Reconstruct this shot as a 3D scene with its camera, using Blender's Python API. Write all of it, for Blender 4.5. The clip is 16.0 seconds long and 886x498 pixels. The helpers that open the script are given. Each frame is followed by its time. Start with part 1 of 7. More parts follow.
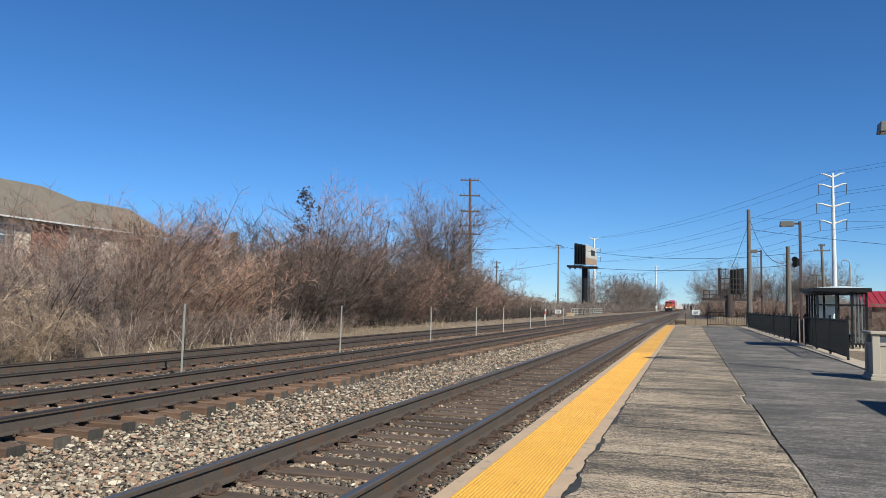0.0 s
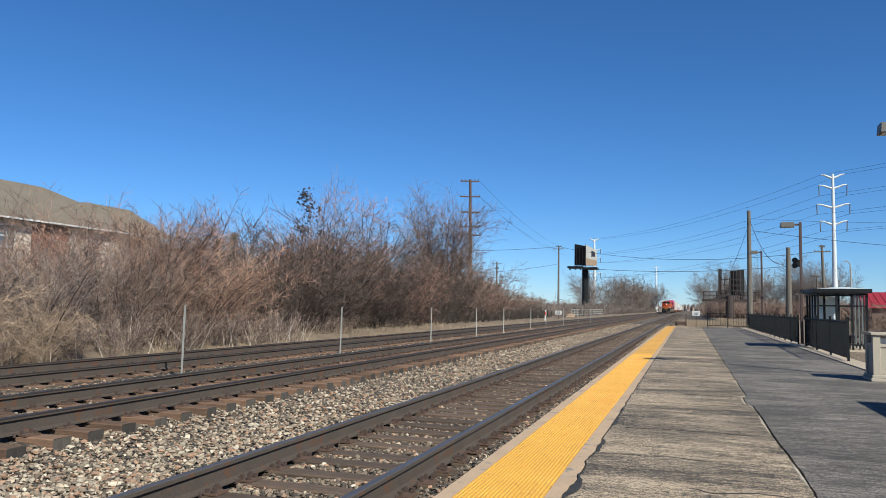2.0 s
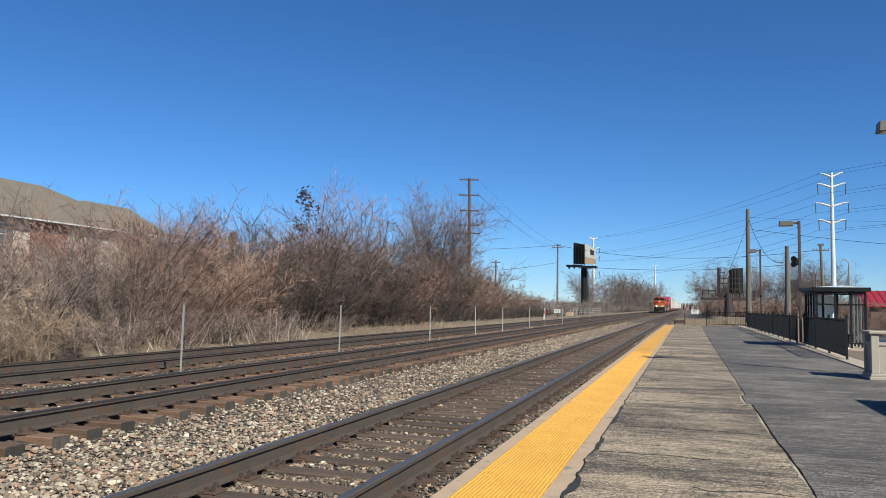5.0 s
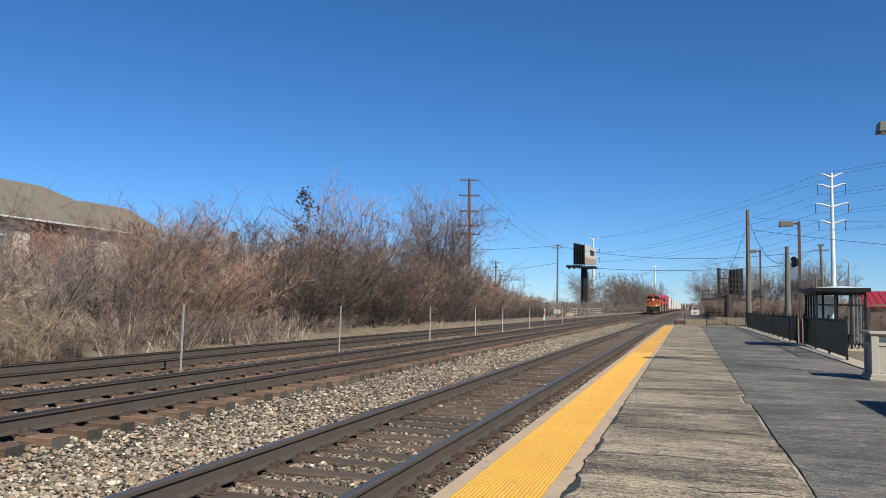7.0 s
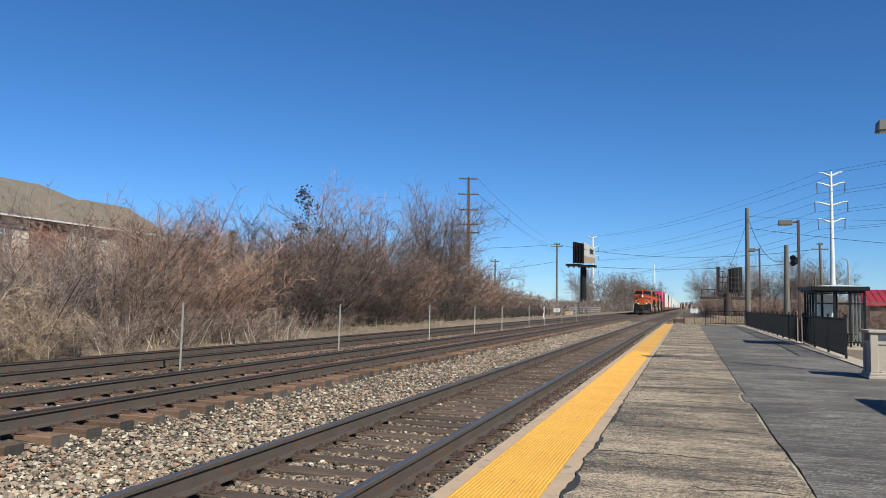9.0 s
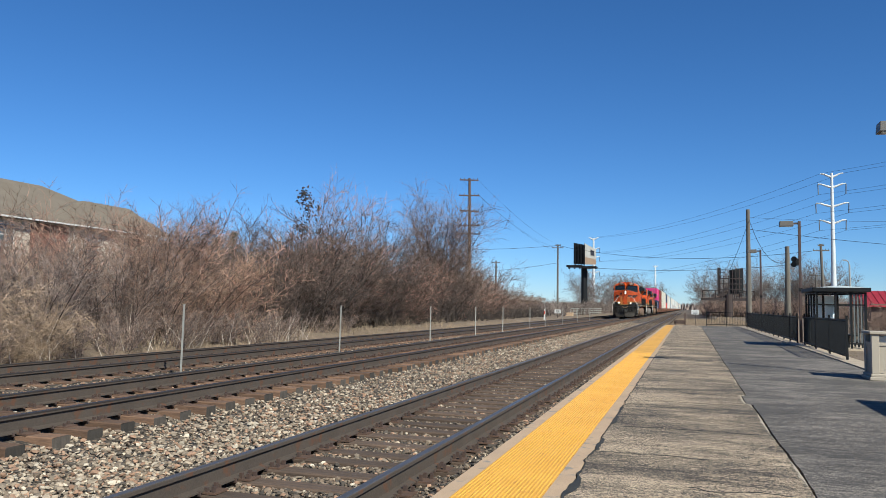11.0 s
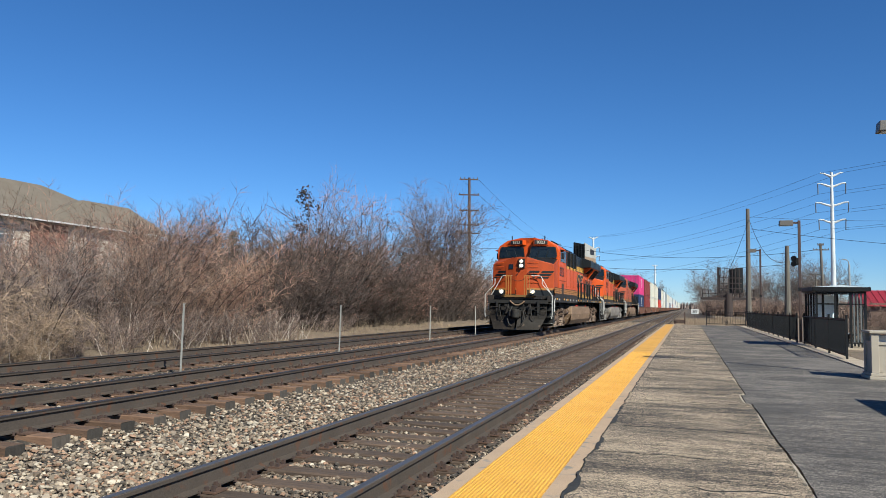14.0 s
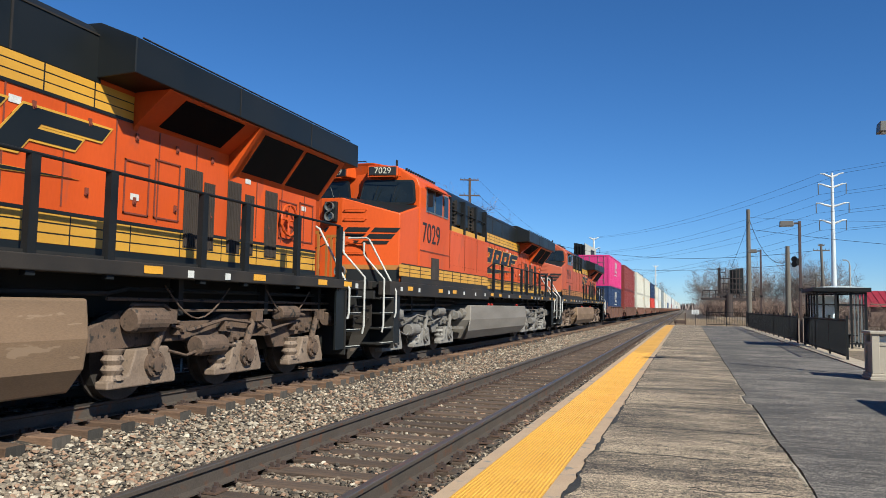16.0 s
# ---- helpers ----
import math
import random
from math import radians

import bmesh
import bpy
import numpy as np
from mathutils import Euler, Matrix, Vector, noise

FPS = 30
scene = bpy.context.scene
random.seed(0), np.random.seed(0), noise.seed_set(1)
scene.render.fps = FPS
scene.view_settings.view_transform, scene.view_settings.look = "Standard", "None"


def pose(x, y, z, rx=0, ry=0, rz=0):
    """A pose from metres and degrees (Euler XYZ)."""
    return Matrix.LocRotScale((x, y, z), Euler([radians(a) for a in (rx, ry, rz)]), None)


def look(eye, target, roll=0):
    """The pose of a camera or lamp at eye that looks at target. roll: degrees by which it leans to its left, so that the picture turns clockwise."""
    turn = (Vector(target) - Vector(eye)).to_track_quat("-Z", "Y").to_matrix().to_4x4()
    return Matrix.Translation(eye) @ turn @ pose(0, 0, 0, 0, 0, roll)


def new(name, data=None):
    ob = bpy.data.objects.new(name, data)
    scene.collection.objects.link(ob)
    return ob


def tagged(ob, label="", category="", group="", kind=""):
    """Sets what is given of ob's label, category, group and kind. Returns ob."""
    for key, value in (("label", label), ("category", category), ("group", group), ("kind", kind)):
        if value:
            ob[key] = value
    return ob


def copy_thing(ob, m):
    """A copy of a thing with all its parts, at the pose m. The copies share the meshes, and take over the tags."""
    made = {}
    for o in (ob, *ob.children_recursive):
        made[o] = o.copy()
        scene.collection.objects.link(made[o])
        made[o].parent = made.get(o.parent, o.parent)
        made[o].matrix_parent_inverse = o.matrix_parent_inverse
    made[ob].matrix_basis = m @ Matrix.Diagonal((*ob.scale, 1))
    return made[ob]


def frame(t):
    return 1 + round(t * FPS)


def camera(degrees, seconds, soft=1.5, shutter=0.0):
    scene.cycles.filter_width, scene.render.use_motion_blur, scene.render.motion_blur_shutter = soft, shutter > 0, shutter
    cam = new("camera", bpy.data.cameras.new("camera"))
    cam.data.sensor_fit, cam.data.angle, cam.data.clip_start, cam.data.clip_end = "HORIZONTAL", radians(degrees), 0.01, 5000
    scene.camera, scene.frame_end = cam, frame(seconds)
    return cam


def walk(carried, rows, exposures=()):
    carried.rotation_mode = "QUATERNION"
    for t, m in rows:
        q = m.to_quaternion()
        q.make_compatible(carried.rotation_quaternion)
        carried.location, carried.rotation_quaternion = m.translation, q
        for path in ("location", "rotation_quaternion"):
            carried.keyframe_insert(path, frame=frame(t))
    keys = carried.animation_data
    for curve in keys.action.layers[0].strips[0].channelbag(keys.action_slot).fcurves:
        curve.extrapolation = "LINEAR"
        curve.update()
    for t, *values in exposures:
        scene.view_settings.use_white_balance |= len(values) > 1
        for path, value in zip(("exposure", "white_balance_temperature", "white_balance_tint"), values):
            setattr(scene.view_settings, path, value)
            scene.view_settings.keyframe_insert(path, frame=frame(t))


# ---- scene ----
cam = camera(61.036, 16.0, soft=0.5, shutter=0.0)
EYE = Vector((0.0, 0.0, 1.39))


def aim(turn, tilt):
    """A hand-held pose at the same spot: turn to the right and tilt up, in degrees."""
    a, b = radians(turn), radians(tilt)
    way = Vector((math.sin(a) * math.cos(b), math.cos(a) * math.cos(b), math.sin(b)))
    return look(EYE, EYE + way * 10, 1.0166)


walk(cam, [(t, aim(a, b)) for t, a, b in (
    (0.0, -18.024, 4.253), (0.5, -18.024, 4.314), (1.0, -17.963, 4.21), (1.5, -17.926, 4.253),
    (2.0, -18.043, 4.327), (2.5, -18.006, 4.253), (3.0, -17.938, 4.204), (3.5, -17.95, 4.253),
    (4.0, -17.963, 4.198), (6.5, -17.963, 4.253), (7.0, -17.963, 4.253), (7.5, -18.024, 4.253),
    (8.0, -18.012, 4.308), (8.5, -17.963, 4.234), (9.0, -17.914, 4.148), (11.5, -18.006, 4.253),
    (12.0, -18.024, 4.253), (12.5, -18.024, 4.253), (13.0, -18.024, 4.308), (13.5, -18.024, 4.247),
    (14.0, -17.963, 4.191), (14.5, -18.024, 4.253), (15.0, -18.024, 4.29), (15.5, -18.024, 4.296),
    (16.0, -17.994, 4.234),
)], exposures=((0, 0.824, 5000, 5), (16, 0.824, 5000, 5)))

# ---- light: clear early-spring sun from behind the camera's right shoulder ----
SUN_WAY = Vector((0.757, -0.653, 0.80)).normalized()
world = bpy.data.worlds.new("sky")
scene.world = world
world.use_nodes = True
wn = world.node_tree
sky = wn.nodes.new("ShaderNodeTexSky")
sky.sky_type = "NISHITA"
sky.sun_disc = False
sky.sun_elevation = math.asin(SUN_WAY.z)
sky.sun_rotation = math.atan2(SUN_WAY.x, SUN_WAY.y)
sky.altitude = 200
sky.air_density = 0.85
sky.dust_density = 0.0
sky.ozone_density = 5.0
deep = wn.nodes.new("ShaderNodeHueSaturation")
deep.inputs["Saturation"].default_value = 1.07
wn.links.new(sky.outputs[0], deep.inputs["Color"])
wn.links.new(deep.outputs[0], wn.nodes["Background"].inputs[0])
wn.nodes["Background"].inputs[1].default_value = 0.05
sun = new("sun", bpy.data.lights.new("sun", "SUN"))
sun.data.energy, sun.data.angle, sun.data.color = 5.0, radians(0.53), (1.0, 0.82, 0.55)
sun.matrix_world = look((30, -30, 40), Vector((30, -30, 40)) - SUN_WAY)


# ---- mesh helpers ----
class M:
    """Collects points and faces for one mesh."""

    def __init__(self):
        self.v, self.f = [], []

    def add(self, pts, faces):
        n = len(self.v)
        self.v += [tuple(p) for p in pts]
        self.f += [tuple(n + i for i in f) for f in faces]
        return self

    def hexa(self, p):
        return self.add(p, [(0, 3, 2, 1), (4, 5, 6, 7), (0, 1, 5, 4), (1, 2, 6, 5), (2, 3, 7, 6), (3, 0, 4, 7)])

    def box(self, x0, y0, z0, x1, y1, z1):
        return self.hexa([(x0, y0, z0), (x1, y0, z0), (x1, y1, z0), (x0, y1, z0),
                          (x0, y0, z1), (x1, y0, z1), (x1, y1, z1), (x0, y1, z1)])

    def prism(self, poly, axis, a, b):
        n = len(poly)
        put = {"x": lambda u, v, w: (w, u, v), "y": lambda u, v, w: (u, w, v), "z": lambda u, v, w: (u, v, w)}[axis]
        pts = [put(u, v, a) for u, v in poly] + [put(u, v, b) for u, v in poly]
        faces = [(i, (i + 1) % n, n + (i + 1) % n, n + i) for i in range(n)]
        return self.add(pts, faces + [tuple(range(n))[::-1], tuple(range(n, 2 * n))])

    def loft(self, sections):
        n = len(sections[0])
        pts = [p for s in sections for p in s]
        faces = []
        for k in range(len(sections) - 1):
            faces += [(k * n + i, k * n + (i + 1) % n, (k + 1) * n + (i + 1) % n, (k + 1) * n + i) for i in range(n)]
        faces += [tuple(range(n))[::-1], tuple(range((len(sections) - 1) * n, len(sections) * n))]
        return self.add(pts, faces)

    def cyl(self, a, b, r, r2=None, n=8, caps=True):
        a, b = Vector(a), Vector(b)
        w = (b - a).normalized()
        u = w.orthogonal().normalized()
        s = w.cross(u)
        r2 = r if r2 is None else r2
        pts = []
        for c, q in ((a, r), (b, r2)):
            pts += [c + (u * math.cos(2 * math.pi * i / n) + s * math.sin(2 * math.pi * i / n)) * q for i in range(n)]
        faces = [(i, (i + 1) % n, n + (i + 1) % n, n + i) for i in range(n)]
        if caps:
            faces += [tuple(range(n))[::-1], tuple(range(n, 2 * n))]
        return self.add(pts, faces)

    def tube(self, pts, r, n=6):
        """One unbroken bent rod."""
        pts = [Vector(p) for p in pts]
        rings, u = [], None
        for i, p in enumerate(pts):
            w = (pts[min(i + 1, len(pts) - 1)] - pts[max(i - 1, 0)]).normalized()
            u = w.orthogonal() if u is None else u - w * u.dot(w)
            if u.length < 1e-4:
                u = w.orthogonal()
            u = u.normalized()
            v = w.cross(u)
            rings.append([p + (u * math.cos(2 * math.pi * k / n) + v * math.sin(2 * math.pi * k / n)) * r for k in range(n)])
        return self.loft(rings)

    def mesh(self, name, smooth=False, tidy=True):
        me = bpy.data.meshes.new(name)
        me.from_pydata(self.v, [], self.f)
        if tidy:
            bm = bmesh.new()
            bm.from_mesh(me)
            bmesh.ops.recalc_face_normals(bm, faces=bm.faces[:])
            bm.to_mesh(me)
            bm.free()
        if smooth:
            me.polygons.foreach_set("use_smooth", [True] * len(me.polygons))
        me.update()
        return me


def part(name, m, material, parent=None, label="", bevel=0.0, smooth=False, tidy=True):
    """One mesh object, a child of parent where there is one."""
    me = m.mesh(name, smooth, tidy) if isinstance(m, M) else m
    if not me.materials:
        me.materials.append(material)
    ob = new(name, me)
    ob.parent = parent
    if label:
        tagged(ob, label)
    if bevel:
        b = ob.modifiers.new("edge", "BEVEL")
        b.width, b.segments, b.limit_method = bevel, 2, "ANGLE"
    return ob


def thing(name, label, category, group="", kind="", at=(0, 0, 0), turn=0):
    ob = tagged(new(name), label, category, group, kind)
    ob.matrix_world = pose(*at, 0, 0, turn)
    return ob


def lettering(name, text, size, material, parent, m, depth=0.006):
    """Flat raised letters in the built-in font, turned into a mesh."""
    cu = bpy.data.curves.new(name, "FONT")
    cu.body, cu.size, cu.extrude, cu.align_x, cu.align_y = text, size, depth, "CENTER", "CENTER"
    tmp = new(name, cu)
    me = bpy.data.meshes.new_from_object(tmp.evaluated_get(bpy.context.evaluated_depsgraph_get()))
    bpy.data.objects.remove(tmp)
    me.materials.clear()
    me.materials.append(material)
    ob = new(name, me)
    ob.parent = parent
    ob.matrix_basis = m
    return ob


# ---- materials ----
TONE = 0.75    # scales the swatches below to true surface reflectance


def tone_of(c):
    return tuple(v * TONE for v in c)


def mat(name, c1, c2=None, scale=3.0, rough=0.7, metal=0.0, bump=0.15, fine=60.0, island=0.0, each=0.0,
        c3=None, spot=0.0, spec=0.5, stretch=(1, 1, 1), dist=0.01, coat=0.0, grain_mix=0.35):
    """Two-scale paint or stone: patches from c1 to c2, fine grain, spots of c3, random tone by island or object."""
    ma = bpy.data.materials.new(name)
    ma.use_nodes = True
    nt = ma.node_tree
    b = nt.nodes["Principled BSDF"]
    b.inputs["Roughness"].default_value, b.inputs["Metallic"].default_value = rough, metal
    b.inputs["Specular IOR Level"].default_value = spec
    b.inputs["Coat Weight"].default_value = coat
    N, L = nt.nodes.new, nt.links.new
    co = N("ShaderNodeTexCoord")
    mp = N("ShaderNodeMapping")
    mp.inputs["Scale"].default_value = stretch
    L(co.outputs["Object"], mp.inputs["Vector"])

    def noise_at(s, detail=4.0):
        n = N("ShaderNodeTexNoise")
        n.inputs["Scale"].default_value, n.inputs["Detail"].default_value = s, detail
        L(mp.outputs[0], n.inputs["Vector"])
        return n.outputs["Fac"]

    def ramp(src, lo, hi):
        r = N("ShaderNodeMapRange")
        r.inputs["From Min"].default_value, r.inputs["From Max"].default_value = lo, hi
        L(src, r.inputs["Value"])
        return r.outputs["Result"]

    def mix(fac, a, bcol, kind="MIX"):
        x = N("ShaderNodeMix")
        x.data_type, x.blend_type = "RGBA", kind
        for sock, val in ((x.inputs[0], fac), (x.inputs[6], a), (x.inputs[7], bcol)):
            if isinstance(val, (int, float)):
                sock.default_value = val
            elif isinstance(val, tuple):
                sock.default_value = (*val[:3], 1)
            else:
                L(val, sock)
        return x.outputs[2]

    c1, c2 = tone_of(c1), tone_of(c2 or tuple(v * 0.75 for v in c1))
    c3 = tone_of(c3) if c3 else None
    big, small = noise_at(scale), noise_at(fine, 2.0)
    col = mix(ramp(big, 0.35, 0.65), c1, c2)
    grain = ramp(small, 0.3, 0.7)
    col = mix(grain_mix, col, mix(grain, tuple(v * 0.6 for v in c1), tuple(min(1, v * 1.3) for v in c1)))
    if c3:
        col = mix(ramp(noise_at(scale * 2.7), 0.62 - spot, 0.66), col, c3)
    if island or each:
        src = (N("ShaderNodeNewGeometry").outputs["Random Per Island"] if island else N("ShaderNodeObjectInfo").outputs["Random"])
        h = N("ShaderNodeHueSaturation")
        r = N("ShaderNodeMapRange")
        k = island or each
        r.inputs["To Min"].default_value, r.inputs["To Max"].default_value = 1 - k, 1 + k
        L(src, r.inputs["Value"])
        L(r.outputs["Result"], h.inputs["Value"])
        L(col, h.inputs["Color"])
        col = h.outputs["Color"]
    L(col, b.inputs["Base Color"])
    rr = N("ShaderNodeMapRange")
    rr.inputs["To Min"].default_value, rr.inputs["To Max"].default_value = max(0.03, rough - 0.12), min(1, rough + 0.12)
    L(big, rr.inputs["Value"])
    L(rr.outputs["Result"], b.inputs["Roughness"])
    if bump:
        bp = N("ShaderNodeBump")
        bp.inputs["Strength"].default_value, bp.inputs["Distance"].default_value = bump, dist
        L(small, bp.inputs["Height"])
        L(bp.outputs[0], b.inputs["Normal"])
    return ma


def glow(name, color, strength):
    ma = mat(name, color, rough=0.2)
    b = ma.node_tree.nodes["Principled BSDF"]
    b.inputs["Emission Color"].default_value = (*color, 1)
    b.inputs["Emission Strength"].default_value = strength
    return ma


def glass_mat(name, tint=(0.9, 0.95, 0.95), rough=0.02):
    ma = bpy.data.materials.new(name)
    ma.use_nodes = True
    b = ma.node_tree.nodes["Principled BSDF"]
    b.inputs["Base Color"].default_value = (*tint, 1)
    b.inputs["Roughness"].default_value = rough
    b.inputs["Transmission Weight"].default_value = 1.0
    b.inputs["IOR"].default_value = 1.05
    return ma


def gravel_mat(name, tones, cell, bump):
    """Crushed stone seen from afar: cells of several tones, shade between the stones painted as dark gaps."""
    ma = bpy.data.materials.new(name)
    ma.use_nodes = True
    nt = ma.node_tree
    N, L = nt.nodes.new, nt.links.new
    b = nt.nodes["Principled BSDF"]
    b.inputs["Roughness"].default_value = 0.9
    co = N("ShaderNodeTexCoord")
    vo = N("ShaderNodeTexVoronoi")
    vo.inputs["Scale"].default_value = cell
    L(co.outputs["Object"], vo.inputs["Vector"])
    sep = N("ShaderNodeSeparateColor")
    L(vo.outputs["Color"], sep.inputs[0])
    cr = N("ShaderNodeValToRGB")
    while len(cr.color_ramp.elements) < len(tones):
        cr.color_ramp.elements.new(0.5)
    for i, (e, c) in enumerate(zip(cr.color_ramp.elements, tones)):
        e.position, e.color = i / (len(tones) - 1), (*tone_of(c), 1)
    L(sep.outputs[0], cr.inputs[0])
    no = N("ShaderNodeTexNoise")
    no.inputs["Scale"].default_value = 0.6
    L(co.outputs["Object"], no.inputs["Vector"])
    mx = N("ShaderNodeMix")
    mx.data_type, mx.blend_type = "RGBA", "MULTIPLY"
    mx.inputs[0].default_value = 0.3
    L(cr.outputs[0], mx.inputs[6])
    L(no.outputs["Fac"], mx.inputs[7])
    # shade in the crevices, put into the colour at the cell rims
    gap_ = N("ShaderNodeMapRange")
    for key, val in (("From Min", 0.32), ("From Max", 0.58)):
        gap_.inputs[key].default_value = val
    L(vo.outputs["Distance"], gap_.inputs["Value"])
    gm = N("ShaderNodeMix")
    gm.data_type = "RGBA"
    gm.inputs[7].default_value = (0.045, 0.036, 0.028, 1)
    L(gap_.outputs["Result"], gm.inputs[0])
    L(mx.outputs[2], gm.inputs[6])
    L(gm.outputs[2], b.inputs["Base Color"])
    bp = N("ShaderNodeBump")
    bp.inputs["Strength"].default_value, bp.inputs["Distance"].default_value = bump, 0.05
    inv = N("ShaderNodeMath")
    inv.operation = "SUBTRACT"
    inv.inputs[0].default_value = 1.0
    L(vo.outputs["Distance"], inv.inputs[1])
    L(inv.outputs[0], bp.inputs["Height"])
    L(bp.outputs[0], b.inputs["Normal"])
    return ma


STONE_TONES = [(0.085, 0.070, 0.056), (0.27, 0.215, 0.158), (0.36, 0.225, 0.145), (0.45, 0.365, 0.268), (0.20, 0.150, 0.108), (0.58, 0.50, 0.39)]
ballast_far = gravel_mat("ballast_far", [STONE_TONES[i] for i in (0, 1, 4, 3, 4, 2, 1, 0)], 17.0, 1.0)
stone_mats = [mat("stone_%d" % i, c, tuple(v * 0.8 for v in c), 12, 0.9, island=0.3, bump=0.3, fine=150) for i, c in enumerate(STONE_TONES)]
rail_side = mat("rail_web_rust", (0.112, 0.088, 0.070), (0.078, 0.062, 0.051), 2, 0.75, 0.3, 0.3, c3=(0.14, 0.07, 0.04), spot=0.05)
rail_dull = mat("rail_dull_top", (0.075, 0.062, 0.054), (0.052, 0.044, 0.040), 4, 0.45, 0.5, 0.03, stretch=(6, 0.3, 1))
rail_top = mat("rail_polished_top", (0.20, 0.18, 0.165), (0.14, 0.128, 0.118), 4, 0.42, 0.6, 0.03, stretch=(6, 0.3, 1))
spike_mat = mat("rusty_spikes", (0.06, 0.04, 0.035), (0.08, 0.045, 0.03), 8, 0.85)
plate_mat = mat("rusty_plates", (0.12, 0.066, 0.042), (0.07, 0.046, 0.034), 8, 0.9)
tie_mat = mat("creosoted_timber", (0.21, 0.122, 0.072), (0.085, 0.054, 0.038), 5, 0.9, bump=0.6, fine=40, each=0.35, stretch=(0.5, 5, 5), c3=(0.20, 0.12, 0.07), spot=0.06)
tie_end = mat("dark_end_grain", (0.075, 0.062, 0.050), (0.040, 0.034, 0.029), 6, 0.9, bump=0.5, fine=50, each=0.5, stretch=(1, 6, 1))
tie_grey = mat("weathered_timber", (0.125, 0.083, 0.056), (0.052, 0.037, 0.028), 5, 0.9, bump=0.6, fine=40, each=0.3, stretch=(0.5, 5, 5))
concrete = mat("concrete_edge", (0.54, 0.385, 0.245), (0.45, 0.32, 0.21), 2.5, 0.85, bump=0.2, fine=120, c3=(0.28, 0.25, 0.21), spot=0.03)
kerb_mat = mat("kerb_concrete", (0.50, 0.405, 0.295), (0.40, 0.325, 0.24), 2, 0.85, bump=0.2)
tactile = mat("yellow_tactile", (0.78, 0.42, 0.045), (0.70, 0.36, 0.035), 1.5, 0.6, bump=0.08, each=0.07, c3=(0.55, 0.27, 0.04), spot=-0.02)


def asphalt_mat(name, light, dark, pit, cell, streak, bump, rim, broad):
    """Worn asphalt: stone grains set in tar, dark streaks across the walk, pale scuffed patches."""
    ma = bpy.data.materials.new(name)
    ma.use_nodes = True
    nt = ma.node_tree
    N, L = nt.nodes.new, nt.links.new
    b = nt.nodes["Principled BSDF"]
    b.inputs["Roughness"].default_value = 0.9
    co = N("ShaderNodeTexCoord")

    def tex(kind, scale, stretch, detail=4.0, out="Fac"):
        mp_ = N("ShaderNodeMapping")
        mp_.inputs["Scale"].default_value = stretch
        L(co.outputs["Object"], mp_.inputs["Vector"])
        t = N(kind)
        t.inputs["Scale"].default_value = scale
        if kind == "ShaderNodeTexNoise":
            t.inputs["Detail"].default_value = detail
        L(mp_.outputs[0], t.inputs["Vector"])
        return t.outputs[out]

    def rng_(src, lo, hi, a=0.0, z=1.0):
        r = N("ShaderNodeMapRange")
        for key, val in (("From Min", lo), ("From Max", hi), ("To Min", a), ("To Max", z)):
            r.inputs[key].default_value = val
        L(src, r.inputs["Value"])
        return r.outputs["Result"]

    def mix(fac, a, c):
        x = N("ShaderNodeMix")
        x.data_type = "RGBA"
        for sock, val in ((x.inputs[0], fac), (x.inputs[6], a), (x.inputs[7], c)):
            if isinstance(val, tuple):
                sock.default_value = (*val, 1)
            else:
                L(val, sock)
        return x.outputs[2]

    light, dark, pit = tone_of(light), tone_of(dark), tone_of(pit)
    grains = tex("ShaderNodeTexVoronoi", cell, (1, 1, 1), out="Color")
    sep = N("ShaderNodeSeparateColor")
    L(grains, sep.inputs[0])
    edge = tex("ShaderNodeTexVoronoi", cell, (1, 1, 1), out="Distance")

    def add(a, src, gain):
        x = N("ShaderNodeMath")
        x.operation = "MULTIPLY_ADD"
        L(src, x.inputs[0])
        x.inputs[1].default_value = gain
        if isinstance(a, float):
            x.inputs[2].default_value = a
        else:
            L(a, x.inputs[2])
        return x.outputs[0]

    # chance of a pale stone: grain by grain, in clumps, streaks and broad patches
    tone = add(1.11 + 0.5 * streak + 0.5 * broad, sep.outputs[0], 0.75)
    for scale, stretch, detail, gain in ((24.0, (0.7, 1.0, 1), 3.0, -0.9), (9.0, (0.35, 1.8, 1), 8.0, -1.0), (2.4, (0.40, 1.3, 1), 12.0, -streak), (0.7, (0.6, 1.0, 1), 6.0, -broad)):
        tone = add(tone, tex("ShaderNodeTexNoise", scale, stretch, detail), gain)
    ramp = N("ShaderNodeValToRGB")
    ramp.color_ramp.elements[0].position, ramp.color_ramp.elements[0].color = 0.10, (*pit, 1)
    ramp.color_ramp.elements[1].position, ramp.color_ramp.elements[1].color = 1.0, (*light, 1)
    e = ramp.color_ramp.elements.new(0.52)
    e.color = (*dark, 1)
    L(tone, ramp.inputs[0])
    col = mix(rng_(edge, rim, rim + 0.35), ramp.outputs[0], pit)
    L(col, b.inputs["Base Color"])
    bp = N("ShaderNodeBump")
    bp.invert = True
    bp.inputs["Strength"].default_value, bp.inputs["Distance"].default_value = bump, 0.012
    L(edge, bp.inputs["Height"])
    L(bp.outputs[0], b.inputs["Normal"])
    return ma


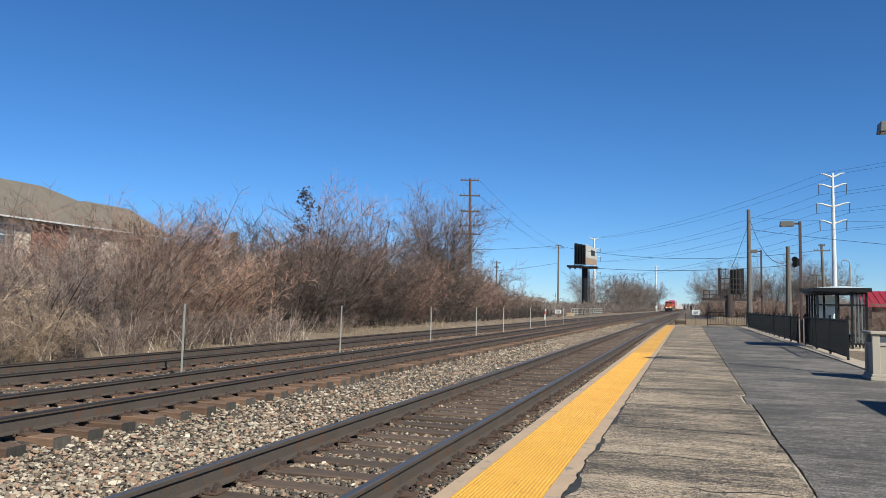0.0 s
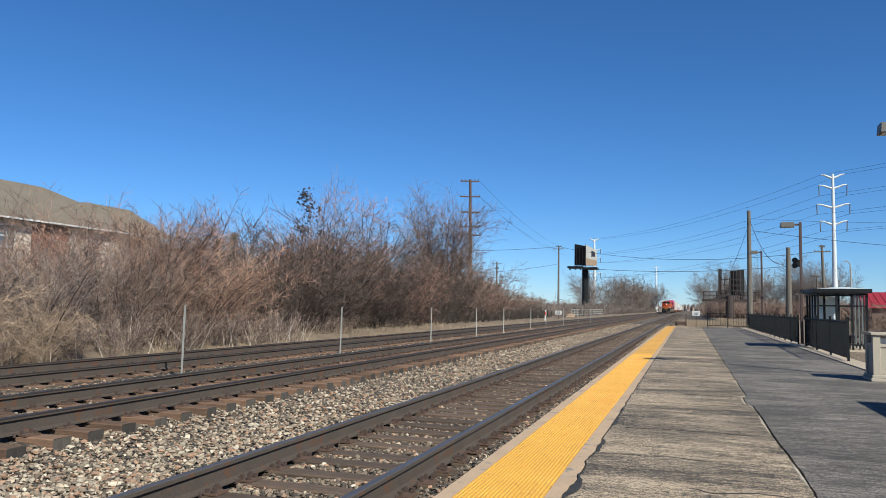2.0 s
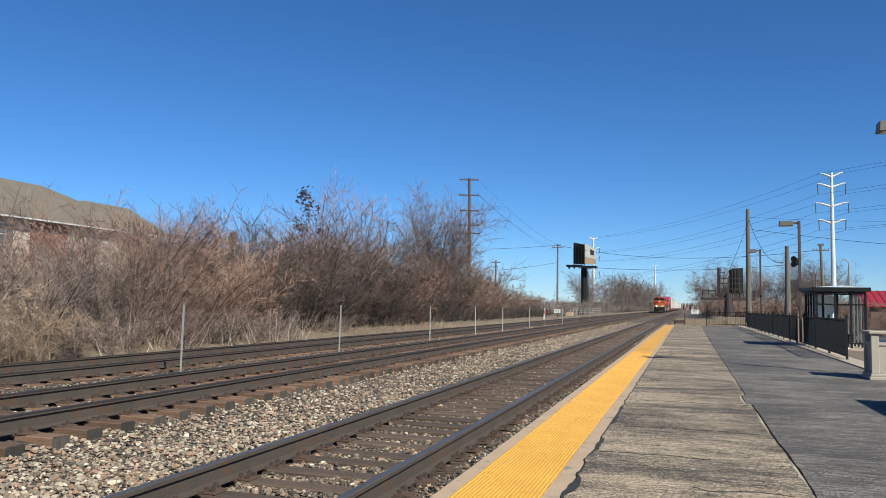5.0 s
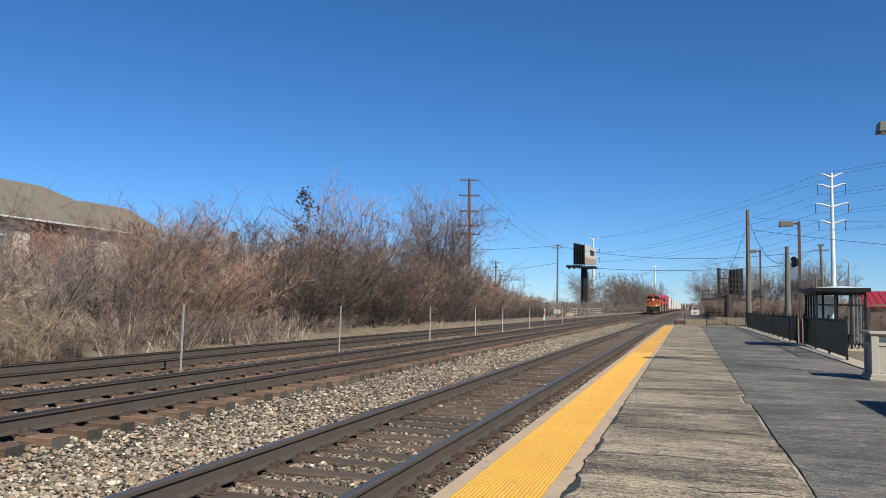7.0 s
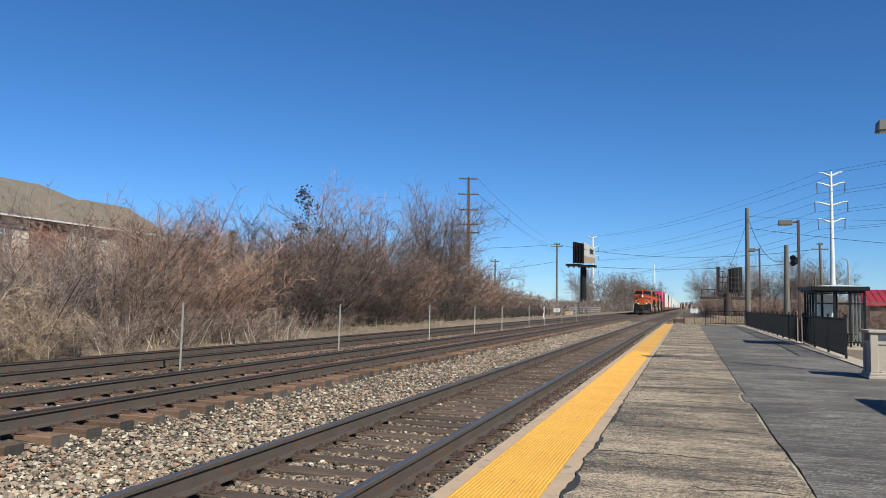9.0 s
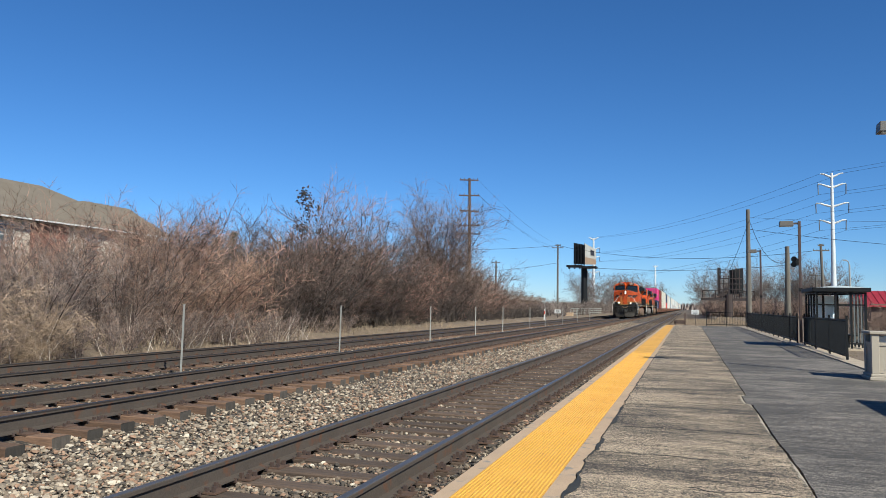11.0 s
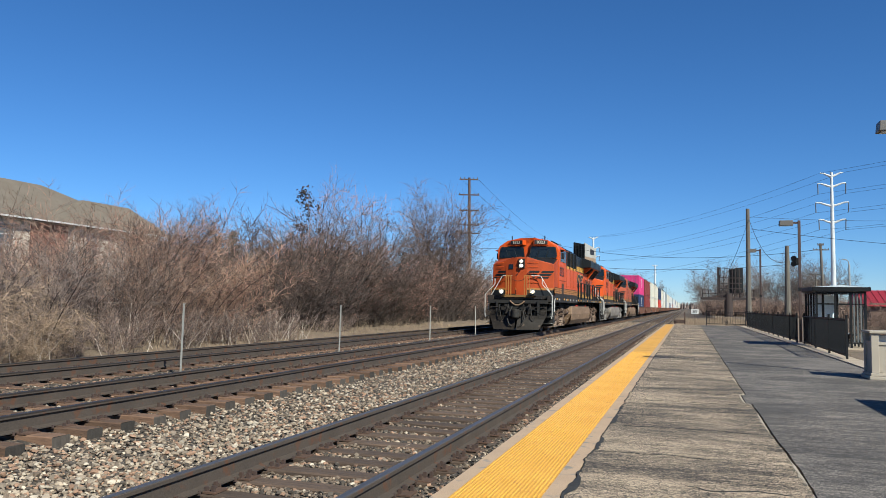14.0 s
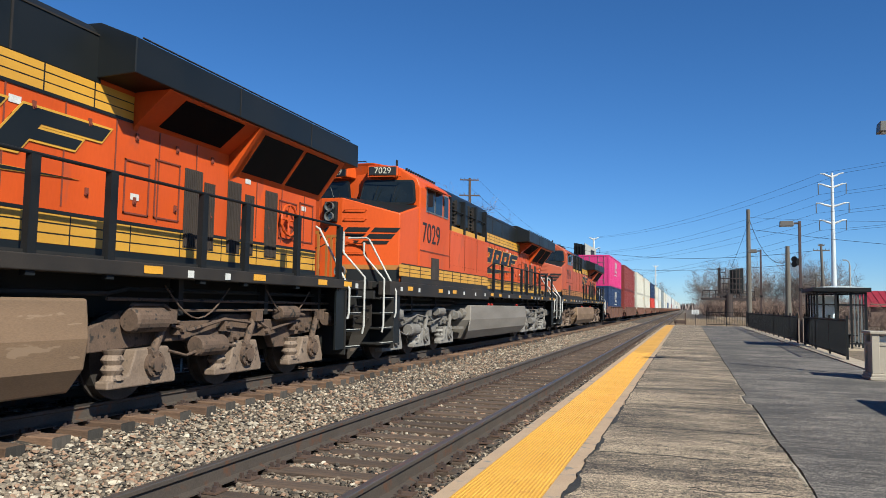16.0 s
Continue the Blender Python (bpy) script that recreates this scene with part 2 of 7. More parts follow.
old_asphalt = asphalt_mat("old_asphalt_grains", (0.78, 0.605, 0.41), (0.325, 0.25, 0.17), (0.045, 0.038, 0.031), 92, 1.2, 0.8, 0.46, 1.5)
new_asphalt = asphalt_mat("dark_asphalt_grains", (0.33, 0.284, 0.24), (0.098, 0.085, 0.074), (0.060, 0.053, 0.047), 110, 0.9, 0.3, 0.60, 1.5)
tar = mat("tar_gap", (0.012, 0.012, 0.012), rough=0.9)
soil = mat("dry_grass_soil", (0.235, 0.175, 0.118), (0.15, 0.112, 0.078), 0.6, 0.95, bump=0.6, fine=25, c3=(0.11, 0.10, 0.05), spot=0.0, dist=0.05)
black_metal = mat("black_painted_metal", (0.012, 0.013, 0.015), (0.02, 0.021, 0.023), 4, 0.55, bump=0.03, spec=0.15)
tar_rough = mat("old_black_tar", (0.022, 0.021, 0.020), (0.05, 0.046, 0.042), 9, 0.85, bump=0.6, fine=70)
crumble = mat("crumbled_pale_asphalt", (0.55, 0.46, 0.34), (0.36, 0.30, 0.23), 18, 0.95, bump=0.9, fine=80)

# ---- ground and tracks ----
def ground_height(x):
    pts = [(-2000, 0.3), (-60, 0.3), (-20, 0.15), (-14.2, 0.10), (-13.3, -0.18), (-12.6, -0.45), (-1.9, -0.45), (-1.7, -0.30), (4.0, -0.30), (4.1, -0.02), (8, 0.0), (2000, 0.2)]
    for (a, za), (b, zb) in zip(pts, pts[1:]):
        if a <= x <= b:
            return za + (zb - za) * (x - a) / (b - a)
    return 0.0


gx = [-2000, -600, -200, -100, -60, -45, -35, -28, -24, -20, -18, -16, -15, -14.2, -13.7, -13.3, -12.6, -1.9, -1.7, 4.0, 4.1, 5, 6, 8, 10, 14, 20, 30, 45, 80, 200, 600, 2000]
gy = [-400, -100, -30, -10] + [i * 1.5 for i in range(0, 60)] + [95, 105, 120, 150, 200, 300, 500, 900, 1600, 3000]
g = M()
for y in gy:
    for x in gx:
        wob = noise.noise((x * 0.3, y * 0.3, 0)) * 0.10 if (x < -13.5 or x > 4.5) and abs(x) < 100 else 0
        g.v.append((x, y, ground_height(x) + wob))
k = len(gx)
g.f = [(j * k + i, j * k + i + 1, (j + 1) * k + i + 1, (j + 1) * k + i) for j in range(len(gy) - 1) for i in range(k - 1)]
tagged(part("ground", g, soil, smooth=True, tidy=False), "dry winter grass and bare soil beside the railway", "ground", kind="structure")

NEAR_X, MID_X, FAR_X = -3.115, -7.50, -11.40
NEAR_Z, MID_Z, FAR_Z = 0.0, 0.15, 0.13
RAIL_H = 0.185
BED = [(-13.5, -0.22), (-12.9, -0.12), (-9.9, -0.10), (-9.0, -0.085), (-6.6, -0.105), (-6.3, -0.14), (-6.0, -0.21), (-5.4, -0.27), (-4.6, -0.27), (-4.3, -0.245), (-2.2, -0.24), (-2.08, -0.20), (-1.7, -0.185)]


def bed_height(x):
    for (a, za), (b, zb) in zip(BED, BED[1:]):
        if a <= x <= b:
            return za + (zb - za) * (x - a) / (b - a)
    return -0.25


bed = M()
by = [-80, -50, -30, -20, -14] + [-12 + 0.5 * i for i in range(140)] + [60, 80, 120, 200, 400, 800, 1500]
bx = []
for (a, _), (b, _) in zip(BED, BED[1:]):
    bx += [a, (a + b) / 2]
bx.append(BED[-1][0])
for y in by:
    for x in bx:
        bed.v.append((x, y, bed_height(x) + noise.noise((x * 1.5, y * 1.5, 3)) * 0.025))
k = len(bx)
bed.f = [(j * k + i, j * k + i + 1, (j + 1) * k + i + 1, (j + 1) * k + i) for j in range(len(by) - 1) for i in range(k - 1)]
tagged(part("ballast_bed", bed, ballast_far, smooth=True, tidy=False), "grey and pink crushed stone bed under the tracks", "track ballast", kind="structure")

RAIL = [(-0.076, 0), (0.076, 0), (0.076, 0.012), (0.012, 0.030), (0.009, 0.135), (0.037, 0.150), (0.037, 0.178), (0.030, 0.185),
        (-0.030, 0.185), (-0.037, 0.178), (-0.037, 0.150), (-0.009, 0.135), (-0.012, 0.030), (-0.076, 0.012)]
rail_me = M().prism(RAIL, "y", -80, 1500).mesh("rail")
rail_me.materials.append(rail_side)
top_me = M().prism([(-0.031, 0.178), (0.033, 0.178), (0.0335, 0.1835), (0.0300, 0.1868), (-0.0280, 0.1868), (-0.031, 0.1845)], "y", -80.01, 1500.01).mesh("running_surface")
top_me.materials.append(rail_top)


def tie_mesh(seed, ma):
    rnd = random.Random(seed)
    m = M()
    secs = []
    for x in (-1.3, -0.7, 0.0, 0.7, 1.3):
        w, d = 0.113 + rnd.uniform(-0.008, 0.006), rnd.uniform(-0.006, 0.004)
        secs.append([(x, -w, -0.18), (x, w, -0.18), (x + rnd.uniform(-.01, .01), w, -0.012 + d), (x, w - 0.014, d), (x, -w + 0.014, d), (x + rnd.uniform(-.01, .01), -w, -0.012 + d)])
    m.loft(secs)
    me = m.mesh("tie")
    me.materials.append(ma)
    me.materials.append(tie_end)
    for f in me.polygons:
        if abs(f.normal.x) > 0.9:
            f.material_index = 1
    return me


dull_me = M().prism([(-0.0376, 0.168), (0.0376, 0.168), (0.0376, 0.179), (0.0305, 0.1868), (-0.0305, 0.1868), (-0.0376, 0.179)], "y", -80.01, 1500.01).mesh("running_surface")
dull_me.materials.append(rail_dull)


def track(name, label, cx, rz, y0, step, ma, near_end, seed):
    t = thing(name, label, "railway track", kind="structure")
    rnd = random.Random(seed)
    for side in (-1, 1):
        r = part("rail", rail_me, None, t)
        r.location = (cx + side * 0.7545, 0, rz - RAIL_H)
        part("running_surface", top_me if cx == NEAR_X else dull_me, None, r)
    meshes = [tie_mesh(seed + i, ma) for i in range(4)]
    ties, n = [], 0
    y = y0 - 30 * step
    while y < near_end:
        o = part("tie", meshes[n % 4], None, t)
        o.matrix_basis = pose(cx + rnd.uniform(-0.04, 0.04), y + rnd.uniform(-0.02, 0.02), rz - RAIL_H - 0.012 + rnd.uniform(-0.006, 0.004), 0, 0, rnd.uniform(-1.2, 1.2) + (180 if n % 3 else 0))
        ties.append(y)
        y += step
        n += 1
    rest = M()
    while y < 320:
        a = rnd.uniform(-0.04, 0.04)
        rest.box(cx - 1.3 + a, y - 0.11, rz - 0.37, cx + 1.3 + a, y + 0.11, rz - RAIL_H - 0.012)
        y += step
    tagged(part("far_ties", rest, ma, t, tidy=False), "dark timber ties farther along", kind="stuff")
    plates, spikes = M(), M()
    for y in ties:
        if y > 45:
            break
        for side in (-1, 1):
            x = cx + side * 0.7545
            plates.box(x - 0.19, y - 0.095, rz - RAIL_H - 0.014, x + 0.19, y + 0.095, rz - RAIL_H + 0.001)
            for dx in (-0.088, 0.088, -0.15, 0.15):
                for dy in (-0.06, 0.06):
                    if rnd.random() < 0.72:
                        s = x + dx + rnd.uniform(-.006, .006)
                        spikes.box(s - 0.014, y + dy - 0.014, rz - RAIL_H, s + 0.014, y + dy + 0.014, rz - RAIL_H + rnd.uniform(0.03, 0.055))
            for dy in (-0.14, 0.14):
                spikes.hexa([(x - 0.088, y + dy - 0.010, rz - 0.205), (x + 0.088, y + dy - 0.010, rz - 0.205), (x + 0.088, y + dy + 0.010, rz - 0.205), (x - 0.088, y + dy + 0.010, rz - 0.205),
                             (x - 0.080, y + dy - 0.010, rz - 0.168), (x + 0.080, y + dy - 0.010, rz - 0.168), (x + 0.080, y + dy + 0.010, rz - 0.168), (x - 0.080, y + dy + 0.010, rz - 0.168)])
    tagged(part("tie_plates", plates, plate_mat, t, tidy=False), "rusty steel tie plates", kind="stuff")
    tagged(part("spikes", spikes, spike_mat, t, tidy=False), "rusty spikes and rail anchors", kind="stuff")
    return t


track("track_near", "single railway track with worn steel rails beside the platform", NEAR_X, NEAR_Z, 3.445, 0.515, tie_grey, 56, 11)
track("track_middle", "railway track with rusty brown timber ties, used by the train", MID_X, MID_Z, 5.302, 0.514, tie_mat, 56, 23)
track("track_far", "railway track next to the brush, partly hidden", FAR_X, FAR_Z, 7.0, 0.515, tie_mat, 56, 37)

# loose stones: nearest as single pieces, the rest joined
ICO = []
PHI = (1 + 5 ** 0.5) / 2
for a, b in ((1, PHI), (-1, PHI), (1, -PHI), (-1, -PHI)):
    ICO += [(a, b, 0), (0, a, b), (b, 0, a)]
ICO = np.array(ICO) / math.sqrt(1 + PHI * PHI)
hull = bmesh.new()
for c in ICO:
    hull.verts.new(c)
bmesh.ops.convex_hull(hull, input=hull.verts[:])
hull.verts.index_update()
ICO_V = np.array([v.co[:] for v in hull.verts])
ICO_F = np.array([[v.index for v in f.verts] for f in hull.faces])
hull.free()


def near_tie(x, y):
    if abs(x - NEAR_X) < 1.32 and abs(((y - 3.445 + 0.2575) % 0.515) - 0.2575) < 0.115:
        return True
    if abs(x - FAR_X) < 1.32 and abs(((y - 7.0 + 0.2575) % 0.515) - 0.2575) < 0.115:
        return True
    return abs(x - MID_X) < 1.32 and abs(((y - 5.302 + 0.257) % 0.514) - 0.257) < 0.12


def near_rail(x):
    return min(abs(x - c - s * 0.7545) for c in (NEAR_X, MID_X, FAR_X) for s in (-1, 1)) < 0.10


def stone_spots(n, x0, x1, y0, y1, rng, fall=1.6):
    spots = []
    while len(spots) < n:
        x = rng.uniform(x0, x1)
        y = y0 + (y1 - y0) * rng.random() ** fall
        if near_rail(x) or (x < -2.18 and near_tie(x, y) and rng.random() > 0.02):
            continue
        spots.append((x, y))
    return spots


rng = random.Random(5)
spots = stone_spots(21500, -6.35, -4.1, 4.3, 40, rng, 1.9) + stone_spots(15500, -4.1, -2.25, 3.6, 34, rng) + stone_spots(3600, -2.26, -1.76, 3.6, 30, rng) + stone_spots(6500, -12.9, -6.3, 6.5, 34, rng, 1.3)
spots.sort(key=lambda s: s[0] ** 2 + s[1] ** 2)
verts, faces, tone = [], [], []
count = 0
OCT_V = np.array([(1, 0, 0), (-1, 0, 0), (0, 1, 0), (0, -1, 0), (0, 0, 1), (0, 0, -1)], float)
OCT8 = np.array([(0, 2, 4), (2, 1, 4), (1, 3, 4), (3, 0, 4), (2, 0, 5), (1, 2, 5), (3, 1, 5), (0, 3, 5)])
nrng = np.random.default_rng(4)
PIECES = 300
stones_top = thing("ballast_stones", "loose crushed stones, grey, tan and pink, along the rails", "ballast", kind="stuff")
shapes = []
for i in range(12):
    me = bpy.data.meshes.new("stone")
    s = ICO_V * nrng.uniform(0.72, 1.25, (12, 1)) * nrng.uniform(0.7, 1.2, 3)
    me.from_pydata([tuple(v) for v in s], [], [tuple(int(k) for k in f) for f in ICO_F])
    me.materials.append(stone_mats[i % 6])
    shapes.append(me)
for i, (x, y) in enumerate(spots):
    inner = abs(x - NEAR_X) < 1.5
    r = rng.choice((0.014, 0.018, 0.021, 0.025, 0.033)) * rng.uniform(0.85, 1.15) * (0.85 if inner else 1.0) * (1 + 0.014 * max(0, y - 12))
    z = bed_height(x) + r * rng.uniform(0.25, 0.9) + noise.noise((x * 1.5, y * 1.5, 3)) * 0.025
    if i < PIECES:
        o = part("stone", shapes[rng.randrange(12)], None, stones_top)
        o.matrix_basis = pose(x, y, z, rng.uniform(0, 360), rng.uniform(0, 360), rng.uniform(0, 360)) @ Matrix.Scale(r, 4)
        continue
    q = Euler((rng.uniform(0, 6), rng.uniform(0, 6), rng.uniform(0, 6))).to_matrix()
    cv, cf = (ICO_V, ICO_F) if y < 13 else (OCT_V, OCT8)
    s = cv * nrng.uniform(0.62, 1.35, (len(cv), 1)) * nrng.uniform(0.5, 1.25, 3) * r
    faces += (cf + count).tolist()
    count += len(cv)
    verts.append(s @ np.array(q).T * (1.0, 1.0, 0.7) + np.array([x, y, z]))
    tone += len(cf) * [rng.choices(range(6), (3.4, 2.0, 1.3, 0.5, 3.6, 0.15) if inner else (2.6, 2.2, 2.6, 0.9, 3.0, 0.25) if x < -6.3 else (1.1, 3, 2.6, 3.2, 1.4, 1.1))[0]]
OCT_F = np.array([(0, 2, 4), (2, 1, 4), (1, 3, 4), (3, 0, 4)])
base = count
far_v, far_f, far_tone = [], [], []
for x, y in stone_spots(11000, -6.15, -1.85, 34, 85, rng, 1.3) + stone_spots(2500, -10.2, -6.0, 30, 70, rng, 1.3):
    r = rng.uniform(0.025, 0.045) * (1 + 0.012 * (y - 30))
    s = np.array([(1, 0, 0), (-1, 0, 0), (0, 1, 0), (0, -1, 0), (0, 0, 1)]) * nrng.uniform(0.5, 1.3, (5, 1)) * r
    a = rng.uniform(0, 6.3)
    c_, s_ = math.cos(a), math.sin(a)
    s = s @ np.array([(c_, s_, 0), (-s_, c_, 0), (0, 0, 1)])
    far_f += (OCT_F + base + 5 * len(far_v)).tolist()
    far_v.append(s + np.array([x, y, bed_height(x) + 0.01]))
    far_tone += [rng.choices(range(6), (3.0, 2.6, 1.4, 0.8, 3.0, 0.15))[0]] * 4
verts, faces = np.concatenate(verts + far_v), faces + far_f
me = bpy.data.meshes.new("stones")
me.from_pydata(verts.tolist(), [], faces)
for m_ in stone_mats:
    me.materials.append(m_)
me.polygons.foreach_set("material_index", np.array(tone + far_tone, np.int32))
tagged(part("stones", me, None, stones_top), kind="stuff")


# ---- platform ----
def strip(xl, xr, y0, y1, top, bottom, step=0.12, far_step=1.0, near=26):
    """A slab between two wavering edges."""
    m = M()
    ys = []
    y = y0
    while y < y1:
        ys.append(y)
        y += step if y < near else far_step
    ys.append(y1)
    for y in ys:
        a, b = xl(y), xr(y)
        m.v += [(a, y, bottom), (a, y, top), (b, y, top), (b, y, bottom)]
    for j in range(len(ys) - 1):
        for i in range(3):
            m.f.append((j * 4 + i, (j + 1) * 4 + i, (j + 1) * 4 + i + 1, j * 4 + i + 1))
    m.f += [(0, 1, 2, 3), tuple(len(m.v) - 4 + i for i in (3, 2, 1, 0))]
    return m


PY0, PY1 = -30.0, 66.5
platform = thing("platform", "low station platform of patched asphalt with a yellow warning strip", "platform", kind="structure")
part("foundation", M().box(-1.68, PY0, -0.5, 4.0, PY1, -0.02), tar, platform)


def edge_wave(y):
    return -0.865 + 0.028 * noise.noise((y * 2.2, 7, 0)) + 0.022 * noise.noise((y * 7, 2, 0)) - 0.0010 * max(0, y - 10)


def crack(y):
    return 0.90 + 0.04 * noise.noise((y * 0.35, 1, 0)) + 0.010 * noise.noise((y * 2.3, 5, 0)) + 0.012 * noise.noise((y * 9, 5, 0)) + 0.004 * max(0, y - 15) - (0.07 if 11.9 < y < 13.1 else 0)


def gap(y):
    return 0.009 + 0.006 * noise.noise((y * 3, 9, 0)) + (0.004 if 7 < y < 12 else 0)


y = PY0
i = 0
while y < PY1:
    e = min(y + 3.05, PY1)
    w = 0.012
    part("edge_block", M().box(-1.745, y + 0.004, -0.42, -1.622, e - 0.004, 0.018), concrete, platform, bevel=0)
    part("inner_block", strip(lambda yy: -1.0, lambda yy: edge_wave(yy) - 0.004, y + 0.004, e - 0.004, 0.018, -0.05), concrete, platform)
    y = e
tile_me = M().box(-0.3085, -0.6085, -0.05, 0.3085, 0.6085, 0.020).mesh("tactile_tile")
tile_me.materials.append(tactile)
y = PY0 + 0.61
while y < PY1:
    o = part("tactile_tile", tile_me, None, platform)
    o.location = (-1.311, y, 0)
    y += 1.2192
dome = M()
yy = 4.4
while yy < 24:
    n = 6 if yy < 9 else 4
    for i in range(20):
        x = -1.311 + (i - 9.5) * 0.0305
        lo = [(x + 0.0088 * math.cos(6.2832 * k / n), yy + 0.0088 * math.sin(6.2832 * k / n), 0.0195) for k in range(n)]
        hi = [(x + 0.0052 * math.cos(6.2832 * k / n), yy + 0.0052 * math.sin(6.2832 * k / n), 0.0245) for k in range(n)]
        dome.add(lo + hi, [(k, (k + 1) % n, n + (k + 1) % n, n + k) for k in range(n)] + [tuple(range(n, 2 * n))])
    yy += 0.0305
tagged(part("tactile_domes", dome, tactile, platform, tidy=False), "small raised warning domes", kind="stuff")
tagged(part("old_pavement", strip(lambda y: edge_wave(y) + 0.012, lambda y: crack(y) - gap(y), PY0, PY1, 0.022, -0.05), old_asphalt, platform), "worn light grey cracked asphalt")
tagged(part("dark_pavement", strip(lambda y: crack(y) + gap(y), lambda y: 4.02 + 0.03 * noise.noise((y * 0.7, 3, 3)), PY0, PY1, 0.020, -0.05), new_asphalt, platform), "newer dark asphalt with pale scuffs")
part("end_kerb", M().box(-1.74, PY1, -0.4, 4.3, PY1 + 0.15, 0.03), kerb_mat, platform)
yy = PY0
while yy < PY1:
    part("kerb_stone", M().box(4.06, yy + 0.005, -0.3, 4.62, yy + 1.5, 0.045), kerb_mat, platform, bevel=0)
    yy += 1.51


# tar spills along the concrete, crumbled pale edges along the joint
def spill(name, xl, xr, y0, y1, z, ma, label):
    m = M()
    n = int((y1 - y0) / 0.06)
    for k in range(n + 1):
        y = y0 + (y1 - y0) * k / n
        a, b = xl(y), xr(y)
        m.v += [(a, y, z), (max(b, a + 0.002), y, z), (max(b, a + 0.002), y, z - 0.012), (a, y, z - 0.012)]
    for j in range(n):
        m.f += [(j * 4 + i, (j + 1) * 4 + i, (j + 1) * 4 + (i + 1) % 4, j * 4 + (i + 1) % 4) for i in range(4)]
    part(name, m, ma, platform, label, tidy=False)


spill("tar_patch", lambda y: edge_wave(y) + 0.004, lambda y: edge_wave(y) + 0.006 + 0.14 * max(0, noise.noise((y * 1.1, 4, 1)) + 0.12) * max(0.25, 1.3 - y * 0.07) + 0.03 * noise.noise((y * 6, 4, 1)), 4.2, 24, 0.0262, tar_rough, "black tar along the concrete edge")
for y0, y1 in ((6.6, 7.6), (9.2, 10.9), (11.4, 13.4), (15.0, 16.2)):
    spill("crumbled_edge", lambda y: crack(y) - gap(y) - 0.006 - (0.022 + 0.03 * noise.noise((y * 5, 1, 6))) * math.sin(math.pi * (y - y0) / (y1 - y0)), lambda y: crack(y) - gap(y) - 0.002, y0, y1, 0.0258, crumble, "pale crumbled asphalt edge")
for k, (ya, xa, xb) in enumerate(((7.4, -0.8, 0.2), (9.1, -0.7, 0.75), (11.7, -0.6, 0.85), (13.0, -0.1, 0.8), (16.4, -0.7, 0.4), (21.0, -0.8, 0.9), (6.2, 0.0, 0.75))):
    m = M()
    n = 26
    for j in range(n + 1):
        x = xa + (xb - xa) * j / n
        y = ya + 0.10 * noise.noise((x * 2.5, k * 7, 2)) + 0.05 * noise.noise((x * 9, k * 3, 2))
        w = 0.006 + 0.012 * abs(noise.noise((x * 5, k, 9))) * math.sin(math.pi * j / n)
        m.v += [(x, y - w, 0.0252), (x, y + w, 0.0252), (x, y + w, 0.016), (x, y - w, 0.016)]
    for j in range(n):
        m.f += [(j * 4 + i, (j + 1) * 4 + i, (j + 1) * 4 + (i + 1) % 4, j * 4 + (i + 1) % 4) for i in range(4)]
    part("tar_seam", m, tar_rough, platform, "thin dark crack across the old asphalt", tidy=False)

# ---- the train ----
orange_nose = mat("grimy_orange_paint", (0.45, 0.070, 0.008), (0.31, 0.050, 0.009), 1.3, 0.55, spec=0.25, bump=0.03, fine=30, stretch=(1, 1, 0.5), grain_mix=0.10)
orange = mat("orange_paint", (0.66, 0.096, 0.006), (0.54, 0.077, 0.006), 1.0, 0.45, spec=0.25, bump=0.02, fine=30, grain_mix=0.10, c3=(0.50, 0.088, 0.020), spot=0.0, stretch=(1, 1.2, 0.35))
orange_dull = mat("dusty_orange_paint", (0.46, 0.085, 0.024), (0.38, 0.075, 0.024), 1.0, 0.55, bump=0.03, fine=30, grain_mix=0.10)
yellow_paint = mat("yellow_stripe_paint", (0.70, 0.37, 0.025), (0.58, 0.30, 0.025), 1.5, 0.45, bump=0.02, grain_mix=0.10)
amber_paint = mat("amber_stripe_paint", (0.43, 0.18, 0.026), (0.33, 0.13, 0.026), 1.5, 0.5, bump=0.02, grain_mix=0.10)
louvre_brown = mat("dark_brown_louvre", (0.050, 0.035, 0.026), (0.030, 0.022, 0.018), 4, 0.8)
loco_black = mat("dark_green_black_paint", (0.0095, 0.0115, 0.0125), (0.014, 0.0155, 0.0165), 1.2, 0.45, spec=0.32, bump=0.03, grain_mix=0.10)
under_black = mat("underframe_black", (0.009, 0.008, 0.0075), (0.018, 0.015, 0.012), 2, 0.75, bump=0.2, grain_mix=0.10)
plow_mat = mat("scraped_plow_black", (0.032, 0.025, 0.019), (0.013, 0.011, 0.009), 1.8, 0.65, spec=0.25, bump=0.15, c3=(0.085, 0.062, 0.045), spot=-0.01)
sill_black = mat("dusty_black_sill", (0.022, 0.0195, 0.018), (0.050, 0.039, 0.031), 1.5, 0.65, spec=0.3, bump=0.05)
grime = mat("brown_truck_grime", (0.15, 0.095, 0.063), (0.075, 0.05, 0.036), 4, 0.85, bump=0.3, fine=40, c3=(0.03, 0.024, 0.02), spot=0.04)
worn_tan = mat("worn_truck_casting", (0.27, 0.195, 0.14), (0.17, 0.118, 0.083), 3, 0.8, bump=0.2, fine=40, c3=(0.07, 0.05, 0.038), spot=0.02)
worn_grey = mat("worn_grey_casting", (0.30, 0.275, 0.25), (0.20, 0.18, 0.16), 3, 0.8, bump=0.2, fine=40, c3=(0.06, 0.05, 0.045), spot=0.02)
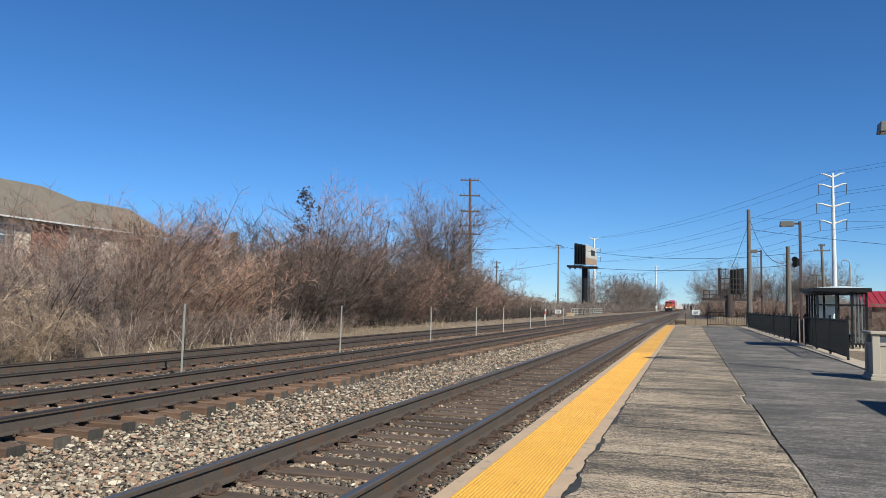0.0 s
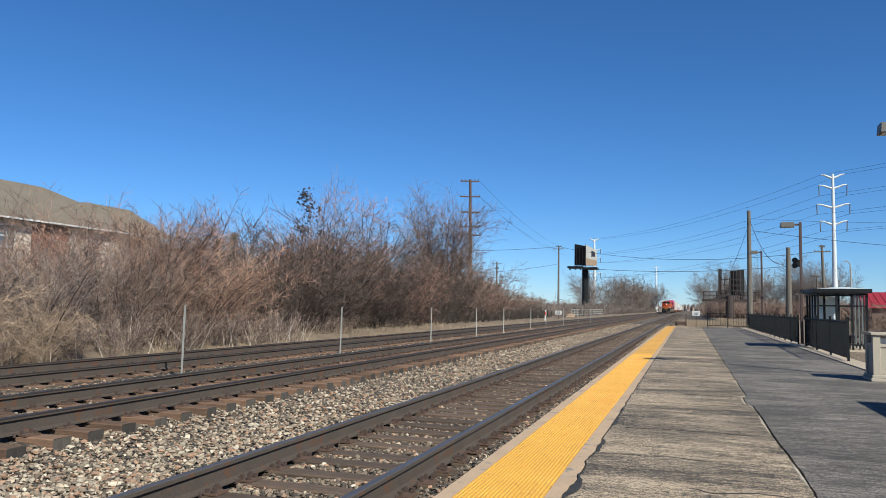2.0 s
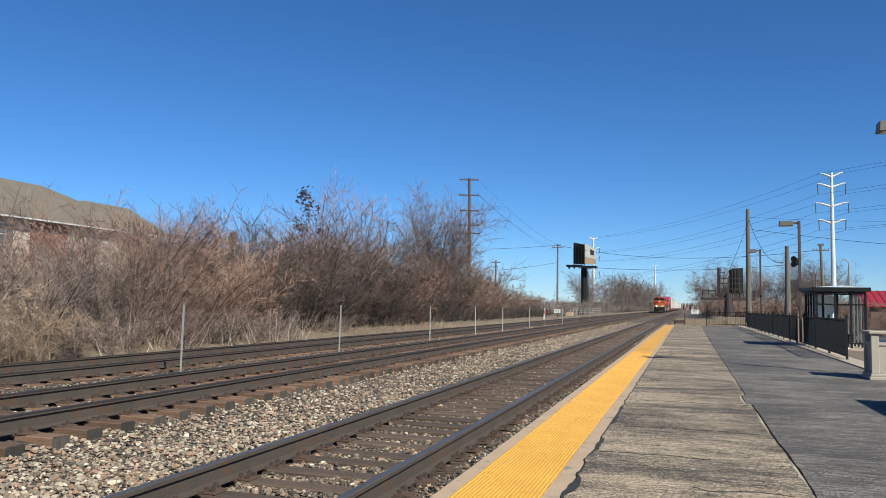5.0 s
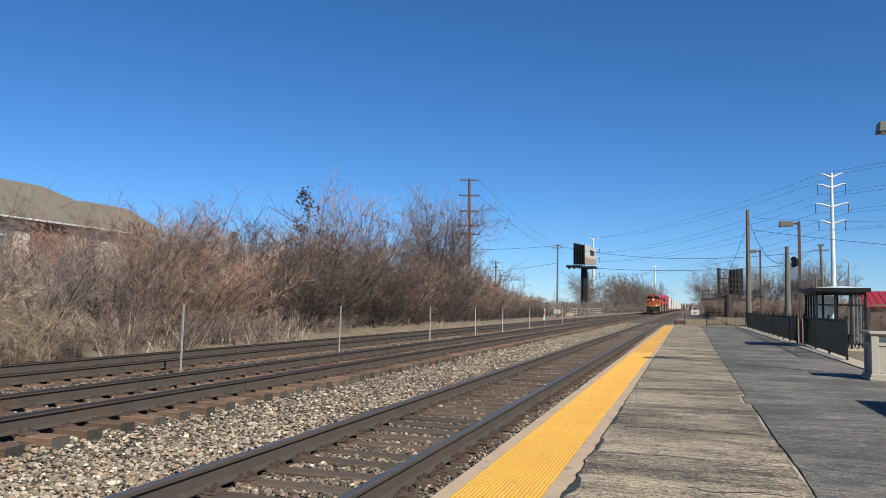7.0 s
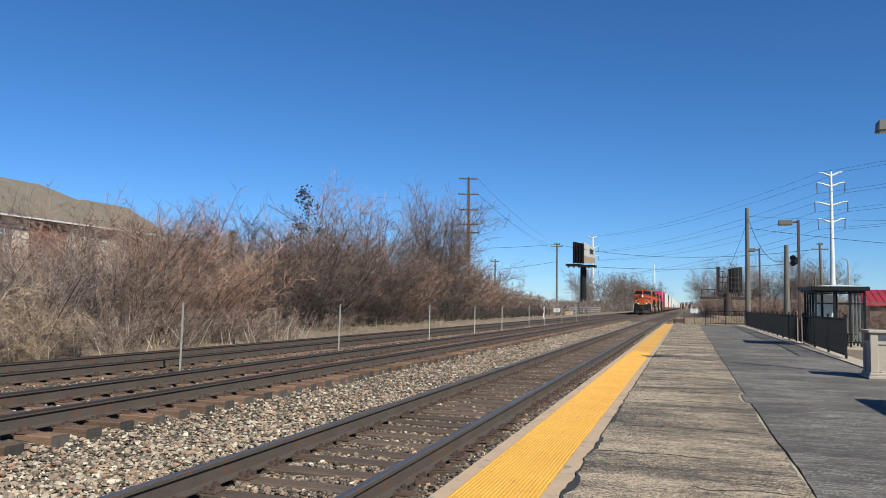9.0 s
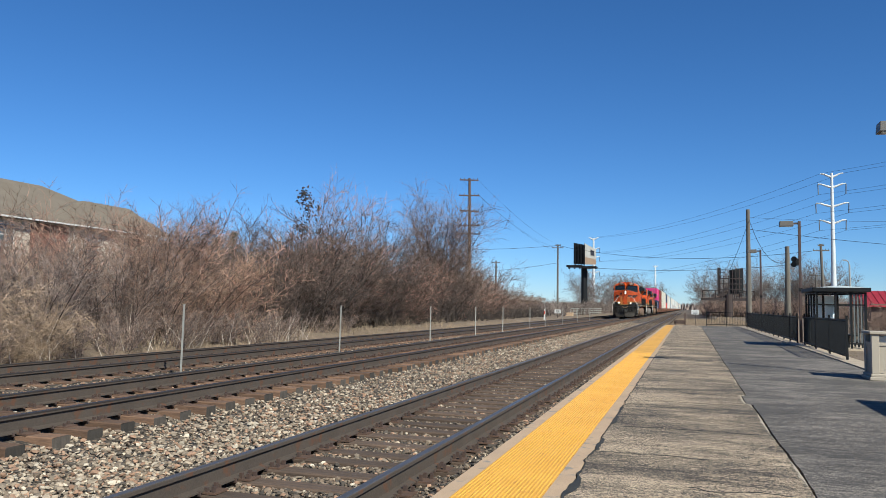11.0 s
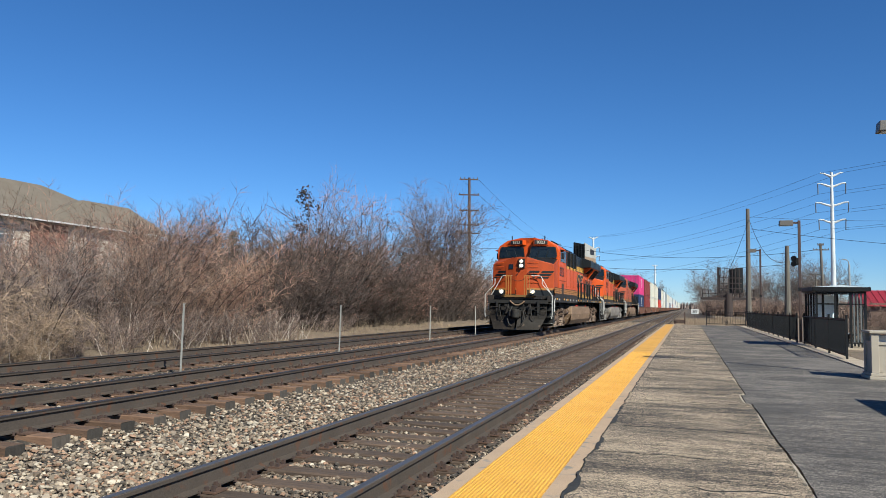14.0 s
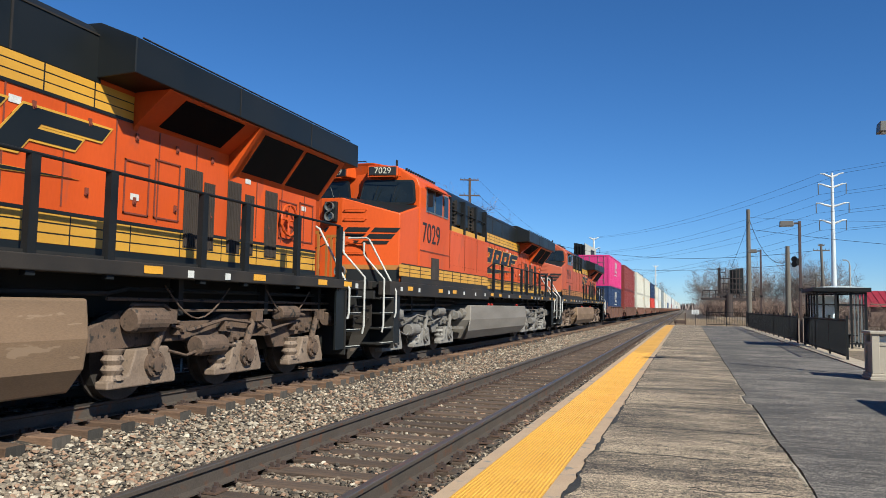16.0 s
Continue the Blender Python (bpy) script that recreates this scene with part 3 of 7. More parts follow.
grey_truck = mat("grey_truck_paint", (0.22, 0.20, 0.18), (0.14, 0.12, 0.105), 3, 0.8, bump=0.3, fine=40)
tank_mat = mat("dusty_fuel_tank", (0.25, 0.160, 0.092), (0.17, 0.11, 0.065), 0.9, 0.7, bump=0.1, stretch=(1, 0.5, 2.5), c3=(0.31, 0.21, 0.13), spot=-0.03)
tank_grey = mat("grey_fuel_tank", (0.24, 0.21, 0.18), (0.17, 0.145, 0.12), 0.9, 0.7, bump=0.1, stretch=(1, 0.5, 2.5))
white_rail = mat("white_handrail", (0.62, 0.60, 0.56), (0.48, 0.46, 0.42), 5, 0.5)
cab_glass = mat("dark_cab_glass", (0.010, 0.014, 0.015), (0.018, 0.022, 0.023), 2, 0.06, bump=0, spec=0.45)
silver = mat("silver_frame", (0.34, 0.34, 0.33), rough=0.4, metal=0.6)
deck_amber = mat("dirty_amber_paint", (0.26, 0.13, 0.025), (0.16, 0.085, 0.022), 2.5, 0.7, bump=0.1)
seam_dark = mat("dark_door_seam", (0.22, 0.045, 0.02), (0.14, 0.035, 0.02), 2, 0.8)
decal_white = mat("white_decal", (0.72, 0.70, 0.66), rough=0.6)
decal_yellow = mat("yellow_reflector", (0.85, 0.42, 0.02), rough=0.4)
number_ink = mat("number_board_black", (0.008, 0.008, 0.008), rough=0.5)
number_white = mat("number_white", (0.66, 0.62, 0.48), rough=0.5)
grille = mat("radiator_mesh_black", (0.004, 0.004, 0.004), (0.007, 0.006, 0.006), 3, 0.9, spec=0.1, bump=0.6, fine=70)
steel_tread = mat("wheel_steel", (0.10, 0.085, 0.075), (0.06, 0.05, 0.045), 4, 0.6, 0.5)
lamp_on = glow("lit_headlamp", (1.0, 0.74, 0.42), 0.5)
bulb_on = glow("lit_bulb", (1.0, 0.84, 0.56), 40.0)
lamp_off = mat("unlit_headlamp", (0.35, 0.35, 0.33), rough=0.1, metal=0.7)
hose_mat = mat("rubber_hose", (0.014, 0.013, 0.012), (0.04, 0.03, 0.022), 6, 0.8)
red_lamp = mat("red_cap", (0.5, 0.03, 0.02), rough=0.4)


def yf(x, z):
    """The cab's front, swept back to the sides and leaning back."""
    return 1.22 + 0.16 * abs(x) + 0.10 * (z - 3.5)


def wheelset(parent, y, ma):
    """An axle with two wheels, built round its own centre."""
    m = M()
    for s in (-1, 1):
        m.cyl((s * 0.69, 0, 0), (s * 0.825, 0, 0), 0.53, n=28)
        m.cyl((s * 0.66, 0, 0), (s * 0.70, 0, 0), 0.56, n=28)
        m.cyl((s * 0.82, 0, 0), (s * 0.86, 0, 0), 0.20, n=12)
        for k in range(6):
            a = k * math.pi / 3
            m.box(s * 0.83 - 0.012, 0.30 * math.cos(a) - 0.03, 0.30 * math.sin(a) - 0.03, s * 0.83 + 0.012, 0.30 * math.cos(a) + 0.03, 0.30 * math.sin(a) + 0.03)
    m.cyl((-0.8, 0, 0), (0.8, 0, 0), 0.09, n=10)
    o = part("wheelset", m, ma, parent, "steel wheels on their axle")
    o.location = (0, y, 0.53)
    return o


def bogie(parent, axles, ma):
    """Six-wheel truck: wavy cast side frames, axle castings with shelves for coil springs, brake cylinders, struts, pipes and chains."""
    A, B, C = axles
    worn = worn_grey if ma == grey_truck else worn_tan
    t = part("truck", M().box(-0.75, A + 0.2, 0.45, 0.75, C - 0.2, 0.8), under_black, parent, "cast truck with axle boxes")
    for s in (-1, 1):
        prof = [(A - 0.85, 0.62), (A - 0.85, 0.90), (A - 0.35, 1.10), (A + 0.42, 1.10), (A + 0.72, 0.97), (B - 0.62, 0.97), (B - 0.30, 1.05), (B + 0.50, 1.05), (B + 0.75, 0.96), (C - 0.68, 0.97), (C - 0.30, 1.08), (C + 0.45, 1.08), (C + 0.78, 0.96),
                (C + 0.78, 0.80), (C + 0.48, 0.72), (C - 0.42, 0.68), (C - 0.58, 0.50), (C - 0.92, 0.50), (C - 1.08, 0.70), (B + 0.48, 0.70), (B - 0.42, 0.68), (B - 0.58, 0.50), (B - 0.92, 0.50), (B - 1.08, 0.70), (A + 0.48, 0.70), (A - 0.38, 0.64)]
        part("side_frame", M().prism(prof, "x", s * 0.96, s * 1.10), ma, t, bevel=0.015)
        for y in axles:
            m = M()
            m.prism([(y - 0.68, 0.20), (y - 0.68, 0.29), (y - 0.33, 0.35), (y - 0.22, 0.64), (y + 0.36, 0.66), (y + 0.52, 0.30), (y + 0.52, 0.20)], "x", s * 1.06, s * 1.24)
            box = part("axle_box", m, worn, t, bevel=0.018)
            m = M()
            m.cyl((s * 1.23, y + 0.08, 0.45), (s * 1.29, y + 0.08, 0.45), 0.16, n=18)
            m.cyl((s * 1.29, y + 0.08, 0.45), (s * 1.33, y + 0.08, 0.45), 0.10, n=12)
            for k in range(6):
                c = math.pi * k / 3
                m.cyl((s * 1.285, y + 0.08 + 0.13 * math.cos(c), 0.45 + 0.13 * math.sin(c)), (s * 1.31, y + 0.08 + 0.13 * math.cos(c), 0.45 + 0.13 * math.sin(c)), 0.02, n=6)
            part("bearing_cap", m, ma, box)
            turns = []
            for j in range(13):
                rr = (0.135, 0.118, 0.100, 0.118)[j % 4]
                turns.append([(s * 1.14 + rr * math.cos(i * math.pi / 7), y - 0.50 + rr * math.sin(i * math.pi / 7), 0.30 + j * 0.029) for i in range(14)])
            part("spring", M().loft(turns), worn, t, "worn coil spring")
            m = M()
            m.cyl((s * 1.20, y + 0.34, 1.02), (s * 1.22, y + 0.10, 0.60), 0.052, n=10)
            m.cyl((s * 1.22, y + 0.10, 0.60), (s * 1.24, y - 0.02, 0.58), 0.07, n=10)
            m.box(s * 1.19, y + 0.26, 0.94, s * 1.29, y + 0.44, 1.10)
            part("damper", m, ma, t)
        for yc_, zc, r, half in ((A - 0.08, 0.99, 0.15, 0.27), (B - 0.84, 0.63, 0.14, 0.28), (C - 0.82, 1.06, 0.12, 0.26), (C + 0.80, 0.94, 0.13, 0.18)):
            m = M()
            m.cyl((s * 1.24, yc_ - half, zc), (s * 1.24, yc_ + half, zc), r, n=18)
            m.cyl((s * 1.24, yc_ - half - 0.03, zc), (s * 1.24, yc_ - half, zc), r * 0.86, r, n=18)
            m.cyl((s * 1.24, yc_ + half, zc), (s * 1.24, yc_ + half + 0.06, zc), r * 0.7, n=12)
            m.cyl((s * 1.24, yc_ + half, zc), (s * 1.22, yc_ + half + 0.38, zc - 0.04), 0.026, n=8)
            m.box(s * 1.08, yc_ - 0.08, zc - 0.10, s * 1.20, yc_ + 0.08, zc + 0.12)
            part("brake_cylinder", m, ma, t)
        m = M()
        m.tube([(s * 1.18, A - 0.35, 1.06), (s * 1.20, A - 0.30, 1.17), (s * 1.20, A + 0.30, 1.17), (s * 1.20, A + 0.45, 1.10), (s * 1.20, C + 0.7, 1.11), (s * 1.20, C + 0.86, 1.05)], 0.022)
        m.tube([(s * 1.22, A + 0.4, 0.92), (s * 1.24, A + 0.75, 0.84), (s * 1.22, B - 0.45, 0.98), (s * 1.22, B + 0.2, 0.92)], 0.024)
        m.tube([(s * 1.22, B + 0.3, 0.98), (s * 1.24, B + 0.75, 0.80), (s * 1.22, C - 0.5, 0.92)], 0.024)
        m.tube([(s * 1.24, A + 0.35, 0.60), (s * 1.26, A + 0.7, 0.52), (s * 1.24, B - 0.9, 0.60)], 0.020)
        part("linkage", m, ma, t)
        for y, z in ((A + 0.62, 0.86), (B - 0.38, 0.88), (B + 0.66, 0.78), (C - 0.45, 0.84), (B - 0.2, 0.72), (C - 0.1, 0.82)):
            part("bracket", M().box(s * 1.10, y - 0.07, z - 0.07, s * 1.22, y + 0.07, z + 0.07).cyl((s * 1.20, y, z), (s * 1.28, y, z), 0.045, n=8), ma, t)
    return t


def steps_and_rails(loco, y_end, way, sx):
    """A corner stairwell with treads and bent white handrails. way: -1 at the front end, 1 at the rear."""
    for k in range(4):
        z = 0.42 + 0.31 * k
        part("step_tread", M().box(sx * 1.02, y_end - 0.30, z - 0.02, sx * 1.54, y_end + 0.30, z + 0.014), under_black, loco)
        # the sunlit edge of each tread, painted as a white strip
        part("tread_edge", M().box(sx * 1.50, y_end - 0.30, z + 0.0145, sx * 1.56, y_end + 0.30, z + 0.022), white_rail, loco, "pale strip for the sunlit step edge")
    m = M()
    m.box(sx * 1.0, y_end - 0.36 * way - 0.02, 0.30, sx * 1.55, y_end - 0.36 * way + 0.02, 1.62)
    m.box(sx * 0.98, y_end - 0.34, 0.34, sx * 1.02, y_end + 0.34, 1.62)
    part("stair_side", m, under_black, loco)
    part("stair_edge", M().box(sx * 1.50, min(y_end - 0.36 * way, y_end - 0.72 * way), 1.48, sx * 1.540, max(y_end - 0.36 * way, y_end - 0.72 * way), 1.58), tank_mat, loco, "worn pale plate")
    part("stair_panel", M().box(sx * 1.50, min(y_end - 0.36 * way, y_end - 0.74 * way), 0.40, sx * 1.535, max(y_end - 0.36 * way, y_end - 0.74 * way), 1.62), loco_black, loco)
    for dy, top in ((0.34, 2.55), (-0.34, 2.42)):
        y = y_end + dy
        pts = [(sx * 1.57, y, 0.66), (sx * 1.60, y, 0.80), (sx * 1.60, y, 1.74), (sx * 1.16, y - way * 0.02, 2.20), (sx * 1.13, y, 2.26), (sx * 1.13, y, top + 0.08)]
        if dy * way < 0:
            pts = [(sx * 1.57, y, 0.95), (sx * 1.60, y, 1.05), (sx * 1.60, y, 1.5), (sx * 1.25, y, 2.1), (sx * 0.95, y, 2.62), (sx * 0.88, y, 2.66), (sx * 0.45, y, 2.66)]
        part("handrail", M().tube(pts, 0.021, 8), white_rail, loco, "bent white handrail", smooth=False)


def lamp_tube(x, z, y0, y1, r, n=20):
    """A thin-walled open tube round a sealed-beam lamp."""
    m = M()
    rings = []
    for y, q in ((y0, r), (y1, r + 0.012), (y1, r + 0.022), (y0, r + 0.020)):
        rings.append([(x + q * math.cos(i * 2 * math.pi / n), y, z + q * math.sin(i * 2 * math.pi / n)) for i in range(n)])
    for k in range(3):
        m.add(rings[k] + rings[k + 1], [(i, (i + 1) % n, n + (i + 1) % n, n + i) for i in range(n)])
    return m


def livery_bars(loco, x, y0, y1, z):
    """The slanted railway mark, drawn as plain dark strokes with a yellow edge."""
    w = (y1 - y0) / 4
    out = 1 if x > 0 else -1

    for name_, grow, d, ma in (("mark_edge", 0.028, 0.006, yellow_paint), ("mark_shape", 0.0, 0.012, loco_black)):
        n = 0
        for k in range(4):
            a, b = y0 + k * w, y0 + (k + 1) * w - 0.22
            rows = [(0.09, 0.25, a, b), (-0.25, -0.09, a, b), (-0.10, 0.10, a, a + 0.34), (-0.10, 0.10, b - 0.34, b)]
            if k == 3:
                rows = [(0.09, 0.25, a, b + 0.2), (-0.09, 0.03, a + 0.3, b - 0.05), (-0.25, 0.10, a, a + 0.36)]
            for z0, z1, e0, e1 in rows:
                za, zb = z0 - grow, z1 + grow
                n += 1
                part(name_, M().prism([(e0 + 0.8 * za - grow, z + za), (e1 + 0.8 * za + grow, z + za), (e1 + 0.8 * zb + grow, z + zb), (e0 + 0.8 * zb - grow, z + zb)], "x", x, x + (d + 0.0003 * n) * out), ma, loco)
    for name_, g, d, ma in (("mark_edge", 0.025, 0.010, yellow_paint), ("mark_shape", 0.0, 0.016, loco_black)):
        part(name_, M().prism([(y0 - 0.55 - g, 2.30 - g), (y0 + 1.4, 2.40 - g), (14.2 + 4 * g, 2.565), (y0 + 0.9, 2.52 + g), (y0 - 0.5 - g, 2.58 + g)], "x", x, x + d * out), ma, loco)


def locomotive(number, lit, paint, frame_ma, tank_ma, stripe_ma, label):
    """A six-axle road diesel: wide nose, cab, hood with radiator wings, fuel tank, two trucks. y runs back from the headlamps."""
    L = thing("locomotive", label, "locomotive", group="locomotives of the train")
    # nose
    m = M()
    bot = [(-1.5, 0.36, 1.72), (-0.25, 0.02, 1.72), (0.25, 0.02, 1.72), (1.5, 0.36, 1.72), (1.53, 1.6, 1.72), (-1.53, 1.6, 1.72)]
    mid = [(-1.5, 0.38, 3.23), (-0.25, 0.04, 3.58), (0.25, 0.04, 3.58), (1.5, 0.38, 3.23), (1.53, 1.6, 3.55), (-1.53, 1.6, 3.55)]
    m.loft([bot, mid])
    part("nose", m, orange_nose if lit else paint, L, bevel=0.025)
    top = [(-1.46, 0.42, 3.245), (-0.25, 0.08, 3.586), (0.25, 0.08, 3.586), (1.46, 0.42, 3.245), (1.47, 1.50, 3.555), (0.7, 1.40, 3.61), (0, 1.28, 3.66), (-0.7, 1.40, 3.61), (-1.47, 1.50, 3.555)]
    m = M().add(top + [(x, y, z - 0.06) for x, y, z in top], [(0, 1, 7, 8), (1, 2, 6), (1, 6, 7), (2, 5, 6), (2, 3, 4, 5)] + [(i, 9 + i, 9 + (i + 1) % 9, (i + 1) % 9) for i in range(9)])
    part("anti_glare_panel", m, loco_black, L)
    # cab shell
    def ring(f, dz=0.0):
        pts = [(-1.55, 1.72), (-1.55, 3.98), (-1.47, 4.20), (-1.05, 4.47), (-0.35, 4.60), (0.35, 4.60), (1.05, 4.47), (1.47, 4.20), (1.55, 3.98), (1.55, 1.72)]
        return [(x, f(x, z), z + dz) for x, z in pts]
    m = M().loft([ring(lambda x, z: yf(x, z) + (0.25 if z < 2 else 0)), ring(lambda x, z: 3.88)])
    part("cab", m, paint, L, bevel=0.03)
    # windscreen, surrounds, number boards
    for s in (-1, 1):
        def pane(x0, x1, z0, z1, out, ma, name, lab=""):
            corners = ((x0, z0, 0), (x1, z0 - 0.02, 90), (x1 - 0.04, z1, 180), (x0 + 0.06, z1, 270))
            rim, r = [], 0.10
            for i, (x, z, turn) in enumerate(corners):
                cx, cz = x + (r if i in (0, 3) else -r), z + (r if i < 2 else -r)
                for k in range(5):
                    a = radians(180 + turn + 22.5 * k)
                    rim.append((cx + r * math.cos(a), cz + r * math.sin(a)))
            n = len(rim)
            q = [(s * x, yf(x, z) - d, z) for d in (out, -0.03) for x, z in rim]
            return part(name, M().add(q, [tuple(range(n)), tuple(range(2 * n - 1, n - 1, -1))] + [(i, n + i, n + (i + 1) % n, (i + 1) % n) for i in range(n)]), ma, L, lab)
        pane(0.12, 1.45, 3.61, 4.17, 0.006, loco_black, "windscreen_seal")
        pane(0.16, 1.41, 3.65, 4.13, 0.014, cab_glass, "windscreen", "dark windscreen")
        at = pose(0.68, 1.30, 4.365, 0, 0, 12) if s > 0 else pose(-0.52, 1.30, 4.365, 0, 0, -16)
        bd = part("number_board", M().box(-0.36, -0.05, -0.125, 0.36, 0.30, 0.125), paint, L, bevel=0.02)
        bd.matrix_basis = at
        part("number_panel", M().box(-0.325, -0.063, -0.103, 0.325, -0.043, 0.103), number_ink, bd, bevel=0.009)
        lettering("number", number, 0.205, number_white, bd, pose(0, -0.068, 0, 90, 0, 0), 0.002)
        m = M().tube([(s * 0.35, 1.20, 4.20), (s * 0.35, 1.16, 4.22), (s * 1.15, 1.25, 4.22), (s * 1.15, 1.34, 4.20)], 0.012)
        part("grab_iron", m, paint, L)
        part("wiper", M().tube([(s * 0.5, 1.19, 3.64), (s * 0.62, 1.18, 4.0)], 0.010), loco_black, L)
        part("wiper", M().tube([(s * 0.95, 1.24, 3.64), (s * 1.05, 1.24, 4.0)], 0.010), loco_black, L)
        # side windows
        x = s * 1.552
        for y0, y1 in ((1.95, 2.55), (2.58, 3.18), (3.30, 3.68)):
            m = M().box(x, y0, 3.46, x + s * 0.012, y1, 4.06)
            part("window_frame", m, silver, L)
            part("window_pane", M().box(x + s * 0.008, y0 + 0.035, 3.495, x + s * 0.018, y1 - 0.035, 4.025), cab_glass, L)
        part("sunshade", M().prism([(x, 4.10), (x + s * 0.22, 4.02), (x + s * 0.22, 4.00), (x, 4.07)], "y", 1.9, 3.25), paint, L)
        part("mirror", M().box(x + s * 0.04, 1.98, 3.58, x + s * 0.16, 2.02, 3.88), loco_black, L)
        lettering("number", number, 0.68, loco_black, L, pose(s * 1.553, 2.38, 2.93, 90, 0, 90 * s))
        # lower body
        part("engine_room_door", M().box(x, 2.40, 1.84, x + s * 0.012, 2.98, 2.38), louvre_brown, L)
        for k, (z0, z1) in enumerate(((1.855, 1.935), (1.95, 2.02), (2.035, 2.105))):
            part("stripe", M().box(x, 0.25, z0, x + s * 0.006, 2.37, z1), stripe_ma, L)
            part("stripe", M().box(x, 3.01, z0, x + s * 0.006, 7.88, z1), stripe_ma, L)
        part("stripe_backing", M().box(x - s * 0.01, 0.40, 1.718, x + s * 0.004, 7.895, 2.112), sill_black, L)
        m = M().box(x - s * 0.01, 0.40, 2.112, x + s * 0.008, 7.9, 2.135)
        for y in (0.9, 1.6, 3.4, 4.15, 4.9, 5.65, 6.4, 7.15):
            m.box(x, y - 0.02, 1.85, x + s * 0.009, y + 0.02, 2.112)
        part("stripe_border", m, sill_black, L)
        for y in (3.9, 5.3, 6.6):
            part("panel_seam", M().box(x, y - 0.008, 2.2, x + s * 0.006, y + 0.008, 3.2), seam_dark, L)
        part("panel_seam", M().box(x, 1.55, 2.50, x + s * 0.012, 3.85, 2.525), seam_dark, L)
        rv = M()
        for y in np.arange(4.0, 7.8, 0.28):
            rv.box(x, y - 0.011, 3.13, x + s * 0.008, y + 0.011, 3.152)
            rv.box(x, y - 0.011, 2.28, x + s * 0.008, y + 0.011, 2.302)
        tagged(part("rivets", rv, orange_dull, L), kind="stuff")
    for s in (-1, 1):
        for nm, z0, z1, d, ma in (("nose_stripe", 1.985, 2.085, 0.010, amber_paint), ("nose_skirt", 1.50, 1.98, 0.014, loco_black)):
            q = [(s * x, 0.02 + 0.272 * (x - 0.25) - d, z) for x, z in ((0.26, z0), (1.505, z0), (1.505, z1), (0.26, z1))]
            part(nm, M().hexa(q + [(u, v + 0.03, w) for u, v, w in q]), ma, L)
        # slanted mark on the nose
        for k, (x0, x1) in enumerate(((0.22, 0.70), (0.80, 1.35))):
            for z0, z1 in ((2.66, 2.77), (2.81, 2.91), (2.54, 2.62)):
                def nz(x, z):
                    return 0.03 + 0.272 * max(0, x - 0.25) - 0.008
                a, b = x0 + (z0 - 2.7) * 0.8 * s, x1 + (z0 - 2.7) * 0.8 * s
                c, d = x0 + (z1 - 2.7) * 0.8 * s, x1 + (z1 - 2.7) * 0.8 * s
                q = [(s * a, nz(a, z0), z0), (s * b, nz(b, z0), z0), (s * d, nz(d, z1), z1), (s * c, nz(c, z1), z1)]
                part("nose_mark", M().hexa(q + [(u, v + 0.02, w) for u, v, w in q]), loco_black, L)
        for z in (2.35, 2.55, 2.78, 3.10, 3.30):
            x0, x1 = (0.32, 0.78) if s > 0 else (0.95, 1.25)
            q0, q1 = 0.03 + 0.272 * (x0 - 0.25), 0.03 + 0.272 * (x1 - 0.25)
            part("grab_iron", M().tube([(s * x0, q0 + 0.03, z), (s * x0, q0 - 0.06, z), (s * x1, q1 - 0.06, z), (s * x1, q1 + 0.03, z)], 0.012), paint, L)
    part("headlamp_housing", M().box(-0.15, -0.045, 3.02, 0.15, 0.1, 3.48), loco_black, L, bevel=0.02)
    for z in (3.36, 3.14):
        lens = part("headlamp", M().cyl((0, -0.040, z), (0, -0.05, z), 0.075, n=20), lamp_on if lit else lamp_off, L, "bright headlamp" if lit else "unlit headlamp")
        if lit:
            part("bulb", M().cyl((0.008, -0.05, z), (0.008, -0.058, z), 0.034, 0.022, n=14), bulb_on, lens)
        part("lamp_ring", lamp_tube(0, z, -0.045, -0.13, 0.082), silver, L)
    part("nose_door", M().hexa([(-0.80, 0.155, 1.80), (-0.30, 0.018, 1.80), (-0.30, 0.08, 1.80), (-0.80, 0.2, 1.80), (-0.80, 0.165, 3.22), (-0.30, 0.028, 3.36), (-0.30, 0.09, 3.36), (-0.80, 0.21, 3.22)]), orange_nose if lit else paint, L)
    part("door_window", M().hexa([(-0.66, 0.10, 2.98), (-0.42, 0.035, 2.98), (-0.42, 0.09, 2.98), (-0.66, 0.15, 2.98), (-0.66, 0.11, 3.22), (-0.42, 0.045, 3.22), (-0.42, 0.10, 3.22), (-0.66, 0.16, 3.22)]), cab_glass, L, bevel=0.012)
    # roof details
    m = M()
    for y in np.arange(1.6, 3.8, 0.16):
        m.box(1.13, y, 4.42, 1.17, y + 0.05, 4.475)
    for x, y, h in ((-0.9, 1.9, 0.14), (0.2, 2.2, 0.10), (0.75, 2.0, 0.16), (0.4, 3.2, 0.12), (-0.4, 2.8, 0.10)):
        m.cyl((x, y, 4.45), (x, y, 4.60 + h), 0.03, n=8)
    m.tube([(-0.15, 1.5, 4.58), (-0.15, 1.5, 4.66), (0.15, 1.5, 4.66), (0.15, 1.5, 4.58)], 0.012)
    tagged(part("roof_gear", m, loco_black, L), kind="stuff")
    # wide body behind the cab and the equipment boxes over it
    part("lower_body", M().box(-1.545, 3.89, 1.72, 1.545, 7.9, 3.22), paint, L, bevel=0.02)
    part("upper_stripe", M().box(-1.50, 3.89, 3.221, 1.50, 7.9, 3.36), yellow_paint, L)
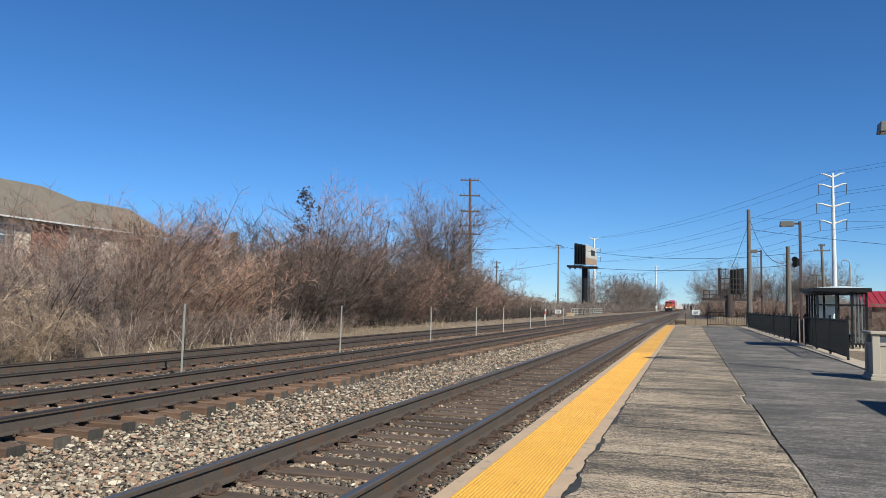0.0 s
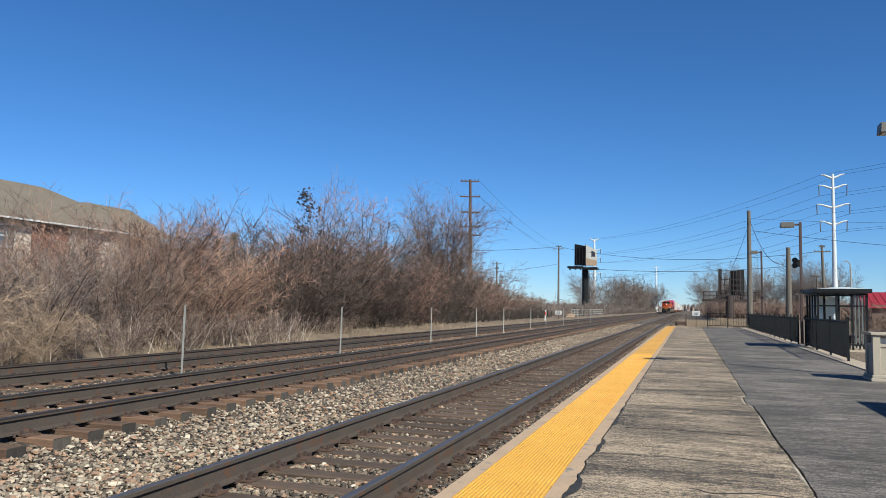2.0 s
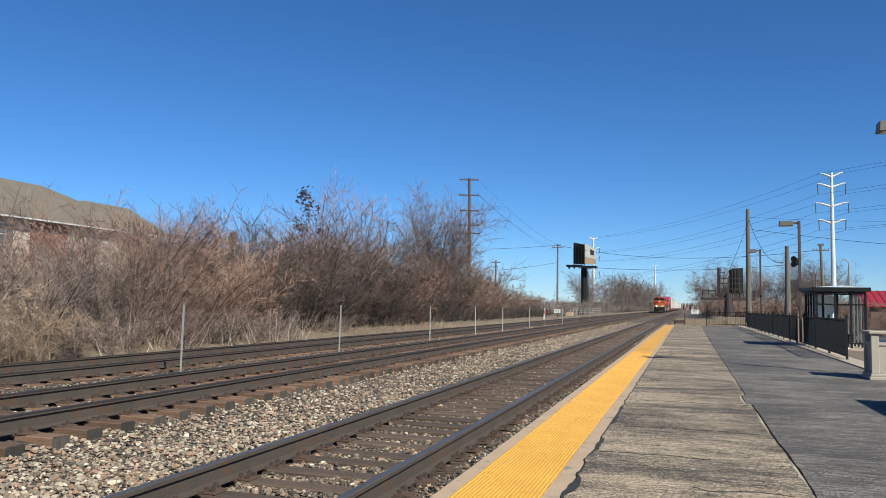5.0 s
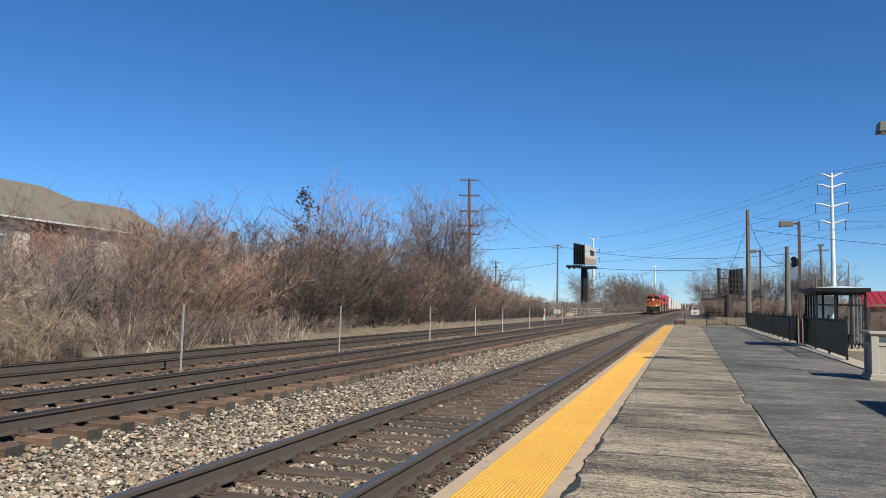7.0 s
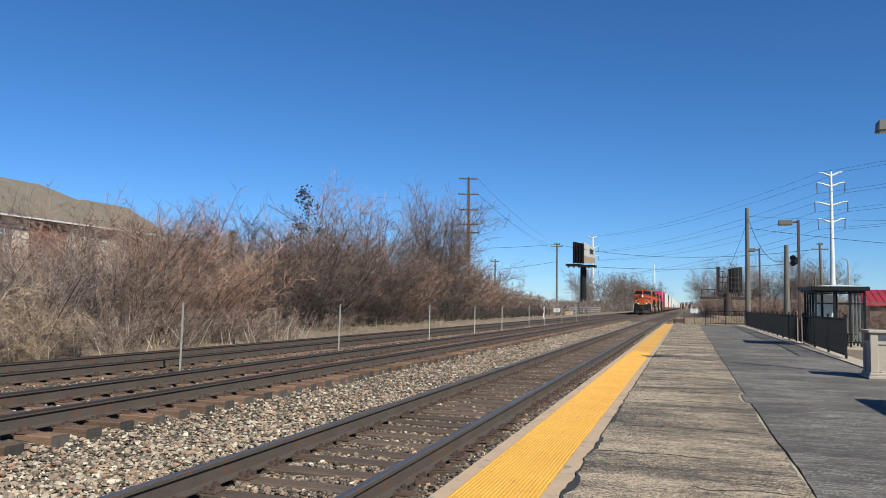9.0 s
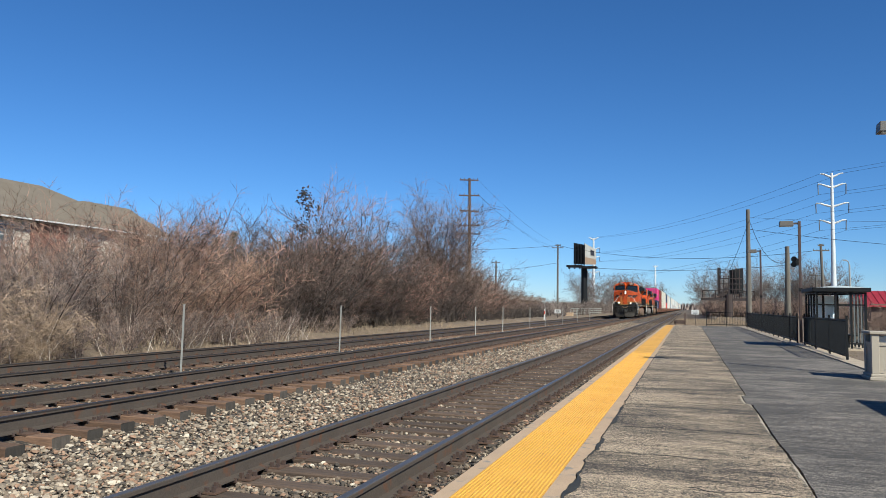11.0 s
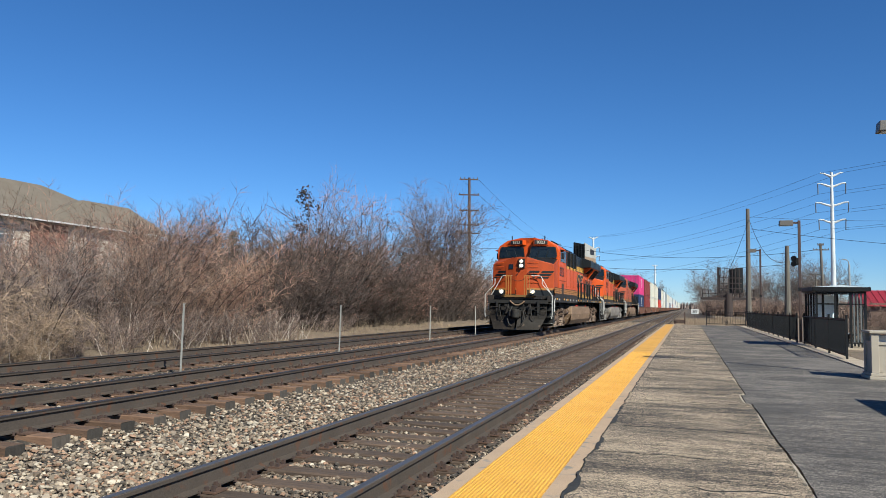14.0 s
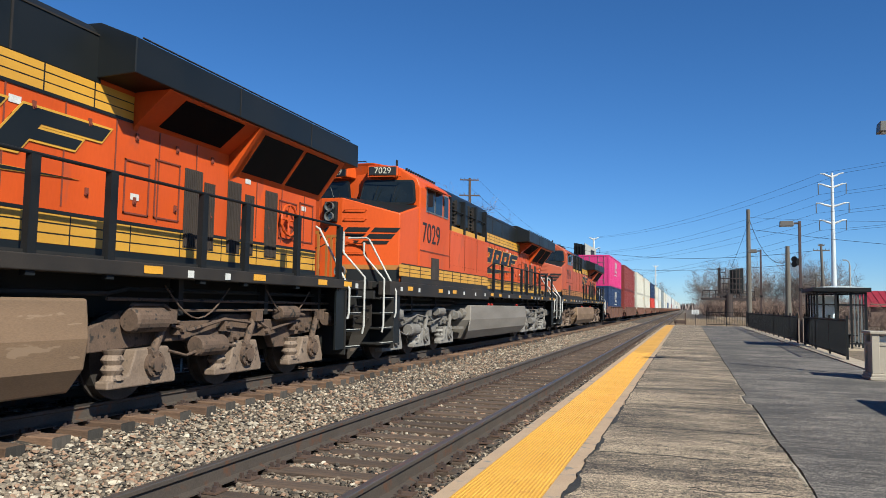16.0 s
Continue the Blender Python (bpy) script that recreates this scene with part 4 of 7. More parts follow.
    part("equipment_hood", M().prism([(-1.38, 3.36), (-1.38, 4.24), (-1.16, 4.40), (1.16, 4.40), (1.38, 4.24), (1.38, 3.36)], "y", 3.89, 8.4), loco_black, L, bevel=0.02)
    for s in (-1, 1):
        for y in (4.0, 5.35, 6.58, 7.75):
            part("stanchion", M().box(s * 1.40, y - 0.06, 3.20, s * 1.54, y + 0.06, 4.16), black_metal, L)
        part("guard_rail", M().tube([(s * 1.5, 3.95, 3.80), (s * 1.5, 7.8, 3.80)], 0.018), black_metal, L)
        for y0, y1 in ((4.15, 4.72), (6.02, 6.45)):
            m = M()
            for k in range(6):
                z = 3.52 + 0.10 * k
                m.prism([(s * 1.385, z + 0.03), (s * 1.43, z), (s * 1.43, z + 0.015), (s * 1.385, z + 0.05)], "y", y0, y1)
            part("louvre", m, louvre_brown, L, "brown louvre slats")
            for e in (y1, y0 - 0.06):
                part("louvre_frame", M().box(s * 1.385, e, 3.44, s * 1.47, e + 0.06, 4.12), sill_black, L)
        for y0, y1 in ((4.85, 5.25), (5.45, 5.95), (6.68, 7.6)):
            part("equipment_door", M().box(s * 1.385, y0, 3.46, s * 1.45, y1, 4.10), loco_black, L, bevel=0.01)
    # long hood
    hood = [(-1.0, 1.66), (-1.0, 3.95), (-0.72, 4.32), (0.72, 4.32), (1.0, 3.95), (1.0, 1.66)]
    part("hood", M().prism(hood, "y", 8.1, 20.0), paint, L, bevel=0.02)
    part("hood_roof", M().prism([(-1.012, 3.735), (-1.012, 4.30), (-0.90, 4.42), (0.90, 4.42), (1.012, 4.30), (1.012, 3.735)], "y", 8.09, 14.55), loco_black, L, bevel=0.012)
    for y in (9.2, 10.6, 12.0, 13.3):
        part("roof_seam", M().box(-1.02, y - 0.012, 3.74, 1.02, y + 0.012, 4.29), sill_black, L)
    part("roof_ledge", M().box(-1.025, 8.5, 4.285, 1.025, 14.5, 4.305), sill_black, L)
    part("roof_hatch", M().box(-0.5, 12.2, 4.40, 0.5, 13.0, 4.52), loco_black, L, bevel=0.02)
    for s in (-1, 1):
        x = s * 1.004
        for z0, z1 in ((3.44, 3.53), (3.545, 3.635), (3.65, 3.733)):
            part("stripe", M().box(x, 8.1, z0, x + s * 0.008, 15.11, z1), yellow_paint, L)
        for z0, z1 in ((1.82, 1.92), (1.937, 2.03), (2.047, 2.14)):
            part("stripe", M().box(x, 8.1, z0, x + s * 0.008, 19.98, z1), yellow_paint, L)
        m = M()
        m.box(x, 8.1, 3.44, x + s * 0.004, 15.11, 3.733)
        m.box(x, 8.1, 1.82, x + s * 0.004, 19.98, 2.14)
        m.box(x, 8.1, 3.40, x + s * 0.009, 15.11, 3.438)
        m.box(x, 8.1, 2.145, x + s * 0.009, 20, 2.185)
        m.box(x, 8.1, 1.70, x + s * 0.009, 20, 1.815)
        for y in np.arange(8.7, 15.2, 0.72):
            m.box(x, y - 0.009, 3.44, x + s * 0.010, y + 0.009, 3.735)
        for y in np.arange(8.5, 20, 0.95):
            m.box(x, y - 0.008, 1.82, x + s * 0.010, y + 0.008, 2.14)
        part("stripe_border", m, loco_black, L)
        for y in np.arange(8.6, 19.8, 0.78):
            part("door_seam", M().box(x, y - 0.010, 2.24, x + s * 0.006, y + 0.010, 3.40), seam_dark, L)
        for y in np.arange(8.95, 19.6, 0.78):
            for z in (2.45, 3.25):
                part("door_latch", M().box(x, y - 0.022, z - 0.045, x + s * 0.02, y + 0.022, z + 0.045).cyl((x + s * 0.02, y, z - 0.02), (x + s * 0.035, y, z - 0.02), 0.016, n=8), seam_dark, L)
        for y, z in ((9.2, 2.35), (10.9, 2.6), (12.9, 3.3), (13.4, 3.25), (15.2, 2.5), (17.7, 3.1), (19.5, 2.9)):
            part("notice", M().box(x, y - 0.075, z - 0.04, x + s * 0.005, y + 0.075, z + 0.04), decal_white, L)
        for y, half, zt in ((16.35, 0.18, 3.02), (16.72, 0.11, 2.89), (17.34, 0.16, 3.01), (17.76, 0.11, 2.87), (18.40, 0.17, 3.02)):
            m = M()
            n = int(half / 0.02)
            for k in range(n):
                yy_ = y - half + (k + 0.5) * 2 * half / n
                m.box(x, yy_ - 0.012, 1.97, x + s * 0.028, yy_ + 0.012, zt)
            m.box(x, y - half - 0.012, 1.95, x + s * 0.014, y + half + 0.012, zt + 0.02)
            part("vent", m, louvre_brown, L, "dark brown ribbed vent")
        for y0, y1, z0, z1 in ((15.55, 16.05, 2.28, 3.05), (15.0, 15.45, 2.28, 2.95), (18.66, 19.25, 2.3, 2.95), (19.35, 19.85, 2.3, 3.0)):
            m = M()
            for a_, b_, c_, d_ in ((y0, z0, y1, z0 + 0.02), (y0, z1 - 0.02, y1, z1), (y0, z0, y0 + 0.02, z1), (y1 - 0.02, z0, y1, z1)):
                m.box(x, a_, b_, x + s * 0.012, c_, d_)
            part("access_door", m, seam_dark, L)
        livery_bars(L, x, 9.55, 14.55, 2.98)
        # radiator wing
        prof = [(s * 0.70, 4.46), (s * 1.02, 4.45), (s * 1.55, 4.23), (s * 1.55, 3.815), (s * 1.0, 3.79)]
        part("radiator_wing", M().prism(prof, "y", 14.48, 20.58), loco_black, L, bevel=0.012)
        m = M()
        for y in (16.6, 18.7):
            m.box(s * 1.552, y - 0.008, 3.83, s * 1.556, y + 0.008, 4.22)
        m.tube([(s * 1.45, 14.7, 4.30), (s * 1.45, 20.4, 4.30)], 0.012)
        part("wing_seam", m, sill_black, L)
        for y0, y1, zk, screens in ((15.15, 17.2, 3.42, ((15.52, 16.85),)), (17.2, 20.1, 3.14, ((17.42, 18.60), (18.72, 19.92)))):
            part("radiator_side", M().prism([(s * 0.98, zk - 0.03), (s * 1.012, zk), (s * 1.50, 3.80), (s * 1.50, 3.83), (s * 0.98, 3.83)], "y", y0, y1), paint, L, bevel=0.008)
            run, rise = 0.488, 3.80 - zk
            n = math.hypot(run, rise)
            for ya, yb in screens:
                q = []
                for d in (0.012, -0.02):
                    for y, u in ((ya, 0.10), (yb, 0.10), (yb, 0.92), (ya, 0.92)):
                        q.append((s * (1.012 + run * u + d * rise / n), y, zk + rise * u - d * run / n))
                part("radiator_screen", M().hexa(q), grille, L, "black wire-mesh radiator screen")
            part("wing_rib", M().prism([(s * 1.0, zk - 0.10), (s * 1.03, zk - 0.04), (s * 1.53, 3.80), (s * 1.0, 3.80)], "y", y0 - 0.03, y0 + 0.05), paint, L)
        # walkway rail
        posts = (8.85, 10.05, 11.6, 13.2, 14.25, 15.9, 16.9, 18.4, 19.95)
        for y in posts:
            part("rail_post", M().box(s * 1.47, y - 0.055, 1.45, s * 1.55, y + 0.055, 2.62), black_metal, L)
        part("walkway_rail", M().tube([(s * 1.52, 8.0, 2.40), (s * 1.52, 8.85, 2.63), (s * 1.52, 19.95, 2.63)], 0.020, 8), black_metal, L)
        m = M()
        m.cyl((s * 1.05, 18.85, 2.62), (s * 1.09, 18.85, 2.62), 0.05, n=10)
        ring_pts = [(s * 1.10, 18.85 + 0.26 * math.cos(k * math.pi / 8), 2.62 + 0.26 * math.sin(k * math.pi / 8)) for k in range(17)]
        m.tube(ring_pts, 0.022)
        for k in range(4):
            m.tube([ring_pts[k * 4], (s * 1.07, 18.85, 2.62)], 0.018)
        part("brake_wheel", m, paint, L, "orange spoked hand-brake wheel")
        # sill and small plates
        part("sill", M().box(s * 1.30, -0.3, 1.42, s * 1.58, 8.0, 1.715).box(s * 1.30, 8.0, 1.50, s * 1.58, 20.9, 1.66), sill_black, L, bevel=0.012)
        for y in (0.9, 3.1, 4.3, 8.4, 9.5, 12.6, 14.9, 17.2, 19.2, 20.2):
            part("reflector", M().box(s * 1.581, y - 0.16, 1.54, s * 1.586, y + 0.16, 1.63), decal_yellow, L, "yellow reflective plate")
        for y in (0.35, 1.5, 3.8, 5.2, 6.4, 7.5, 10.8, 15.6, 16.4, 20.6):
            part("notice", M().box(s * 1.581, y - 0.06, 1.52, s * 1.586, y + 0.06, 1.61), decal_white, L)
        for y in (8.6, 9.0, 12.8):
            part("filler_cap", M().cyl((s * 1.40, y, 1.24), (s * 1.43, y - 0.02, 1.29), 0.045, n=10), red_lamp, L)
    part("deck", M().box(-1.5, -0.2, 1.58, 1.5, 20.3, 1.70), under_black, L)
    part("underframe", M().box(-0.62, -0.7, 1.02, 0.62, 20.8, 1.58), under_black, L)
    for s in (-1, 1):
        part("brake_pipe", M().tube([(s * 1.12, -0.2, 1.36), (s * 1.12, 5.4, 1.36), (s * 1.18, 5.8, 1.30), (s * 1.18, 14.6, 1.30), (s * 1.12, 15.0, 1.36), (s * 1.12, 20.4, 1.36)], 0.03), sill_black, L)
        part("conduit", M().tube([(s * 1.2, 0.4, 1.22), (s * 1.2, 5.2, 1.24)], 0.022), grime, L)
        part("conduit", M().tube([(s * 1.2, 14.6, 1.24), (s * 1.2, 20.2, 1.22)], 0.022), grime, L)
        for y in (0.55, 2.0, 3.8, 15.9, 18.0, 19.8):
            part("hanger", M().box(s * 1.08, y - 0.05, 1.04, s * 1.22, y + 0.05, 1.5), under_black, L)
        for y0 in (15.5, 17.9):
            part("hanging_chain", M().tube([(s * 1.28, y0 + 0.14 * k, 1.42 - 0.42 * math.sin(math.pi * k / 10)) for k in range(11)], 0.012), grime, L)
    part("exhaust", M().box(-0.45, 10.3, 4.3, 0.45, 11.6, 4.46).cyl((0.3, 9.4, 4.3), (0.3, 9.4, 4.5), 0.28, n=14), loco_black, L)
    part("horn", M().cyl((0.5, 8.6, 4.32), (0.5, 8.6, 4.45), 0.04, n=8).cyl((0.5, 8.4, 4.47), (0.5, 8.8, 4.47), 0.03, 0.09, n=10), loco_black, L)
    part("cable", M().tube([(1.46, 8.0, 4.10), (1.2, 8.3, 3.6), (1.06, 8.6, 3.2), (1.04, 9.0, 2.9)], 0.022), hose_mat, L)
    # fuel tank
    prof = [(-1.50, 1.24), (-1.55, 0.82), (-1.50, 0.50), (-1.30, 0.24), (1.30, 0.24), (1.50, 0.50), (1.55, 0.82), (1.50, 1.24)]
    rings = [[(x, 6.23 - 0.45 * (1.24 - z) if z > 0.4 else 6.25, z) for x, z in prof], [(x, 14.0, z) for x, z in prof]]
    part("fuel_tank", M().loft(rings), tank_ma, L, "dusty brown fuel tank", bevel=0.03)
    for s in (-1, 1):
        part("air_filter", M().cyl((s * 1.25, 5.75, 1.0), (s * 1.25, 6.1, 1.0), 0.16, n=12), tank_ma, L)
        part("tank_step", M().box(s * 1.1, 5.5, 0.55, s * 1.35, 6.0, 0.62), tank_ma, L)
    # front and rear ends
    for end, ye in ((-1, -0.78), (1, 21.0)):
        part("end_plate", M().box(-1.0, ye - 0.30 * end - 0.04, 0.45, 1.0, ye - 0.30 * end + 0.04, 1.6), under_black, L)
        part("buffer_beam", M().box(-1.42, ye - 0.05, 1.34, 1.42, ye + 0.05, 1.50), under_black, L)
        for s in (-1, 1):
            secs = []
            for z, d in ((0.78, 0.02), (0.60, 0.05), (0.42, 0.13), (0.26, 0.25), (0.13, 0.38)):
                wide = 1.06 + 0.46 * (z - 0.13)
                secs.append([(s * 0.05, ye + end * (d + 0.26), z), (s * wide, ye + end * d, z), (s * wide, ye + end * (d - 0.03), z), (s * 0.05, ye + end * (d + 0.22), z)])
            part("snow_plow", M().loft(secs), plow_mat, L, "scraped dark snow plow blade")
            part("plow_wing", M().hexa([(s * 1.0, ye + end * 0.06, 0.78), (s * 1.36, ye + end * 0.0, 0.78), (s * 1.36, ye + end * -0.04, 0.78), (s * 1.0, ye + end * 0.02, 0.78),
                                        (s * 1.10, ye + end * 0.06, 1.02), (s * 1.36, ye + end * 0.0, 1.22), (s * 1.36, ye + end * -0.04, 1.22), (s * 1.10, ye + end * 0.02, 1.02)]), plow_mat, L)
            part("pilot_post", M().box(s * 0.98 - 0.05, ye - 0.1, 0.7, s * 0.98 + 0.05, ye + 0.02, 1.45), under_black, L)
            part("cut_lever", M().tube([(s * 1.40, ye + end * 0.08, 1.18), (s * 0.9, ye + end * 0.12, 1.16), (s * 0.5, ye + end * 0.2, 1.20), (s * 0.3, ye + end * 0.3, 1.05)], 0.016), sill_black, L)
            part("pilot_bracket", M().box(s * 0.55 - 0.08, ye - end * 0.05 - 0.06, 0.86, s * 0.55 + 0.08, ye - end * 0.05 + 0.06, 1.30).cyl((s * 0.72, ye - 0.02, 1.1), (s * 0.72, ye + 0.06, 1.1), 0.09, n=12), sill_black, L)
            part("thick_hose", M().tube([(s * 0.25, ye + end * 0.05, 1.20), (s * 0.32, ye + end * 0.30, 0.95), (s * 0.40, ye + end * 0.42, 0.62), (s * 0.30, ye + end * 0.50, 0.36), (s * 0.14, ye + end * 0.52, 0.26)], 0.034, 8), hose_mat, L)
        m = M().box(-0.22, min(ye, ye + end * 0.5), 0.72, 0.22, max(ye, ye + end * 0.5), 1.02)
        m.cyl((0, ye + end * 0.52, 0.68), (0, ye + end * 0.52, 1.06), 0.17, n=12)
        m.box(-0.30, ye + end * 0.42 - 0.12, 0.74, -0.08, ye + end * 0.42 + 0.12, 1.0)
        part("coupler", m, hose_mat, L, "rusty knuckle coupler", bevel=0.02)
        for i, x in enumerate((-0.85, -0.42, 0.30, 0.62)):
            y = ye + end * 0.08
            dip = 0.55 + 0.1 * (i % 3)
            pts = [(x, y, 1.28), (x + 0.04, y + end * 0.16, 1.12), (x + 0.10, y + end * 0.22, dip + 0.2), (x + 0.18, y + end * 0.18, dip), (x + 0.26, y + end * 0.14, dip + 0.12)]
            part("air_hose", M().tube(pts, 0.022, 8), hose_mat, L)
        part("mu_cable", M().tube([(-0.35 + 0.1 * k, ye + end * (0.1 + 0.05 * math.sin(k * 0.45)), 1.45 - 0.2 * math.sin(math.pi * k / 7)) for k in range(8)], 0.034, 8), tank_mat, L, "slack brown cable")
        part("end_deck", M().box(-1.12, min(ye + end * 0.02, ye - end * 0.8), 1.54, 1.12, max(ye + end * 0.02, ye - end * 0.8), 1.715), sill_black, L, bevel=0.01)
        part("deck_edge", M().box(-0.80, min(ye + end * 0.08, ye), 1.62, 0.80, max(ye + end * 0.08, ye), 1.735), deck_amber if end < 0 else sill_black, L, bevel=0.01)
        for c in (-0.44, 0.44):
            m = M()
            for x in (-0.13, -0.02, 0.10):
                m.box(c + x - 0.020, ye - 0.02, 1.72, c + x + 0.020, ye + 0.02, 2.64)
            m.box(c - 0.15, ye - 0.018, 2.60, c + 0.12, ye + 0.018, 2.66)
            part("end_gate", m, amber_paint, L, "yellow barred end gate")
        part("safety_chain", M().tube([(-0.34 + 0.085 * k, ye, 2.5 - 0.12 * math.sin(math.pi * k / 8)) for k in range(9)], 0.012), sill_black, L)
        for s in (-1, 1):
            if end < 0:
                yl, xl = -0.95, s * 0.74
                part("ditch_lamp_box", M().cyl((xl, yl - 0.02, 1.89), (xl, yl + 0.12, 1.89), 0.115, 0.07, n=16).box(xl - 0.05, yl + 0.03, 1.72, xl + 0.05, yl + 0.12, 1.86), loco_black if lit else yellow_paint, L)
                lens = part("ditch_lamp", M().cyl((xl, yl - 0.02, 1.89), (xl, yl - 0.03, 1.89), 0.088, n=20), lamp_on if lit else lamp_off, L)
                if lit:
                    part("bulb", M().cyl((xl + 0.008, yl - 0.03, 1.89), (xl + 0.008, yl - 0.038, 1.89), 0.040, 0.026, n=14), bulb_on, lens)
                part("lamp_ring", lamp_tube(xl, 1.89, yl - 0.02, yl - 0.10, 0.098), silver, L)
                part("lamp_shelf", M().box(xl - 0.14, yl - 0.03, 1.70, xl + 0.14, yl + 0.30, 1.725), sill_black, L)
            steps_and_rails(L, ye - end * 0.42, end, s)
            part("stair_guard", M().tube([(s * 1.3, ye, 0.9), (s * 1.38, ye + end * 0.14, 0.95), (s * 0.85, ye + end * 0.22, 1.02), (s * 0.82, ye, 1.0)], 0.012), sill_black, L)
    axles = [(0.84, 2.84, 4.84), (15.31, 17.36, 19.42)]
    wheels = []
    for a in axles:
        bogie(L, a, frame_ma)
        wheels += [wheelset(L, y, steel_tread) for y in a]
    return L, wheels


PITCH = 22.6
locos = []
for k, (num, lit, pm, fm, tm, sm, lab) in enumerate((
        ("8323", True, orange, grime, tank_mat, amber_paint, "orange and black diesel locomotive with lit headlamps"),
        ("7029", False, orange, grey_truck, tank_grey, yellow_paint, "orange diesel locomotive with a grey fuel tank, coupled second"),
        ("7214", False, orange_dull, grime, tank_mat, amber_paint, "dusty orange diesel locomotive coupled before the container cars"))):
    L, wheels = locomotive(num, lit, pm, fm, tm, sm, lab)
    locos.append((L, wheels, k * PITCH))

# ---- container cars ----
car_brown = mat("brown_well_car", (0.19, 0.085, 0.050), (0.13, 0.065, 0.042), 0.8, 0.75, bump=0.1, c3=(0.26, 0.13, 0.06), spot=0.0, each=0.2)
CONTAINER = {
    "pink": ((0.62, 0.035, 0.20), (0.55, 0.03, 0.17), "magenta shipping container"),
    "navy": ((0.018, 0.035, 0.10), (0.015, 0.03, 0.08), "navy blue shipping container"),
    "maroon": ((0.22, 0.035, 0.026), (0.17, 0.032, 0.025), "maroon shipping container"),
    "cream": ((0.68, 0.64, 0.54), (0.58, 0.54, 0.46), "cream-white shipping container"),
    "white": ((0.70, 0.70, 0.68), (0.60, 0.60, 0.58), "white shipping container"),
    "grey": ((0.26, 0.29, 0.31), (0.22, 0.24, 0.26), "grey shipping container"),
    "blue": ((0.03, 0.08, 0.22), (0.025, 0.06, 0.18), "blue shipping container"),
    "red": ((0.55, 0.05, 0.025), (0.45, 0.045, 0.025), "bright red shipping container"),
}
container_mats = {k: mat(k + "_container_paint", v[0], v[1], 0.7, 0.5, bump=0.03, c3=tuple(0.8 * c for c in v[0]), spot=-0.02) for k, v in CONTAINER.items()}


def corrugated(length, h, w=1.30):
    """Container walls with upright ribs, from y = 0 to length."""
    m = M()
    n = int(length / 0.28)
    line = []
    for k in range(n):
        y = 0.2 + (length - 0.4) * k / n
        s = (length - 0.4) / n
        line += [(y, 0.0), (y + s * 0.35, 0.0), (y + s * 0.5, -0.035), (y + s * 0.85, -0.035)]
    for sx in (-1, 1):
        lo = [(sx * (w - 0.015 + d), y, 0.16) for y, d in line]
        hi = [(sx * (w - 0.015 + d), y, h - 0.10) for y, d in line]
        c = len(lo)
        m.add(lo + hi, [(i, i + 1, c + i + 1, c + i) for i in range(c - 1)])
    m.box(-w + 0.03, 0.12, 0.12, w - 0.03, length - 0.12, h - 0.04)
    return m


CONT_ME = {}


def container(colour, length, h, at, lettered):
    key = (colour, length, h)
    ob = thing("shipping_container", CONTAINER[colour][2] + " stacked on a rail car", "container", group="containers on the train")
    w = 1.30
    if key not in CONT_ME:
        fr = M()
        for sx in (-1, 1):
            for y in (0.0, length - 0.16):
                fr.box(sx * w - sx * 0.16, y, 0, sx * w, y + 0.16, h)
            fr.box(sx * w - sx * 0.08, 0.16, 0, sx * w, length - 0.16, 0.16)
            fr.box(sx * w - sx * 0.08, 0.16, h - 0.10, sx * w, length - 0.16, h)
        fr.box(-w + 0.16, 0, 0, w - 0.16, 0.1, 0.16).box(-w + 0.16, 0, h - 0.12, w - 0.16, 0.1, h)
        door = M()
        door.box(-w + 0.17, 0.02, 0.17, -0.01, 0.08, h - 0.13).box(0.01, 0.02, 0.17, w - 0.17, 0.08, h - 0.13)
        bars = M()
        for x in (-0.85, -0.35, 0.35, 0.85):
            bars.cyl((x, 0.0, 0.12), (x, 0.0, h - 0.1), 0.022, n=6)
        for x in (-0.6, 0.6):
            for z in (0.5, 1.2, 2.0):
                bars.box(x - 0.3, -0.005, z - 0.02, x + 0.3, 0.025, z + 0.02)
        CONT_ME[key] = [(nm, mm.mesh(nm)) for nm, mm in (("wall_shell", corrugated(length, h)), ("frame", fr), ("door", door), ("lock_bars", bars))]
        for nm, me_ in CONT_ME[key]:
            me_.materials.append(container_mats[colour] if nm != "lock_bars" else silver)
    for nm, me_ in CONT_ME[key]:
        part(nm, me_, None, ob)
    if lettered:
        m = M()
        for sx in (-1, 1):
            x0, x1 = sx * 1.300, sx * 1.306
            yb = length * 0.42
            m.box(x0, yb, h * 0.50, x1, yb + 0.14, h * 0.86).box(x0, yb + 0.14, h * 0.78, x1, yb + 0.55, h * 0.86).box(x0, yb + 0.41, h * 0.50, x1, yb + 0.55, h * 0.78)
            m.box(x0, yb + 0.75, h * 0.50, x1, yb + 1.6, h * 0.58).box(x0, yb + 0.75, h * 0.66, x1, yb + 1.6, h * 0.86)
            m.box(x0, yb - 0.4, h * 0.40, x1, yb + 2.0, h * 0.43)
        part("lettering_bars", m, decal_white, ob, "white lettering as plain bars")
    else:
        m = M()
        for sx in (-1, 1):
            m.box(sx * 1.301, length - 1.6, h * 0.78, sx * 1.306, length - 0.5, h * 0.86)
        part("marking", m, decal_yellow if colour in ("cream", "white") else decal_white, ob)
    ob.location = at
    return ob


CAR_ME = {}


